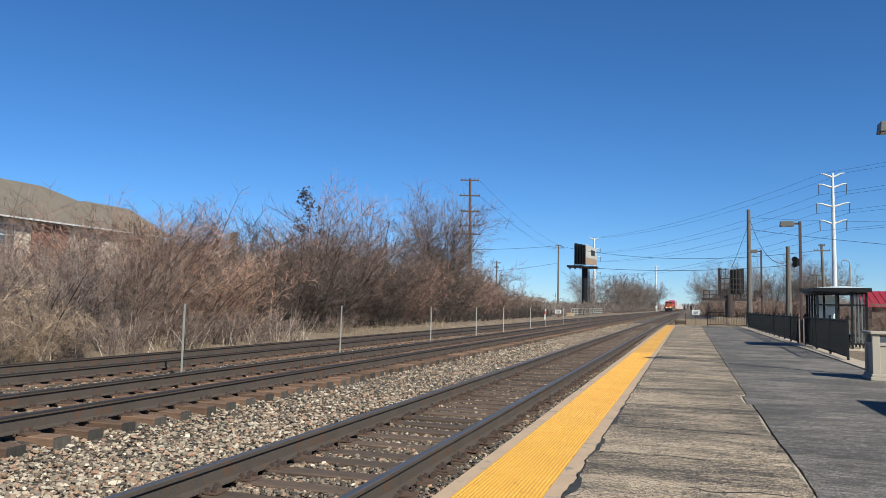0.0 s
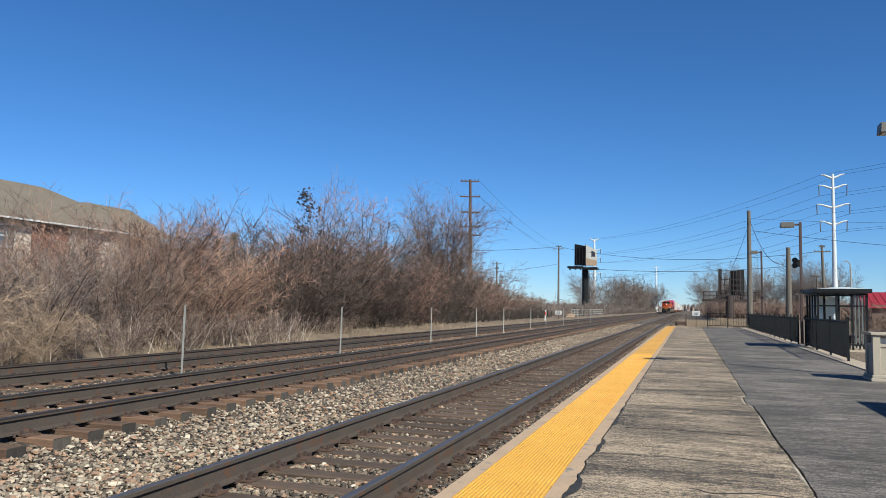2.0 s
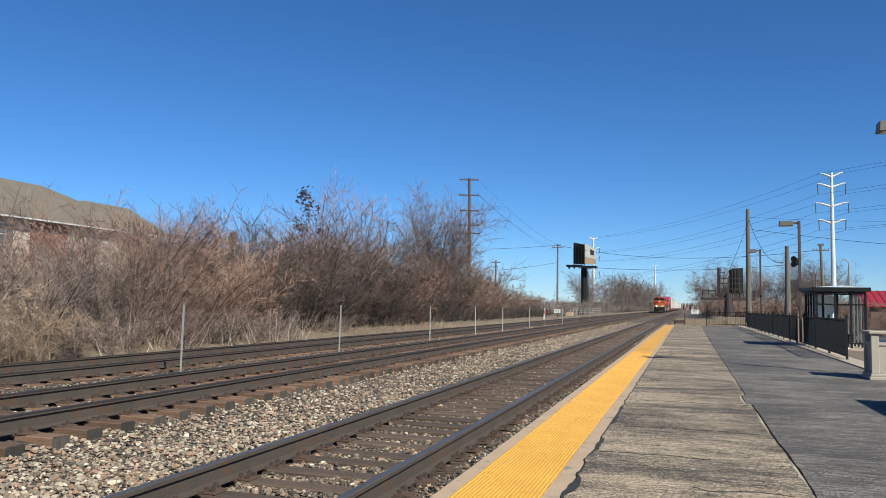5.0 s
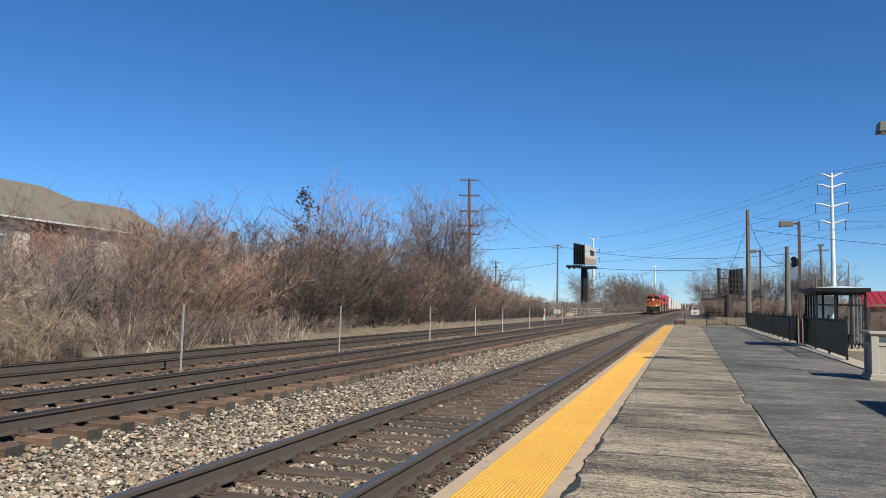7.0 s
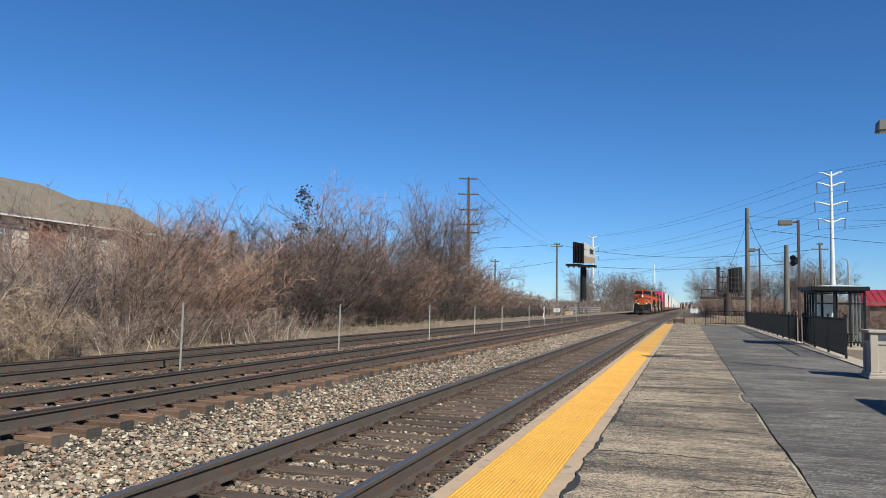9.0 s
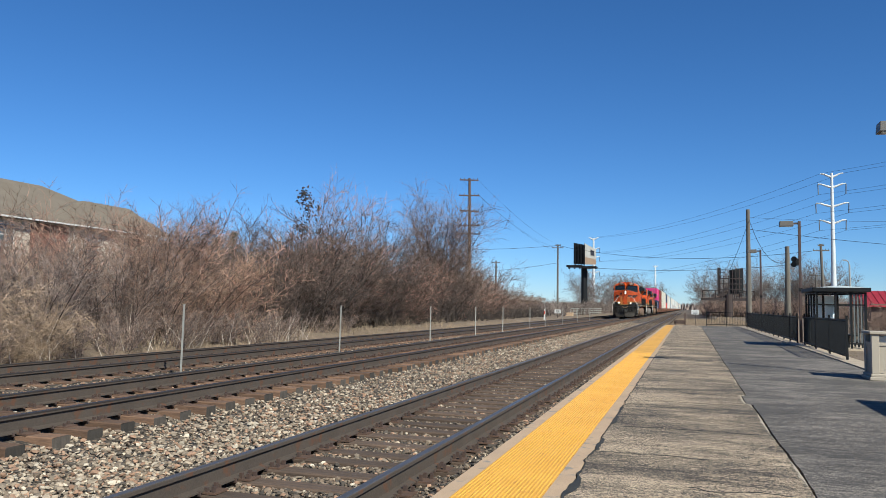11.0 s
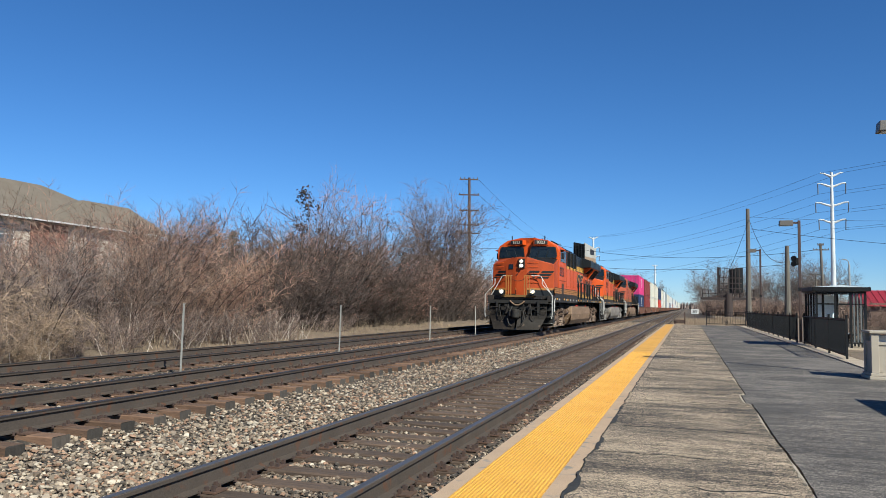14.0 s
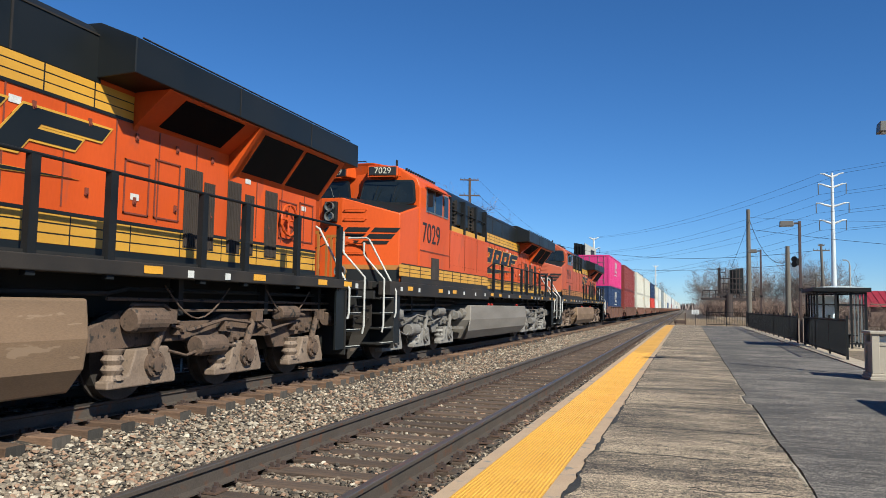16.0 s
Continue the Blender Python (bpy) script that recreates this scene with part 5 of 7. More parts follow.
def well_car(length, at):
    ob = thing("well_car", "rusty brown well car carrying stacked containers", "rail car", group="well cars of the train")
    if length not in CAR_ME:
        a, b = 2.3, length - 2.3
        side = {}
        for s in (-1, 1):
            prof = [(0.9, 1.05), (a - 0.3, 1.15), (a, 1.32), (b, 1.32), (b + 0.3, 1.15), (length - 0.9, 1.05), (length - 0.9, 0.80), (b + 0.2, 0.75), (b - 0.3, 0.38), (a + 0.3, 0.38), (a - 0.2, 0.75), (0.9, 0.80)]
            m = M().prism(prof, "x", s * 1.36, s * 1.46)
            for y in np.arange(a + 0.4, b, 1.55):
                m.box(s * 1.46, y - 0.05, 0.42, s * 1.50, y + 0.05, 1.28)
            m.box(s * 1.36, a, 1.28, s * 1.52, b, 1.34)
            side[s] = m
        deck = M().box(-1.3, 0.6, 0.82, 1.3, a + 0.2, 1.10).box(-1.3, b - 0.2, 0.82, 1.3, length - 0.6, 1.10).box(-1.36, a, 0.36, 1.36, b, 0.42)
        coup = M().box(-0.14, -0.1, 0.72, 0.14, 0.7, 0.95).box(-0.14, length - 0.7, 0.72, 0.14, length + 0.1, 0.95)
        lad = M()
        for s in (-1, 1):
            for z in (0.5, 0.75, 1.0, 1.25, 1.5):
                lad.box(s * 1.38, 1.0, z - 0.01, s * 1.36, 1.4, z + 0.01)
            lad.box(s * 1.38, 0.98, 0.45, s * 1.36, 1.02, 1.65).box(s * 1.38, 1.38, 0.45, s * 1.36, 1.42, 1.65)
        CAR_ME[length] = [("side_sill", side[-1].mesh("side_sill"), car_brown), ("side_sill", side[1].mesh("side_sill"), car_brown), ("end_deck", deck.mesh("end_deck"), car_brown), ("coupler", coup.mesh("coupler"), grime), ("ladder", lad.mesh("ladder"), car_brown)]
        for yy_ in (1.1, length - 1.1):
            tr = M()
            for s in (-1, 1):
                tr.prism([(yy_ - 1.15, 0.42), (yy_ - 0.95, 0.62), (yy_ - 0.4, 0.72), (yy_ + 0.4, 0.72), (yy_ + 0.95, 0.62), (yy_ + 1.15, 0.42), (yy_ + 0.6, 0.36), (yy_ + 0.3, 0.2), (yy_ - 0.3, 0.2), (yy_ - 0.6, 0.36)], "x", s * 0.95, s * 1.08)
                for d in (-0.88, 0.88):
                    tr.cyl((s * 0.7, yy_ + d, 0.46), (s * 0.83, yy_ + d, 0.46), 0.46, n=18)
            CAR_ME[length].append(("truck", tr.mesh("truck"), under_black))
        for _, me_, ma_ in CAR_ME[length]:
            me_.materials.append(ma_)
    for nm, me_, ma_ in CAR_ME[length]:
        part(nm, me_, None, ob)
    ob.location = at
    return ob


cargo = []
rng = random.Random(8)
STACKS = [("navy", "pink"), ("maroon", "maroon"), ("cream", "cream"), ("cream", "cream"), ("red", "navy"), ("white", "cream"), ("cream", "white"), ("grey", "grey"), ("white", "cream"),
          ("cream", "cream"), ("blue", "white"), ("cream", "white"), ("white", "white"), ("maroon", "grey")]
yc = 68.6
for k in range(36):
    low, high = STACKS[k] if k < len(STACKS) else (rng.choice(("cream", "white", "white", "grey", "maroon", "cream")), rng.choice(("cream", "white", "white", "cream", "blue")))
    short = k == 0
    ln = 17.6 if short else 20.4
    cl = 12.19 if short else 16.15
    cargo.append((well_car(ln, (0, 0, 0)), yc, 0.0))
    y0 = yc + (ln - cl) / 2 + (1.0 if short else 0)
    h = 2.62 if short else 2.75
    cargo.append((container(low, cl, h, (0, 0, 0), k == 0), y0, 0.44))
    cargo.append((container(high, cl, h if k != 1 else 2.55, (0, 0, 0), k == 0), y0, 0.44 + h + 0.02))
    yc += ln + 0.25


# ---- things on and round the platform ----
lamp_brown = mat("brown_post_paint", (0.075, 0.042, 0.034), (0.05, 0.032, 0.028), 3, 0.55, bump=0.05)
lamp_head_mat = mat("bronze_lamp_head", (0.13, 0.115, 0.10), (0.10, 0.09, 0.08), 3, 0.5)
wood_grey = mat("weathered_pole_wood", (0.165, 0.145, 0.12), (0.105, 0.092, 0.076), 2, 0.9, bump=0.4, stretch=(6, 6, 0.4))
wood_brown = mat("brown_pole_wood", (0.105, 0.066, 0.050), (0.075, 0.05, 0.04), 2, 0.9, bump=0.4, stretch=(6, 6, 0.4))
galv = mat("white_galvanised_steel", (0.72, 0.74, 0.76), (0.62, 0.64, 0.66), 0.6, 0.45, bump=0.02)
post_metal = mat("galvanised_post", (0.42, 0.41, 0.38), (0.30, 0.28, 0.25), 3, 0.6, 0.3)
insulator = mat("grey_insulator", (0.12, 0.13, 0.15), rough=0.4)
wire_mat = mat("black_cable", (0.02, 0.02, 0.022), rough=0.6)
beige = mat("beige_composite", (0.45, 0.39, 0.31), (0.38, 0.33, 0.26), 2, 0.7, bump=0.1, fine=90)
shelter_glass = glass_mat("shelter_glass", (0.99, 1.0, 1.0), 0.0)
strip_grey = mat("grey_glass_strip", (0.16, 0.17, 0.17), (0.12, 0.13, 0.13), 3, 0.4)
frost = mat("milky_panel", (0.74, 0.80, 0.84), (0.58, 0.64, 0.68), 1.5, 0.25, bump=0.02)
dark_steel = mat("dark_rusty_steel", (0.035, 0.026, 0.024), (0.06, 0.035, 0.03), 2, 0.8, bump=0.1)
board_face = mat("faded_billboard_face", (0.50, 0.49, 0.46), (0.38, 0.36, 0.32), 0.4, 0.6, bump=0.02)
board_brown = mat("billboard_brown_band", (0.36, 0.26, 0.17), (0.30, 0.2, 0.13), 0.4, 0.6)
roof_shingle = mat("brown_shingles", (0.20, 0.165, 0.125), (0.165, 0.135, 0.10), 0.8, 0.9, bump=0.5, fine=9, stretch=(1, 1, 2.5), dist=0.04)
siding = mat("cream_siding", (0.62, 0.55, 0.46), (0.55, 0.48, 0.40), 0.5, 0.8, bump=0.2, fine=14, stretch=(0.2, 0.2, 3))
brick_mat = mat("red_brick", (0.20, 0.085, 0.06), (0.14, 0.06, 0.048), 0.9, 0.9, bump=0.4, fine=11, stretch=(1, 1, 2.5))
white_trim = mat("white_trim", (0.75, 0.75, 0.74), rough=0.6)
house_glass = mat("house_window_glass", (0.10, 0.13, 0.16), (0.14, 0.17, 0.2), 1, 0.08, bump=0, spec=0.8)
red_roof_mat = mat("red_metal_roof", (0.32, 0.025, 0.035), (0.26, 0.02, 0.03), 0.8, 0.5, bump=0.1)
brown_wall = mat("brown_wall", (0.17, 0.11, 0.085), (0.13, 0.09, 0.07), 0.8, 0.85, bump=0.2)
sign_white = mat("white_sign_face", (0.78, 0.78, 0.76), (0.68, 0.68, 0.66), 4, 0.5)
sign_ink = mat("dark_sign_ink", (0.03, 0.03, 0.04), rough=0.6)
marker_red = mat("orange_red_marker", (0.65, 0.07, 0.03), rough=0.6)

# marker posts between the middle and far tracks
mp = thing("marker_post", "thin galvanised steel post standing in the ballast", "post", group="posts between the tracks")
part("post", M().prism([(-0.02, -0.016), (0.02, -0.016), (0.02, -0.010), (0.006, -0.004), (0.006, 0.016), (-0.006, 0.016), (-0.006, -0.004), (-0.02, -0.010)], "z", -0.35, 1.30), post_metal, mp)
part("cap", M().box(-0.022, -0.02, 1.30, 0.022, 0.02, 1.315), post_metal, mp)
mp.matrix_world = pose(-9.45, 12.6, 0, 0, 0.6, 10)
for k, (y, lean) in enumerate(((19.7, 0.8), (27.7, 0.3), (34.3, -0.2), (39.8, 0.3), (47.2, 0), (52.6, 0.4), (60.5, 0.2), (69, -0.4), (78, 0.3))):
    copy_thing(mp, pose(-9.45, y, 0, 0, lean, 10 + 7 * k))


# platform lamps
def lamp_post(at, h, label, signal=False):
    ob = thing("street_lamp", label, "lamp post", group="platform lamps", at=at)
    part("base_plate", M().box(-0.16, -0.16, 0, 0.16, 0.16, 0.03), lamp_brown, ob)
    part("pole", M().prism([(-0.055, -0.055), (0.055, -0.055), (0.055, 0.055), (-0.055, 0.055)], "z", 0.0, h), lamp_brown, ob, bevel=0.012)
    part("arm", M().box(-0.28, -0.03, h - 0.14, 0, 0.03, h - 0.06), lamp_brown, ob)
    hd = part("lamp_head", M().hexa([(-0.80, -0.19, h - 0.22), (-0.24, -0.19, h - 0.22), (-0.24, 0.19, h - 0.22), (-0.80, 0.19, h - 0.22),
                                     (-0.78, -0.17, h), (-0.26, -0.17, h), (-0.26, 0.17, h), (-0.78, 0.17, h)]), lamp_head_mat, ob, bevel=0.015)
    part("lens", M().box(-0.74, -0.14, h - 0.232, -0.30, 0.14, h - 0.221), frost, hd)
    part("band", M().box(-0.07, -0.07, 2.20, 0.07, 0.07, 2.34), black_metal, ob)
    return ob


lamp_post((4.66, 35.5, 0.03), 5.24, "brown square lamp post with a boxy lamp head and loudspeakers")
lamp_post((4.66, 17.7, 0.03), 5.36, "brown square lamp post with a boxy lamp head")
lamp_post((4.66, 53.5, 0.03), 5.36, "brown square lamp post farther along the fence")
sp = thing("loudspeaker", "two round black loudspeakers strapped to the lamp post", "loudspeaker", at=(4.50, 35.4, 3.5))
for z in (0.10, -0.12):
    part("horn_bell", M().cyl((-0.02, -0.05, z), (-0.10, -0.18, z), 0.05, 0.125, n=14).cyl((-0.10, -0.18, z), (-0.11, -0.20, z), 0.125, n=14), black_metal, sp)
part("bracket", M().box(-0.06, -0.03, -0.16, 0.10, 0.05, 0.14), black_metal, sp)

# iron fences
picket_me = M().box(-0.009, -0.009, 0.08, 0.009, 0.009, 1.14).mesh("picket")
picket_me.materials.append(black_metal)


def fence(label, x0, y0, x1, y1, gap_, post_gap, h=1.17):
    ob = thing("fence", label, "fence", group="platform fences")
    d = Vector((x1 - x0, y1 - y0, 0))
    n = max(1, round(d.length / post_gap))
    a = math.degrees(math.atan2(d.y, d.x))
    ob.matrix_world = pose(x0, y0, 0.04, 0, 0, a)
    for k in range(n + 1):
        s = d.length * k / n
        part("post", M().box(s - 0.03, -0.03, -0.3, s + 0.03, 0.03, h + 0.05), black_metal, ob)
        part("post_cap", M().prism([(s - 0.036, -0.036), (s + 0.036, -0.036), (s + 0.036, 0.036), (s - 0.036, 0.036)], "z", h + 0.05, h + 0.075), black_metal, ob)
    for z in (0.12, h - 0.06):
        part("rail", M().box(0, -0.018, z - 0.02, d.length, 0.018, z + 0.02), black_metal, ob)
    s = gap_
    while s < d.length - 0.03:
        part("picket", picket_me, None, ob).location = (s, 0, 0)
        s += gap_
    return ob


fence("black iron picket fence across the platform end", 1.58, 66.2, 4.62, 66.2, 0.125, 1.5)
fence("long black iron picket fence along the platform kerb", 4.42, 34.8, 4.50, 62.9, 0.115, 2.4)
fence("black iron picket fence beside the waiting shelter", 4.30, 23.8, 4.50, 33.3, 0.10, 3.15)
fence("short black iron fence behind the lamp post", 4.95, 35.2, 5.6, 36.6, 0.12, 1.5)


# waiting shelter
def shelter(at, label):
    ob = thing("waiting_shelter", label, "bus shelter", group="platform shelters", at=at)
    W, D, H = 1.62, 2.6, 2.06
    for x in (0, 0.62, 1.14, W):
        for y in (0, D):
            part("post", M().box(x - 0.035, y - 0.035, 0, x + 0.035, y + 0.035, H), black_metal, ob)
    for y in (0.65, 1.3, 1.95):
        for x in (0, W):
            part("post", M().box(x - 0.03, y - 0.03, 0, x + 0.03, y + 0.03, H), black_metal, ob)
    rf = part("roof", M().box(-0.16, -0.16, H + 0.02, W + 0.16, D + 0.16, H + 0.17), black_metal, ob, bevel=0.01)
    part("roof_sheet", M().prism([(-0.10, H + 0.17), (W + 0.10, H + 0.17), (W * 0.5, H + 0.24)], "y", -0.1, D + 0.1), frost, rf)
    for z in (0.18, 1.60, H - 0.03):
        for y in (0, D):
            part("cross_bar", M().box(0, y - 0.02, z - 0.025, W, y + 0.02, z + 0.025), black_metal, ob)
        if z != 1.60:
            for x in (0, W):
                part("cross_bar", M().box(x - 0.02, 0, z - 0.025, x + 0.02, D, z + 0.025), black_metal, ob)
    for x0, x1 in ((0.04, 0.58), (0.66, 1.10), (1.18, W - 0.04)):
        for y in (0, D):
            o = part("glass_pane", M().box(x0, y - 0.004, 0.2, x1, y + 0.004, H - 0.06), shelter_glass, ob)
            o.visible_shadow = False
    # pale panels added for the sky's brightness in the upper glass
    for x0, x1 in ((0.06, 0.57), (0.67, 1.09)):
        part("frosted_band", M().box(x0, D - 0.020, 0.9, x1, D - 0.008, H - 0.10), frost, ob, "pale panel for the bright sky in the upper pane")
    for y0, y1 in ((0.04, 0.61), (0.69, 1.26), (1.34, 1.91), (1.99, 2.56)):
        o = part("glass_pane", M().box(W - 0.004, y0, 0.2, W + 0.004, y1, H - 0.06), shelter_glass, ob)
        o.visible_shadow = False
    for k in range(4):
        x = 1.22 + 0.115 * k
        part("milky_strip", M().box(x, -0.012, 0.2, x + 0.045, -0.006, H - 0.06), strip_grey, ob, "pale vertical strip on the glass")
    part("bench", M().box(0.9, 0.4, 0.44, 1.45, 2.3, 0.49).box(1.1, 0.7, 0, 1.2, 0.8, 0.44).box(1.1, 2.0, 0, 1.2, 2.1, 0.44), black_metal, ob)
    return ob


slab = tagged(part("shelter_slab", M().box(4.55, 30.6, -0.2, 6.6, 34.6, 0.05), kerb_mat), "pale concrete slab under the shelter", "slab", kind="structure")
shelter((4.62, 31.0, 0.05), "black framed glass waiting shelter with a flat roof")
shelter((4.78, 8.7, 0.05), "black framed glass waiting shelter nearer along the platform")

# beige litter enclosure
lit = thing("litter_bin", "beige composite litter bin enclosure with framed panels", "litter bin", at=(3.56, 17.25, 0.02))
part("plinth", M().box(-0.05, -0.05, 0, 0.95, 0.75, 0.07), beige, lit, bevel=0.012)
part("plinth_step", M().box(-0.025, -0.025, 0.07, 0.925, 0.725, 0.13), beige, lit, bevel=0.012)
for x in (0.0, 0.76):
    for y in (0.0, 0.56):
        part("corner_post", M().box(x, y, 0.13, x + 0.14, y + 0.14, 0.93), beige, lit, bevel=0.008)
part("top", M().box(-0.04, -0.04, 0.93, 0.94, 0.74, 0.985), beige, lit, bevel=0.012)
part("lower_panel", M().box(0.14, 0.03, 0.13, 0.76, 0.06, 0.70).box(0.03, 0.14, 0.13, 0.06, 0.56, 0.70), beige, lit)
part("middle_rail", M().box(0.12, 0.008, 0.70, 0.78, 0.07, 0.765).box(0.008, 0.12, 0.70, 0.07, 0.58, 0.765), beige, lit)
part("brace", M().hexa([(0.16, 0.018, 0.15), (0.22, 0.018, 0.15), (0.22, 0.03, 0.15), (0.16, 0.03, 0.15), (0.68, 0.018, 0.69), (0.74, 0.018, 0.69), (0.74, 0.03, 0.69), (0.68, 0.03, 0.69)]), beige, lit)
part("liner", M().box(0.14, 0.14, 0.10, 0.76, 0.56, 0.88), sign_white, lit, "white liner seen through the slot")


# poles and wires
def wire(label, a, b, sag, r, n=14):
    a, b = Vector(a), Vector(b)
    pts = []
    for k in range(n + 1):
        u = k / n
        p = a.lerp(b, u)
        p.z -= sag * 4 * u * (1 - u)
        pts.append(p)
    tagged(part("overhead_wire", M().tube(pts, r, 4), wire_mat, tidy=False), label, "cable", group="overhead wires")


def wood_pole(label, at, h, arms, r=0.16, ma=wood_grey, lean=0.0, turn=0):
    ob = thing("utility_pole", label, "utility pole", group="utility poles", at=at)
    part("pole", M().cyl((0, 0, -0.5), (lean, 0, h), r, r * 0.62, n=12), ma, ob, smooth=False)
    for z, half in arms:
        c, s = math.cos(radians(turn)), math.sin(radians(turn))
        lx = lean * z / h
        arm = part("crossarm", M().hexa([(lx - half * c - 0.05 * s, -half * s - 0.16, z - 0.06), (lx + half * c, half * s - 0.16, z - 0.06), (lx + half * c, half * s - 0.06, z - 0.06), (lx - half * c, -half * s - 0.06, z - 0.06),
                                         (lx - half * c, -half * s - 0.16, z + 0.06), (lx + half * c, half * s - 0.16, z + 0.06), (lx + half * c, half * s - 0.06, z + 0.06), (lx - half * c, -half * s - 0.06, z + 0.06)]), ma, ob)
        for k in (-0.92, -0.5, 0.5, 0.92):
            part("insulator", M().cyl((lx + half * c * k, half * s * k - 0.11, z + 0.06), (lx + half * c * k, half * s * k - 0.11, z + 0.22), 0.04, n=8), insulator, arm)
    return ob


wood_pole("tall brown wooden pole with five crossarms behind the brush", (-20.9, 73.6, 0.1), 14.3, ((14.1, 0.95), (12.5, 1.05), (10.9, 1.0), (9.4, 1.05), (8.55, 1.1)), 0.20, wood_brown, lean=-0.25, turn=20)
wood_pole("dark wooden pole with two crossarms beyond the billboard road", (-21.2, 130, 0), 12.2, ((11.6, 1.0), (12.0, 0.5)), 0.2)
wood_pole("distant wooden pole with a transformer", (-32.2, 130, 0), 9.4, ((9.0, 0.75), (8.2, 0.4)), 0.2)
wood_pole("bare grey wooden pole at the platform end", (5.5, 75, 0), 10.75, (), 0.26)
wood_pole("short grey wooden pole behind the fence", (7.05, 60, 0), 6.1, (), 0.23)
wood_pole("wooden pole with a thin crossarm behind the shelter", (15.75, 100, 0), 9.5, ((8.7, 0.9), (9.3, 0.35)), 0.22, lean=-0.3)
wood_pole("distant wooden pole with double crossarms", (22.3, 150, 0), 8.0, ((7.9, 1.25), (6.85, 0.95)), 0.2)
sl = thing("road_lamp", "slim grey road lamp with a curved arm", "lamp post", at=(11.1, 60, 0))
part("pole", M().cyl((0, 0, 0), (0, 0, 4.7), 0.09, 0.06, n=10), post_metal, sl)
part("arm", M().tube([(0, 0, 4.7), (-0.05, 0, 4.95), (-0.18, 0, 5.06), (-0.3, 0, 5.08)], 0.035), post_metal, sl)
part("lamp_head", M().box(-0.42, -0.06, 5.04, -0.22, 0.06, 5.12), post_metal, sl)


def pylon(label, at, h, arms, r):
    ob = thing("transmission_pole", label, "pylon", group="white transmission poles", at=at)
    part("shaft", M().cyl((0, 0, -0.5), (0, 0, h), r, r * 0.42, n=16), galv, ob, smooth=False)
    tips = []
    for z, half, string in arms:
        for s in (-1, 1):
            pts = [(0, 0, z), (s * half * 0.35, 0, z + 0.28), (s * half * 0.7, 0, z + 0.62), (s * half, 0, z + 0.70)]
            a = part("arm", M().cyl(pts[0], pts[1], r * 0.42, r * 0.36).cyl(pts[1], pts[2], r * 0.36, r * 0.28).cyl(pts[2], pts[3], r * 0.28, r * 0.2), galv, ob)
            if string:
                m = M().cyl((s * half, 0, z + 0.65), (s * (half - 0.05), 0, z + 0.65 - string), 0.09, n=8)
                part("insulator_string", m, insulator, a)
                tips.append(Vector(at) + Vector((s * (half - 0.05), 0, z + 0.65 - string)))
            else:
                tips.append(Vector(at) + Vector((s * half, 0, z + 0.7)))
    return tips


t1 = pylon("tall white steel transmission pole with curved arms", (25.2, 150, 0), 26.5, ((25.7, 1.9, 0), (23.8, 2.3, 1.9), (20.3, 2.7, 1.8), (17.2, 2.2, 1.85)), 0.52)
t2 = pylon("white steel transmission pole far across the tracks", (-29.0, 250, 0), 24.2, ((23.6, 1.6, 0), (20.2, 2.0, 1.6), (17.4, 2.0, 1.6), (12.5, 2.0, 1.6)), 0.6)
pylon("distant white steel mast with small equipment", (-17.0, 450, 0), 26.2, ((25.2, 1.7, 0), (20.0, 1.2, 0)), 0.7)
for a, b in zip(t1, t2):
    wire("high-voltage wire between white steel poles", a, b, 2.2, 0.022, 24)
    wire("high-voltage wire running on past the frame", a, a + Vector((70, -95, 1.5)), 1.0, 0.022)
wire("black cable strung over the road crossing", (-24.1, 160, 10.1), (21, 160, 10.5), 1.1, 0.05, 20)
wire("black cable strung over the road crossing", (-21.2, 130, 12.0), (-60, 118, 12.5), 1.2, 0.035)
wire("black cable strung over the road crossing", (-21.2, 130, 12.0), (15.7, 100, 8.8), 1.6, 0.03, 20)
wire("black cable strung over the road crossing", (-21.2, 130, 9.0), (-60, 118, 9.0), 2.0, 0.03)
wire("thick black drop cable from the bare pole", (5.55, 75, 8.9), (40, 60, 5.2), 0.9, 0.022, 18)
wire("thin cable from the bare pole", (5.55, 75, 10.0), (40, 68, 9.6), 0.8, 0.013, 18)
wire("slack cable between two poles", (5.6, 75, 9.8), (7.05, 60, 5.0), 1.4, 0.022, 16)
wire("guy wire of the bare pole", (5.5, 75, 9.5), (3.4, 77, 4.0), 0.3, 0.02)
for z, dx in ((14.1, -0.9), (14.1, 0.8), (12.5, 0.9)):
    wire("line wire from the tall wooden pole", (-20.9 + dx, 73.6, z), (-21.2 + dx, 130, 10.6 if z < 14 else 11.8), 0.9, 0.010)

# billboards
bb = thing("billboard", "two-sided roadside billboard on one dark steel column", "billboard", at=(-20.5, 160, 0))
part("column", M().cyl((0, 0, 0), (0, 0, 9.8), 0.62, n=20), black_metal, bb)
part("catwalk", M().box(-3.4, -2.4, 9.75, -0.2, 0.9, 10.15).box(-0.2, -2.2, 9.55, 2.7, 1.0, 9.95), black_metal, bb)
for k in range(6):
    part("catwalk_bracket", M().box(-3.2 + k * 1.1, -0.8, 9.45, -3.05 + k * 1.1, 0.8, 9.75), dark_steel, bb)
f1 = part("face_panel", M().hexa([(-0.55, -1.6, 10.3), (1.1, 4.4, 10.6), (1.0, 4.5, 10.6), (-0.7, -1.5, 10.3), (-0.55, -1.6, 14.75), (1.1, 4.4, 13.9), (1.0, 4.5, 13.9), (-0.7, -1.5, 14.75)]), board_face, bb, "faded light advert face with a brown foot")
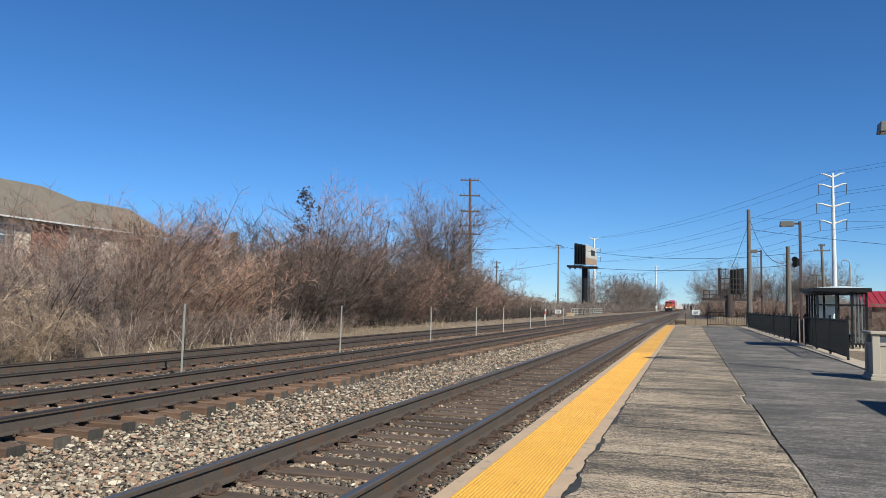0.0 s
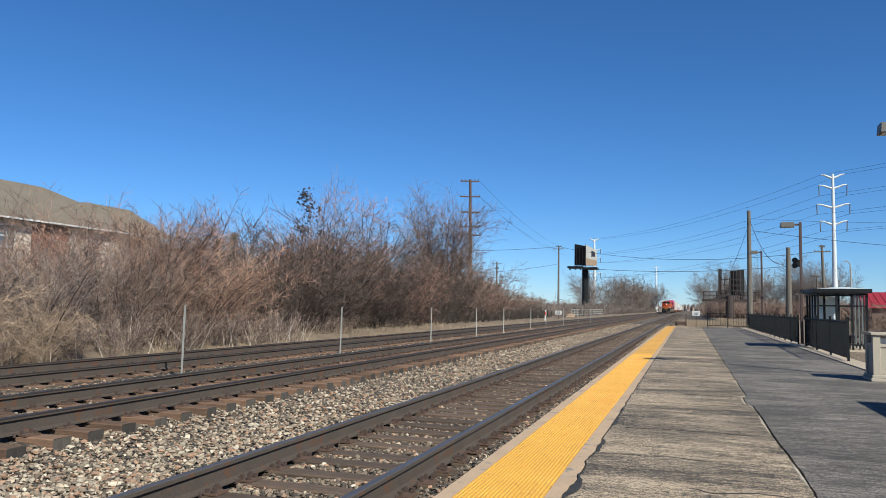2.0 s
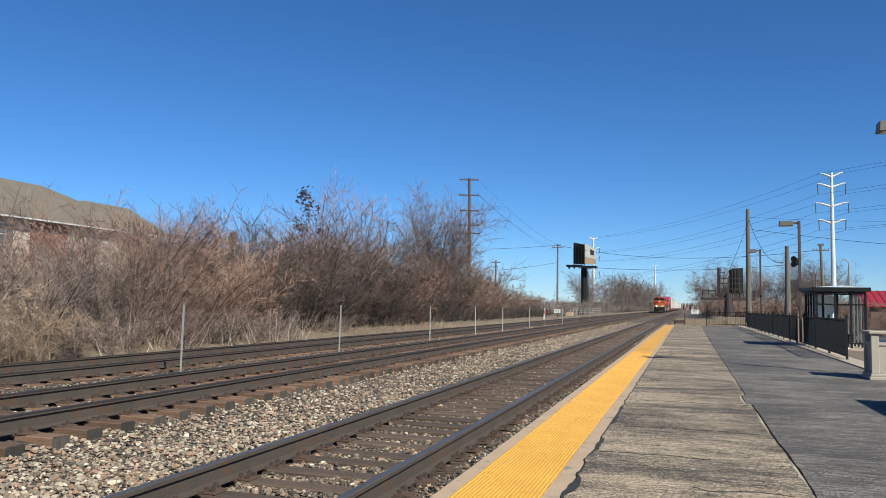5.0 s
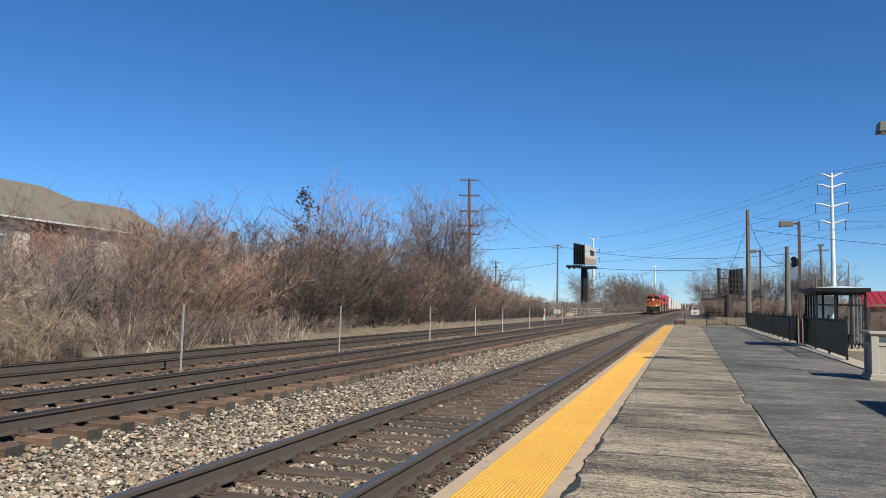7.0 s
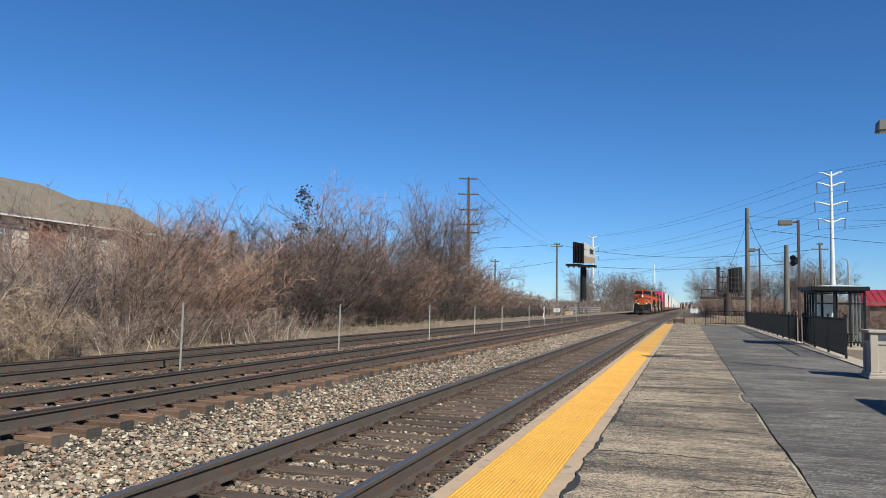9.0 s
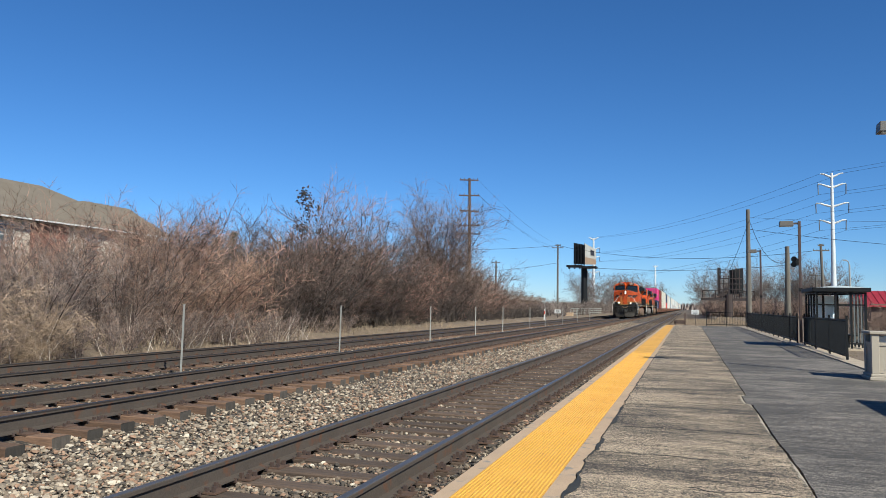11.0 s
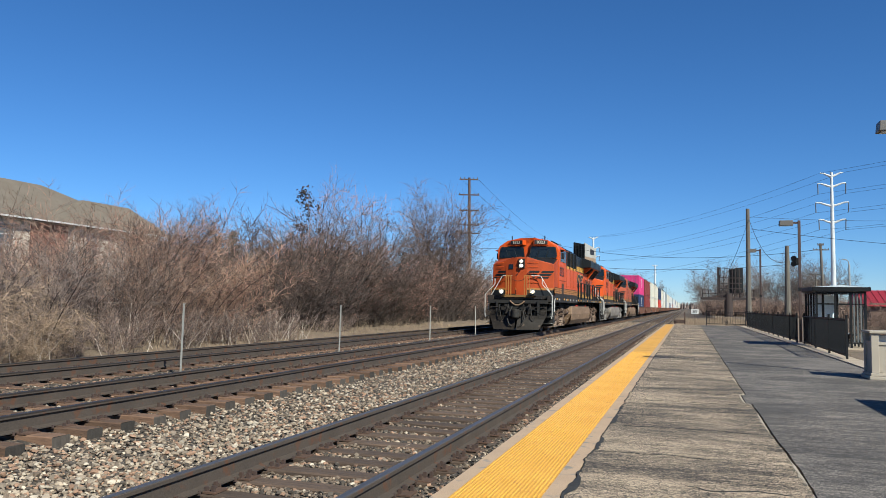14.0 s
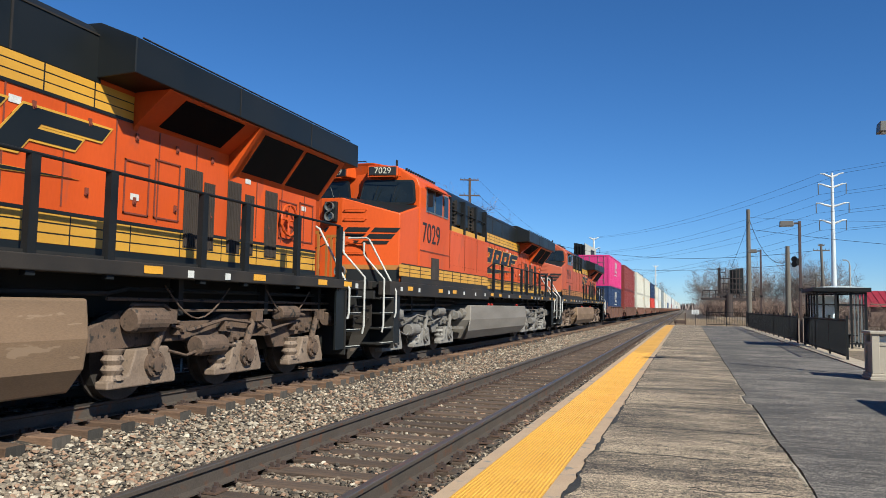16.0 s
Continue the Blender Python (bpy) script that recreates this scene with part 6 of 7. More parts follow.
part("advert_band", M().hexa([(-0.54, -1.66, 10.35), (1.11, 4.34, 10.65), (1.1, 4.36, 10.65), (-0.56, -1.6, 10.35), (-0.54, -1.66, 11.9), (1.11, 4.34, 11.7), (1.1, 4.36, 11.7), (-0.56, -1.6, 11.9)]), board_brown, f1)
part("advert_block", M().hexa([(0.30, 1.36, 12.4), (0.85, 3.36, 12.5), (0.84, 3.38, 12.5), (0.29, 1.38, 12.4), (0.30, 1.36, 13.7), (0.85, 3.36, 13.4), (0.84, 3.38, 13.4), (0.29, 1.38, 13.7)]), sign_ink, f1)
part("back_panel", M().hexa([(-1.95, -1.2, 10.4), (0.35, -1.55, 10.3), (0.35, -1.45, 10.3), (-1.95, -1.0, 10.4), (-1.95, -1.2, 14.9), (0.35, -1.55, 14.4), (0.35, -1.45, 14.4), (-1.95, -1.0, 14.9)]), black_metal, bb)
f1.location.x = 0.85
for k in range(8):
    part("back_strut", M().box(-1.98 + 0.32 * k, -1.80, 10.0, -1.88 + 0.32 * k, -1.58, 14.75 - 0.06 * k), black_metal, bb)
part("ladder", M().box(0.75, -0.3, 2.5, 0.82, -0.22, 9.6).box(1.0, -0.3, 2.5, 1.07, -0.22, 9.6), black_metal, bb)

b2 = thing("billboard", "dark steel billboard frame seen from behind", "billboard", at=(7.5, 150, 0))
part("column", M().cyl((0, 0, 0), (0, 0, 4.2), 0.75, n=16), dark_steel, b2)
part("catwalk", M().box(-4.9, -0.5, 3.1, 4.6, 0.7, 3.55), dark_steel, b2)
for k in range(9):
    x = -4.6 + k * 1.12
    part("rail_post", M().box(x - 0.07, -0.5, 3.5, x + 0.07, -0.4, 4.95), dark_steel, b2)
part("guard_rail", M().box(-4.6, -0.5, 4.85, -1.8, -0.42, 4.97).box(2.4, -0.5, 4.75, 4.5, -0.42, 4.87).box(-4.6, -0.5, 4.2, -1.8, -0.42, 4.28), dark_steel, b2)
part("back_panel", M().hexa([(0.15, 0, 4.3), (2.6, 0.6, 4.5), (2.6, 0.8, 4.5), (0.15, 0.2, 4.3), (0.15, 0, 8.8), (2.6, 0.6, 9.2), (2.6, 0.8, 9.2), (0.15, 0.2, 8.8)]), black_metal, b2)
part("side_panel", M().box(-1.95, -0.1, 3.9, -1.5, 0.2, 9.2), dark_steel, b2)
for x in (-1.5, -0.9, 0.0, 0.7, 1.3, 1.9):
    part("upright", M().box(x - 0.07, -0.2, 3.4, x + 0.07, -0.05, 7.7 if x < 0.2 else 9.0), dark_steel, b2)
for z in (4.3, 5.2, 6.2, 7.2):
    part("beam", M().box(-1.9, -0.22, z - 0.08, 2.3, -0.1, z + 0.08), dark_steel, b2)
part("ladder_cage", M().tube([(-1.4, -0.3, 7.3), (-1.4, -0.3, 9.2), (-0.6, -0.3, 9.2), (-0.6, -0.3, 7.4)], 0.06).tube([(-1.4, -0.3, 8.3), (-0.6, -0.3, 8.3)], 0.06), dark_steel, b2)
for z0, dz in ((3.9, 0.5),):
    part("signal_base", M().box(-2.0, -0.4, z0, 0.8, 0.5, z0 + dz), dark_steel, b2)

# house behind the brush
house = thing("house", "large house with brown hipped shingle roof and cream walls", "house", at=(-40, 0, 0))
part("wall", M().box(-13, 18, 0, 0, 49.8, 6.3), siding, house)
part("brick_bay", M().box(-1, 37.5, 0, 0.12, 40.5, 6.2), brick_mat, house, "red brick bay")
rf = M()
rf.add([(0.6, 17, 6.35), (0.6, 50.0, 6.35), (-13.6, 50.0, 6.35), (-13.6, 17, 6.35), (-6, 23, 9.75), (-6, 43.9, 9.75)], [(0, 1, 5, 4), (1, 2, 5), (2, 3, 4, 5), (3, 0, 4), (0, 3, 2, 1)])
part("roof", rf, roof_shingle, house, "brown shingle roof")
rf2 = M()
rf2.add([(0.62, 37.0, 6.36), (0.62, 50.6, 6.36), (-9, 50.6, 6.36), (-9, 37.0, 6.36), (-3.2, 45.1, 8.72), (-3.2, 50.0, 8.72)], [(0, 1, 5, 4), (1, 2, 5), (2, 3, 4, 5), (3, 0, 4)])
part("roof", rf2, roof_shingle, house, "lower brown shingle roof")
part("gutter", M().box(0.60, 17, 6.27, 0.72, 50.6, 6.37), white_trim, house)
part("chimney_cap", M().cyl((-6, 38.0, 9.6), (-6, 38.0, 10.05), 0.10, n=8).box(-6.25, 37.8, 10.05, -5.75, 38.2, 10.15), black_metal, house)
for y0 in (25.0, 31.0, 35.0, 42.1, 45.5):
    for z0 in (4.55, 1.2):
        w = part("window", M().box(0.0, y0, z0, 0.05, y0 + 1.25, z0 + 1.4), white_trim, house)
        for k in range(2):
            for j in range(2):
                part("pane", M().box(0.03, y0 + 0.07 + 0.58 * k, z0 + 0.08 + 0.65 * j, 0.06, y0 + 0.58 + 0.58 * k, z0 + 0.66 + 0.65 * j), house_glass, w)
for y in (41.0, 44.4):
    part("downpipe", M().cyl((0.1, y, 0), (0.1, y, 6.3), 0.05, n=8), white_trim, house)

# red-roofed building, far right
rb = thing("house", "low brown building with a red metal roof", "building", at=(16.0, 80, 0))
part("wall", M().box(0.6, 0.4, 0, 14, 8, 2.2), brown_wall, rb)
part("roof", M().add([(0, 0, 1.9), (14.5, 0, 1.9), (14.5, 8.4, 1.9), (0, 8.4, 1.9), (-0.1, 4.2, 3.5), (14.6, 4.2, 3.5)], [(0, 1, 5, 4), (2, 3, 4, 5), (0, 4, 3), (1, 2, 5), (0, 3, 2, 1)]), red_roof_mat, rb, "red standing-seam metal roof")
for k in range(24):
    x = 0.2 + k * 0.6
    part("seam", M().hexa([(x, -0.01, 1.90), (x + 0.04, -0.01, 1.90), (x + 0.04, 4.2, 3.5), (x, 4.2, 3.5), (x, -0.01, 1.95), (x + 0.04, -0.01, 1.95), (x + 0.04, 4.2, 3.55), (x, 4.2, 3.55)]), red_roof_mat, rb)

# road bridge, rail fence and small signs beyond
br = thing("road_bridge", "grey concrete road bridge half hidden by brush", "bridge", at=(-34, 0, 0))
part("deck", M().box(-6, 110, 2.75, 0, 190, 3.25), post_metal, br)
part("parapet", M().box(-0.3, 110, 3.25, 0, 190, 3.6), post_metal, br)
for y in (130, 163, 185):
    part("pier", M().box(-4, y, 0, -0.6, y + 1.6, 2.75), concrete, br)
gr = thing("guard_rail", "grey steel rail fence beside the road crossing", "guard rail", at=(-16, 0, 0))
for y in np.arange(110, 152, 3.0):
    part("post", M().box(-0.06, y - 0.06, 0, 0.06, y + 0.06, 1.25), post_metal, gr)
for z in (0.45, 0.8, 1.2):
    part("rail", M().box(-0.04, 110, z - 0.05, 0.04, 152, z + 0.05), post_metal, gr)
part("foot_block", M().box(-0.6, 108.6, 0, 0.4, 110, 0.6), concrete, gr)


def plate_sign(label, at, w, h, z, bars):
    ob = thing("sign", label, "sign", at=at)
    part("post", M().box(-0.025, 0, -0.2, 0.025, 0.05, z + h), dark_steel, ob)
    pl = part("plate", M().box(-w / 2, -0.02, z, w / 2, 0.0, z + h), sign_white, ob, bevel=0.004)
    for k in range(bars):
        zz = z + h * (0.25 + 0.5 * k / max(1, bars - 1))
        part("text_bar", M().box(-w * 0.32, -0.026, zz - 0.02, w * 0.32, -0.021, zz + 0.02), sign_ink, pl)


plate_sign("white notice sign on a post past the platform end", (0.72, 70, 0), 0.62, 0.40, 0.93, 3)
plate_sign("white notice sign beside the far track", (-14.5, 89, 0), 0.72, 0.44, 0.62, 3)
mk = thing("marker_stake", "leaning orange and white marker stake", "marker", at=(-14.0, 77.6, 0))
part("stake", M().hexa([(-0.10, 0, 0), (0.05, 0, 0), (0.05, 0.08, 0), (-0.10, 0.08, 0), (-0.02, 0, 1.15), (0.1, 0, 1.15), (0.1, 0.08, 1.15), (-0.02, 0.08, 1.15)]), sign_white, mk)
part("band", M().hexa([(-0.07, -0.01, 0.6), (0.1, -0.01, 0.6), (0.1, 0.09, 0.6), (-0.07, 0.09, 0.6), (-0.04, -0.01, 0.95), (0.115, -0.01, 0.95), (0.115, 0.09, 0.95), (-0.04, 0.09, 0.95)]), marker_red, mk)
bn = thing("platform_end_block", "low dark bumper of old timber past the platform end", "barrier", at=(-0.6, 68.4, 0))
part("beam", M().box(-0.45, 0, 0.12, 0.5, 0.25, 0.42), wood_brown, bn, bevel=0.02)
part("leg", M().box(0.42, 0, -0.2, 0.52, 0.2, 1.05), wood_brown, bn)
part("leg", M().box(-0.4, 0, -0.2, -0.28, 0.2, 0.3), wood_brown, bn)


# ---- bare brush, trees and dry grass ----
twig_brown = mat("grey_brown_twigs", (0.255, 0.172, 0.130), (0.155, 0.108, 0.086), 0.5, 0.9, bump=0, island=0.75)
twig_dark = mat("dark_brown_twigs", (0.135, 0.094, 0.076), (0.070, 0.053, 0.045), 0.5, 0.9, bump=0, island=0.75)
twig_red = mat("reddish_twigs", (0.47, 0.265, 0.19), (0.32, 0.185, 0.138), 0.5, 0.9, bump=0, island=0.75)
twig_grey = mat("grey_twigs", (0.275, 0.210, 0.180), (0.175, 0.138, 0.122), 0.5, 0.9, bump=0, island=0.75)
twig_tan = mat("straw_twigs", (0.44, 0.32, 0.215), (0.30, 0.215, 0.145), 0.5, 0.9, bump=0, island=0.5)
far_twigs = mat("far_grey_twigs", (0.21, 0.165, 0.14), (0.15, 0.12, 0.105), 0.5, 0.9, bump=0, island=0.4)
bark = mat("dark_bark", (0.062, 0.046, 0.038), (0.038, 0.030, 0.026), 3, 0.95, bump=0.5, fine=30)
straw = mat("straw_grass", (0.36, 0.27, 0.18), (0.24, 0.18, 0.12), 0.6, 0.95, bump=0, island=0.4)
pale_stalk = mat("pale_dead_stalks", (0.70, 0.61, 0.52), (0.54, 0.46, 0.39), 1.0, 0.9, bump=0, island=0.3)
leaf_dry = mat("dry_brown_leaves", (0.060, 0.045, 0.035), (0.042, 0.033, 0.027), 2, 0.9, bump=0, island=0.5)
needle = mat("dark_conifer_needles", (0.030, 0.050, 0.030), (0.045, 0.06, 0.03), 1, 0.9, bump=0, island=0.55)


def segs_mesh(name, segs, ma, spikes=()):
    """Three-sided tapering sticks from rows of (start, end, radius, end radius)."""
    segs = segs or [((0, 0, -0.1), (0, 0, -0.09), 0.001, 0.001)]
    a = np.array([s[0] for s in segs])
    b = np.array([s[1] for s in segs])
    r = np.array([[s[2], s[3]] for s in segs])
    w = b - a
    w /= np.linalg.norm(w, axis=1, keepdims=True) + 1e-9
    ref = np.where(np.abs(w[:, 2:3]) > 0.9, np.array([[1.0, 0, 0]]), np.array([[0, 0, 1.0]]))
    u = np.cross(w, ref)
    u /= np.linalg.norm(u, axis=1, keepdims=True) + 1e-9
    v = np.cross(w, u)
    pts = np.zeros((len(segs), 6, 3))
    for k in range(3):
        c, s = math.cos(2.0944 * k), math.sin(2.0944 * k)
        d = u * c + v * s
        pts[:, k] = a + d * r[:, :1]
        pts[:, 3 + k] = b + d * r[:, 1:]
    base = np.arange(len(segs))[:, None] * 6
    quads = np.concatenate([base + np.array([[k, (k + 1) % 3, 3 + (k + 1) % 3, 3 + k]]) for k in range(3)])
    pts, faces = pts.reshape(-1, 3).tolist(), quads.tolist()
    if spikes:
        a = np.array([s[0] for s in spikes])
        b = np.array([s[1] for s in spikes])
        r = np.array([s[2] for s in spikes])[:, None]
        w = b - a
        w /= np.linalg.norm(w, axis=1, keepdims=True) + 1e-9
        u = np.cross(w, np.array([[0.31, 0.52, 0.79]]))
        u /= np.linalg.norm(u, axis=1, keepdims=True) + 1e-9
        v = np.cross(w, u)
        q = np.zeros((len(spikes), 4, 3))
        for k in range(3):
            q[:, k] = a + (u * math.cos(2.0944 * k) + v * math.sin(2.0944 * k)) * r
        q[:, 3] = b
        base = len(pts) + np.arange(len(spikes))[:, None] * 4
        pts += q.reshape(-1, 3).tolist()
        faces += np.concatenate([base + np.array([[k, (k + 1) % 3, 3]]) for k in range(3)]).tolist()
    me = bpy.data.meshes.new(name)
    me.from_pydata(pts, [], faces)
    me.materials.append(ma)
    return me


def side_way(rnd, d, keep, spread, up):
    """A direction that leaves d sideways."""
    v = Vector((rnd.gauss(0, 1), rnd.gauss(0, 1), rnd.gauss(0, 0.7)))
    v = (v - d * v.dot(d)).normalized()
    return (d * keep + v * spread + Vector((0, 0, up))).normalized()


def bush_meshes(seed, h, stems, arch, base, r0, thin, ma_stem, ma_twig, ma_tip=None, per=3, twigs=3, droop=0.0):
    """A many-stemmed shrub: arching stems, side limbs, fine long twigs that point up and out."""
    rnd = random.Random(seed)
    wood, fine, tips = [], [], []
    for _ in range(stems):
        a = rnd.uniform(0, 2 * math.pi)
        out = Vector((math.cos(a), math.sin(a), 0))
        lean = arch * math.sqrt(rnd.random())
        p = out * base * rnd.random() + Vector((0, 0, -0.15))
        d = (out * lean * 0.55 + Vector((0, 0, 1))).normalized()
        length = h * rnd.uniform(0.74, 1.02) * (1 - 0.14 * lean)
        r = r0 * rnd.uniform(0.6, 1.15)
        for k in range(6):
            d = (d + out * lean * 0.10 + Vector((rnd.gauss(0, 0.09), rnd.gauss(0, 0.09), -droop * k * 0.05))).normalized()
            q = p + d * length / 6
            wood.append((tuple(p), tuple(q), r, r * 0.80))
            for _ in range(per if k else 2):
                u, bd = p.lerp(q, rnd.random()), side_way(rnd, d, 0.62, 0.72, 0.04 - droop * 0.1)
                bl = length * rnd.uniform(0.22, 0.42) * (1 - 0.06 * k)
                br = max(r * 0.45, thin * 1.6)
                for n in range(3):
                    bd = (bd + Vector((rnd.gauss(0, 0.20), rnd.gauss(0, 0.20), rnd.gauss(0.06, 0.12) - droop * 0.16))).normalized()
                    v = u + bd * bl / 3
                    fine.append((tuple(u), tuple(v), br, br * 0.75))
                    br *= 0.75
                    for _ in range(twigs):
                        w = u.lerp(v, rnd.random())
                        td = side_way(rnd, bd, 0.66, 0.66, 0.08 - droop * 0.2)
                        e = w + td * bl * rnd.uniform(0.30, 0.65)
                        tips.append((tuple(w), tuple(e), thin))
                        x = w.lerp(e, rnd.uniform(0.2, 0.6))
                        tips.append((tuple(x), tuple(x + side_way(rnd, td, 0.8, 0.5, 0.1) * bl * rnd.uniform(0.15, 0.35)), thin * 0.8))
                    u = v
            p, r = q, r * 0.80
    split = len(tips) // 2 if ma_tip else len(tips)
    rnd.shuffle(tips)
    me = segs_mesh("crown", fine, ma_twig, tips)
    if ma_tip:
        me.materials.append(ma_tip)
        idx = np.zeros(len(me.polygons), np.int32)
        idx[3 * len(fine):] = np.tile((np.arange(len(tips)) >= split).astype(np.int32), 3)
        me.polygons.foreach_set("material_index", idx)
    return segs_mesh("branchwork", wood, ma_stem), me


# templates, 4 m high
BUSH = {
    "grey": bush_meshes(1, 4.0, 15, 0.9, 0.7, 0.026, 0.0052, bark, twig_grey),
    "brown": bush_meshes(2, 4.0, 15, 1.0, 0.8, 0.026, 0.0052, bark, twig_brown),
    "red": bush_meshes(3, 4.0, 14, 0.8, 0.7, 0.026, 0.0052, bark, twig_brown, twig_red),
    "dark": bush_meshes(4, 4.0, 18, 1.15, 0.8, 0.030, 0.0056, bark, twig_dark),
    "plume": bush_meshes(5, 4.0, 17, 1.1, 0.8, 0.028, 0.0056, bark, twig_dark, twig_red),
    "low": bush_meshes(7, 4.0, 12, 1.3, 1.2, 0.030, 0.012, twig_brown, twig_grey, twig_brown, 2, 2),
    "tan": bush_meshes(6, 4.0, 15, 0.9, 0.7, 0.022, 0.0056, twig_brown, twig_red, twig_tan),
}
STRAWBUSH = bush_meshes(9, 3.0, 16, 1.2, 0.9, 0.014, 0.0046, twig_tan, twig_tan, None, 3, 3, 0.9)


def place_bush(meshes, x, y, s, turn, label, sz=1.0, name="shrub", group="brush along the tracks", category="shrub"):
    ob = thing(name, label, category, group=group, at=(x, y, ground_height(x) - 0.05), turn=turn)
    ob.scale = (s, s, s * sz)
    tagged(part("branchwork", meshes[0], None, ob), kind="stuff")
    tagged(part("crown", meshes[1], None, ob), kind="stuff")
    return ob


rnd = random.Random(21)
BUSH_LABEL = {"grey": "dense leafless purplish-grey shrub beside the tracks", "brown": "arching leafless brown shrub beside the tracks", "red": "reddish-brown leafless shrub beside the tracks",
              "dark": "large dense dark-brown leafless shrub beside the tracks", "plume": "tall dark shrub with reddish young shoots", "tan": "tan leafless shrub with straw-coloured shoots", "low": "low tangled dry bramble at the edge of the ballast"}
# kind, x, first and last y, step, height at both ends
for kind, bx_, y0, y1, step, h0, h1 in (
        ("grey", -15.0, 12.6, 17.4, 1.45, 3.3, 3.4), ("red", -16.8, 13.6, 18.8, 1.8, 3.6, 3.9), ("brown", -15.4, 18.2, 20.8, 1.3, 4.0, 4.4), ("red", -17.4, 19.8, 22.4, 1.4, 5.0, 5.6),
        ("brown", -19.0, 16.0, 22.0, 2.4, 4.0, 4.4), ("tan", -15.2, 21.6, 23.0, 1.2, 4.3, 3.6), ("red", -17.0, 23.4, 24.4, 0.9, 3.2, 2.9),
        ("low", -14.1, 12.2, 24.4, 1.0, 1.25, 1.4), ("low", -14.9, 25.0, 32.0, 1.7, 1.0, 1.0),
        ("dark", -16.4, 25.8, 29.8, 1.8, 4.3, 4.9), ("dark", -18.8, 28.0, 31.0, 2.2, 4.9, 5.3), ("dark", -16.8, 31.6, 41.0, 2.3, 6.0, 5.6), ("plume", -18.6, 32.0, 42.4, 2.3, 6.0, 6.2), ("plume", -17.0, 42.8, 46.4, 1.9, 5.4, 4.5),
        ("dark", -18.6, 47.0, 57.0, 3.0, 5.6, 5.6), ("brown", -19.8, 58.0, 72.0, 3.3, 6.6, 6.4), ("plume", -18.2, 60.0, 70.0, 4.2, 4.6, 4.8), ("brown", -19.0, 74.0, 92.0, 4.4, 5.4, 3.4), ("grey", -21.5, 78.0, 92.0, 6.0, 4.6, 3.4)):
    y = y0
    while y <= y1:
        u = (y - y0) / max(0.1, y1 - y0)
        h_ = (h0 + (h1 - h0) * u) * rnd.uniform(0.93, 1.06)
        place_bush(BUSH[kind], bx_ + rnd.uniform(-0.35, 0.35), y + rnd.uniform(-0.3, 0.3), h_ / 4.0, rnd.uniform(0, 360), BUSH_LABEL[kind], 1.0)
        y += step
for x, y, s in ((-14.0, 12.0, 0.78), (-14.4, 10.4, 0.95), (-15.2, 12.8, 0.85), (-13.9, 13.3, 0.42)):
    place_bush(STRAWBUSH, x, y, s, rnd.uniform(0, 360), "straw-coloured dry bush drooping towards the rails")


# single trees
def place_tree(meshes, x, y, s, turn, label, sz=1.0):
    ob = thing("tree", label, "tree", group="bare trees", at=(x, y, ground_height(x) - 0.05), turn=turn)
    ob.scale = (s, s, s * sz)
    part("trunk", meshes[0], None, ob)
    part("crown", meshes[1], None, ob)
    return ob


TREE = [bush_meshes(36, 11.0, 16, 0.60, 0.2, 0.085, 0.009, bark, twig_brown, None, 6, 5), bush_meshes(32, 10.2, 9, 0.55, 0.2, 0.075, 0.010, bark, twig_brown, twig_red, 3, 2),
        bush_meshes(33, 10.5, 10, 0.80, 0.3, 0.045, 0.015, far_twigs, far_twigs, None, 4, 3),
        bush_meshes(34, 10.5, 13, 0.85, 0.3, 0.030, 0.011, far_twigs, far_twigs, None, 4, 4)]
place_tree(TREE[0], -19.0, 58.0, 0.95, 60, "tall bare tree with a rounded crown of fine twigs")
place_tree(TREE[1], -20.3, 46.0, 0.86, 80, "bare tree rising above the brush")
place_tree(TREE[1], -21.0, 42.5, 0.84, 200, "slim bare tree rising above the brush")
place_tree(TREE[1], -16.4, 19.6, 0.40, 150, "small dark-stemmed bare tree in front of the house")
place_tree(TREE[0], -17.4, 22.4, 0.42, 250, "small bare tree in front of the house")
place_tree(TREE[1], -21.0, 82.0, 0.55, 30, "small bare tree near the road bridge")

for x, y, s in ((8.9, 41.5, 0.52), (9.7, 42.5, 0.56), (10.6, 42.0, 0.54), (11.6, 43.0, 0.58), (7.9, 43.5, 0.50)):
    place_bush(BUSH["brown"], x, y, s, x * 50, "low bare shrub behind the waiting shelter", group="shrubs behind the shelter")

# a small tree that kept its dry leaves
lt = place_tree(TREE[1], -20.0, 37.2, 0.72, 300, "slender tree still holding dark dry leaves", 1.0)
rnd3 = random.Random(3)
lv = M()
tufts = []
for _ in range(34):
    a, z = rnd3.uniform(0, 6.28), rnd3.uniform(5.2, 10.2)
    rad = (0.45 + 1.35 * (1 - (z - 5.0) / 5.6)) * math.sqrt(rnd3.random())
    tufts.append((math.cos(a) * rad, math.sin(a) * rad, z, rnd3.uniform(0.10, 0.30)))
for k in range(900):
    x_, y_, z_, w_ = tufts[k % 34]
    c = Vector((x_ + rnd3.gauss(0, w_), y_ + rnd3.gauss(0, w_), z_ + rnd3.gauss(0, w_ * 1.2)))
    e1, e2 = Vector((rnd3.gauss(0, 1), rnd3.gauss(0, 1), rnd3.gauss(0, 1))).normalized() * 0.11, Vector((rnd3.gauss(0, 1), rnd3.gauss(0, 1), rnd3.gauss(0, 1))).normalized() * 0.07
    lv.add([c - e1, c + e2, c + e1, c - e2 + Vector((0, 0, 0.02))], [(0, 1, 2, 3)])
tagged(part("leaves", lv, leaf_dry, lt, tidy=False), "clusters of dry dark leaves", kind="stuff")


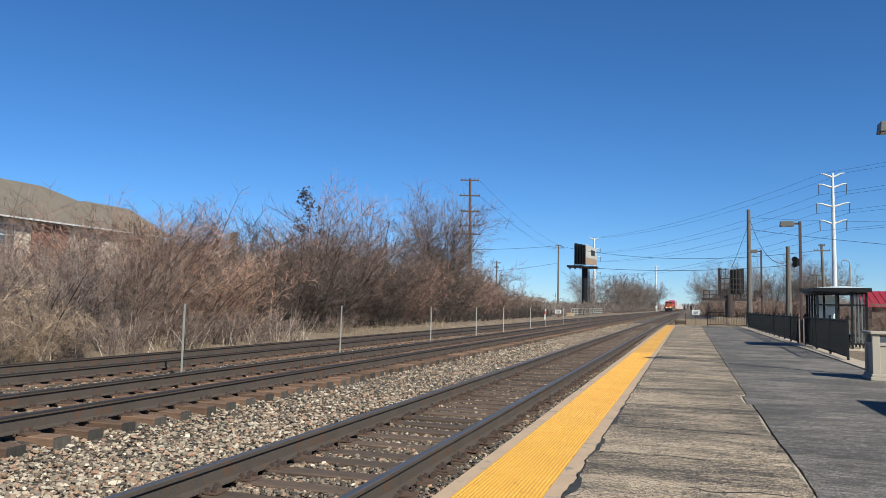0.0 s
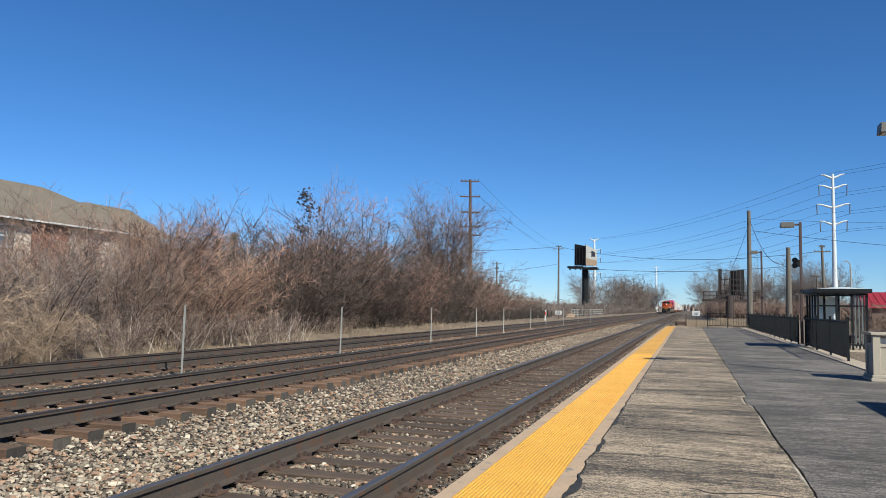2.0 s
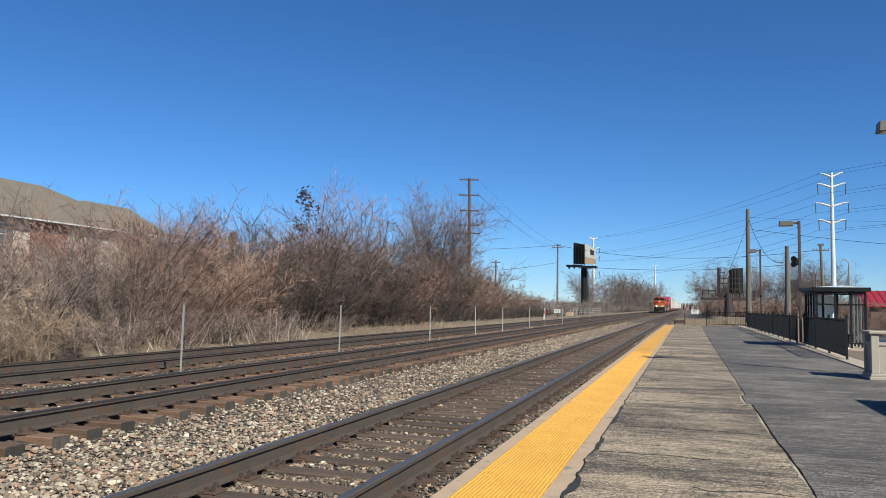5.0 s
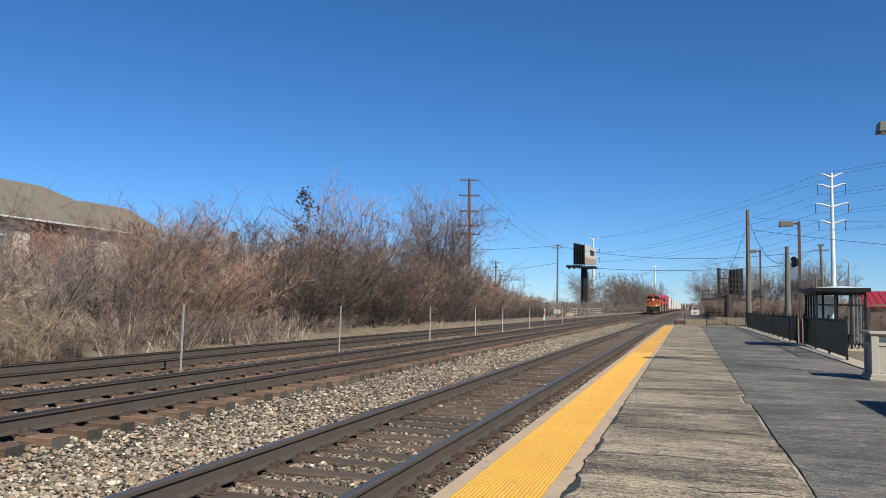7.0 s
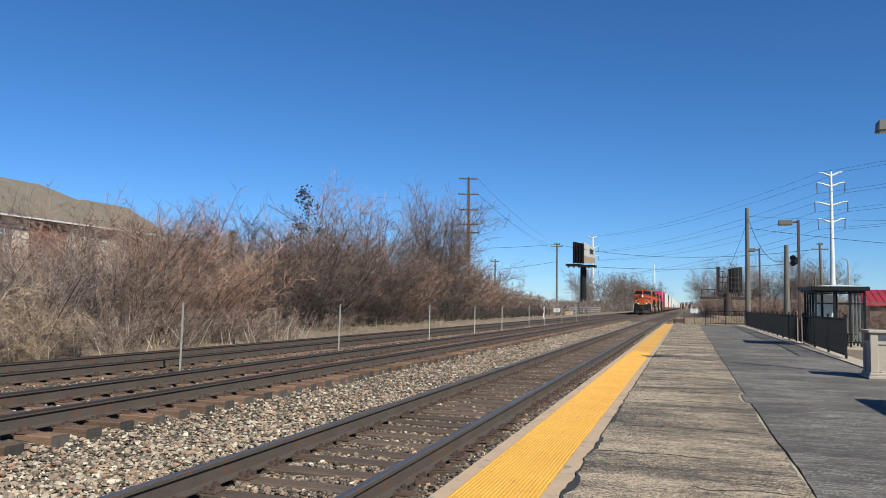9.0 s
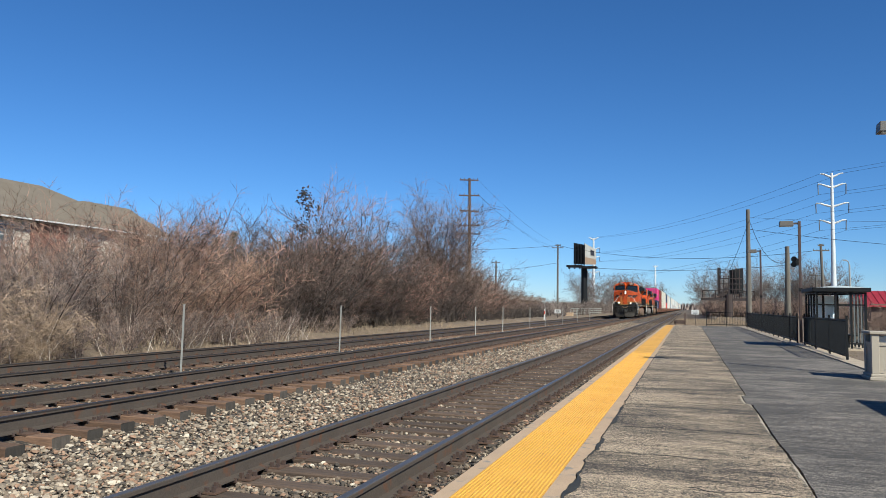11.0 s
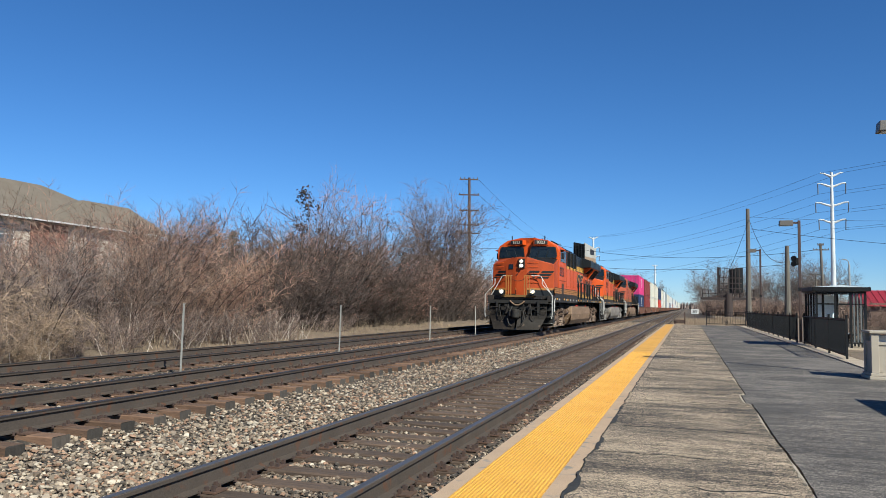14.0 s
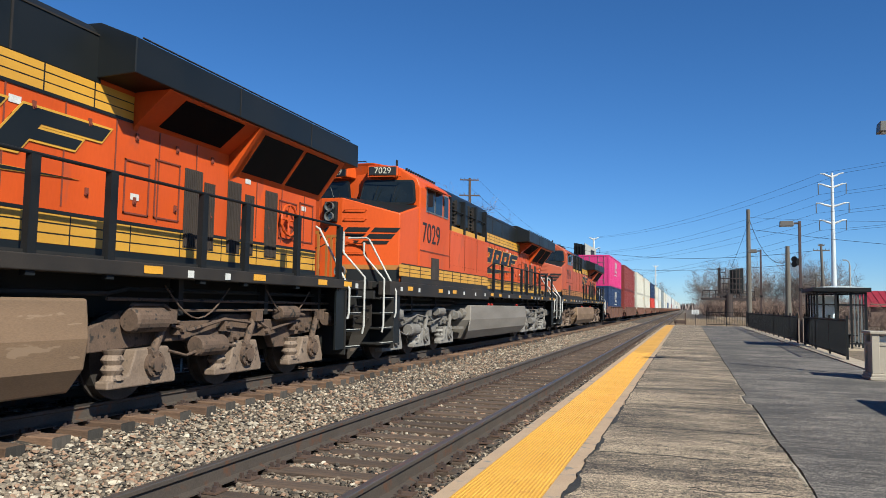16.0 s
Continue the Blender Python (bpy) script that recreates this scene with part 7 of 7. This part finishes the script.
def conifer(x, y, h):
    ob = thing("conifer", "dark green spruce tip behind the brush", "tree", at=(x, y, 0))
    part("trunk", M().cyl((0, 0, 0), (0, 0, h), 0.14, 0.02, n=8), bark, ob)
    sg = []
    r4 = random.Random(int(h * 10))
    for k in range(46):
        z = h * (0.3 + 0.7 * k / 46)
        for j in range(6):
            a = r4.uniform(0, 6.28)
            ln = (h - z) * 0.32 + 0.15
            p = Vector((0, 0, z))
            q = p + Vector((math.cos(a) * ln, math.sin(a) * ln, -0.12 * ln + 0.1))
            sg.append((tuple(p), tuple(q), 0.03, 0.01))
            for i in range(9):
                u = p.lerp(q, 0.25 + 0.75 * i / 9)
                w = Vector((r4.gauss(0, 0.12), r4.gauss(0, 0.12), r4.gauss(0.02, 0.08)))
                sg.append((tuple(u), tuple(u + w), 0.022, 0.006))
    part("crown", segs_mesh("crown", sg, needle), None, ob)


conifer(-29, 43.6, 6.0)
conifer(-29, 41.9, 5.5)

# far woods on both sides
far_ = random.Random(77)
for y in np.arange(176, 420, 19.0):
    x = -17.0 - far_.uniform(0, 6) - (4 if 140 < y < 170 else 0)
    place_tree(TREE[2], x, y, far_.uniform(0.85, 1.15) * (1 + (y - 100) * 0.0012), far_.uniform(0, 360), "bare tree in the wood beyond the crossing")
for x in np.arange(4.5, 36, 2.9):
    place_tree(TREE[3], x + far_.uniform(-0.8, 0.8), 190 + far_.uniform(0, 30), far_.uniform(1.15, 1.5), far_.uniform(0, 360), "bare tree in the wood behind the platform end")
for x, y, s in ((19, 74, 0.30), (21.5, 75, 0.34), (24, 76, 0.45), (14, 90, 0.4)):
    place_tree(TREE[3], x, y, s, far_.uniform(0, 360), "low bare scrub tree behind the fence")
# third row: bark-dark sticks added as the shaded inside of the brush
for k, (x0, x1, y0, y1, n, hh, lab) in enumerate(((-28, -15.5, 95, 420, 800, 3.6, "tangled brown undergrowth along the far track"), (3.5, 40, 153, 190, 1000, 5.2, "tangled brown undergrowth behind the platform end"),
                                                  (-23, -16.0, 10, 92, 1000, 2.6, "tangled undergrowth coloured dark for the shade inside the shrubs"))):
    sg, tips_ = [], []
    for _ in range(n):
        p = Vector((far_.uniform(x0, x1), far_.uniform(y0, y1), 0))
        h0 = hh * far_.uniform(0.5, 1.0)
        for _ in range(9):
            q = p + Vector((far_.gauss(0, 0.35), far_.gauss(0, 0.35), 1)).normalized() * h0 * far_.uniform(0.5, 1)
            t_ = 0.014 if k == 2 else 0.05
            tips_.append((tuple(p), tuple(q), t_))
            m_ = p.lerp(q, far_.uniform(0.3, 0.9))
            for _ in range(2):
                tips_.append((tuple(m_), tuple(m_ + Vector((far_.gauss(0, 0.5), far_.gauss(0, 0.5), far_.gauss(0.3, 0.3))) * h0 * 0.35), t_ * 0.7))
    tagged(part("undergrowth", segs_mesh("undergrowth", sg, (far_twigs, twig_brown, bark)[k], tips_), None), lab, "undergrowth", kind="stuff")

# dry grass and dead stalks
def tufts(name, label, n, spot, h, ma, wide=0.004, per=5, lean=0.35):
    rr = random.Random(n)
    tips_ = []
    for _ in range(n):
        x, y = spot(rr)
        p = Vector((x, y, ground_height(x) - 0.02))
        for _ in range(per):
            d = Vector((rr.gauss(0, lean), rr.gauss(0, lean), 1)).normalized()
            hh = h * rr.uniform(0.4, 1.0)
            q = p + d * hh
            tips_.append((tuple(p), tuple(q), wide))
    tagged(part(name, segs_mesh(name, [], ma, tips_), None), label, "grass", kind="stuff")


tufts("dry_grass", "short straw-coloured dry grass at the foot of the brush", 3600, lambda r: (-13.4 - abs(r.gauss(0, 0.45)), 8 + 70 * r.random() ** 1.3), 0.16, straw)
tufts("tall_weeds", "tall straw weeds among the shrubs", 420, lambda r: (-13.9 - r.random() * 1.0, 10 + 36 * r.random() ** 1.4), 0.75, straw, 0.005, 3)
tufts("dead_stalks", "pale dead stalks leaning out of the brush", 110, lambda r: (-13.5 - r.random() * 0.9, 11 + 15 * r.random()), 1.6, pale_stalk, 0.0075, 1, 0.40)
tufts("verge_grass", "short dry grass behind the platform kerb", 3200, lambda r: (4.7 + r.random() * 6, 17 + 45 * r.random()), 0.10, straw)
tufts("end_weeds", "tall dry weeds past the platform end", 2600, lambda r: (-1.2 + r.random() * 7, 67.5 + 50 * r.random()), 0.55, straw, 0.010)

# wooded skyline far down the line
sk = random.Random(91)
tips_ = []
for _ in range(5200):
    x = sk.uniform(-900, 900)
    p = Vector((x, 1560 + sk.uniform(0, 160), -1))
    hh = sk.uniform(9, 17) * (1 + 0.25 * noise.noise((x * 0.01, 0, 0)))
    tips_.append((tuple(p), tuple(p + Vector((sk.gauss(0, 1.5), 0, hh))), 2.2))
tagged(part("distant_woods", segs_mesh("distant_woods", [], twig_grey, tips_), None), "grey leafless woods along the skyline", "woods", kind="stuff")


# ---- what moves: the train comes towards the platform at a steady pace ----
SPEED = 21.5


def head_at(t):
    """Where the first locomotive's headlamps are along the track."""
    return 13.9 - SPEED * (t - 15.0)


def motions():
    for ob, wheels, back in locos:
        walk(ob, [(t, pose(MID_X, head_at(t) + back, MID_Z)) for t in (0, 4, 8, 12, 16)])
        for w in wheels:
            y = w.location.y
            walk(w, [(i / FPS, pose(0, y, 0.53, math.degrees(SPEED / 0.53 * i / FPS) % 360)) for i in range(481)])
    for ob, back, up in cargo:
        walk(ob, [(t, pose(MID_X, head_at(t) + back, MID_Z + up)) for t in (0, 8, 16)])


motions()
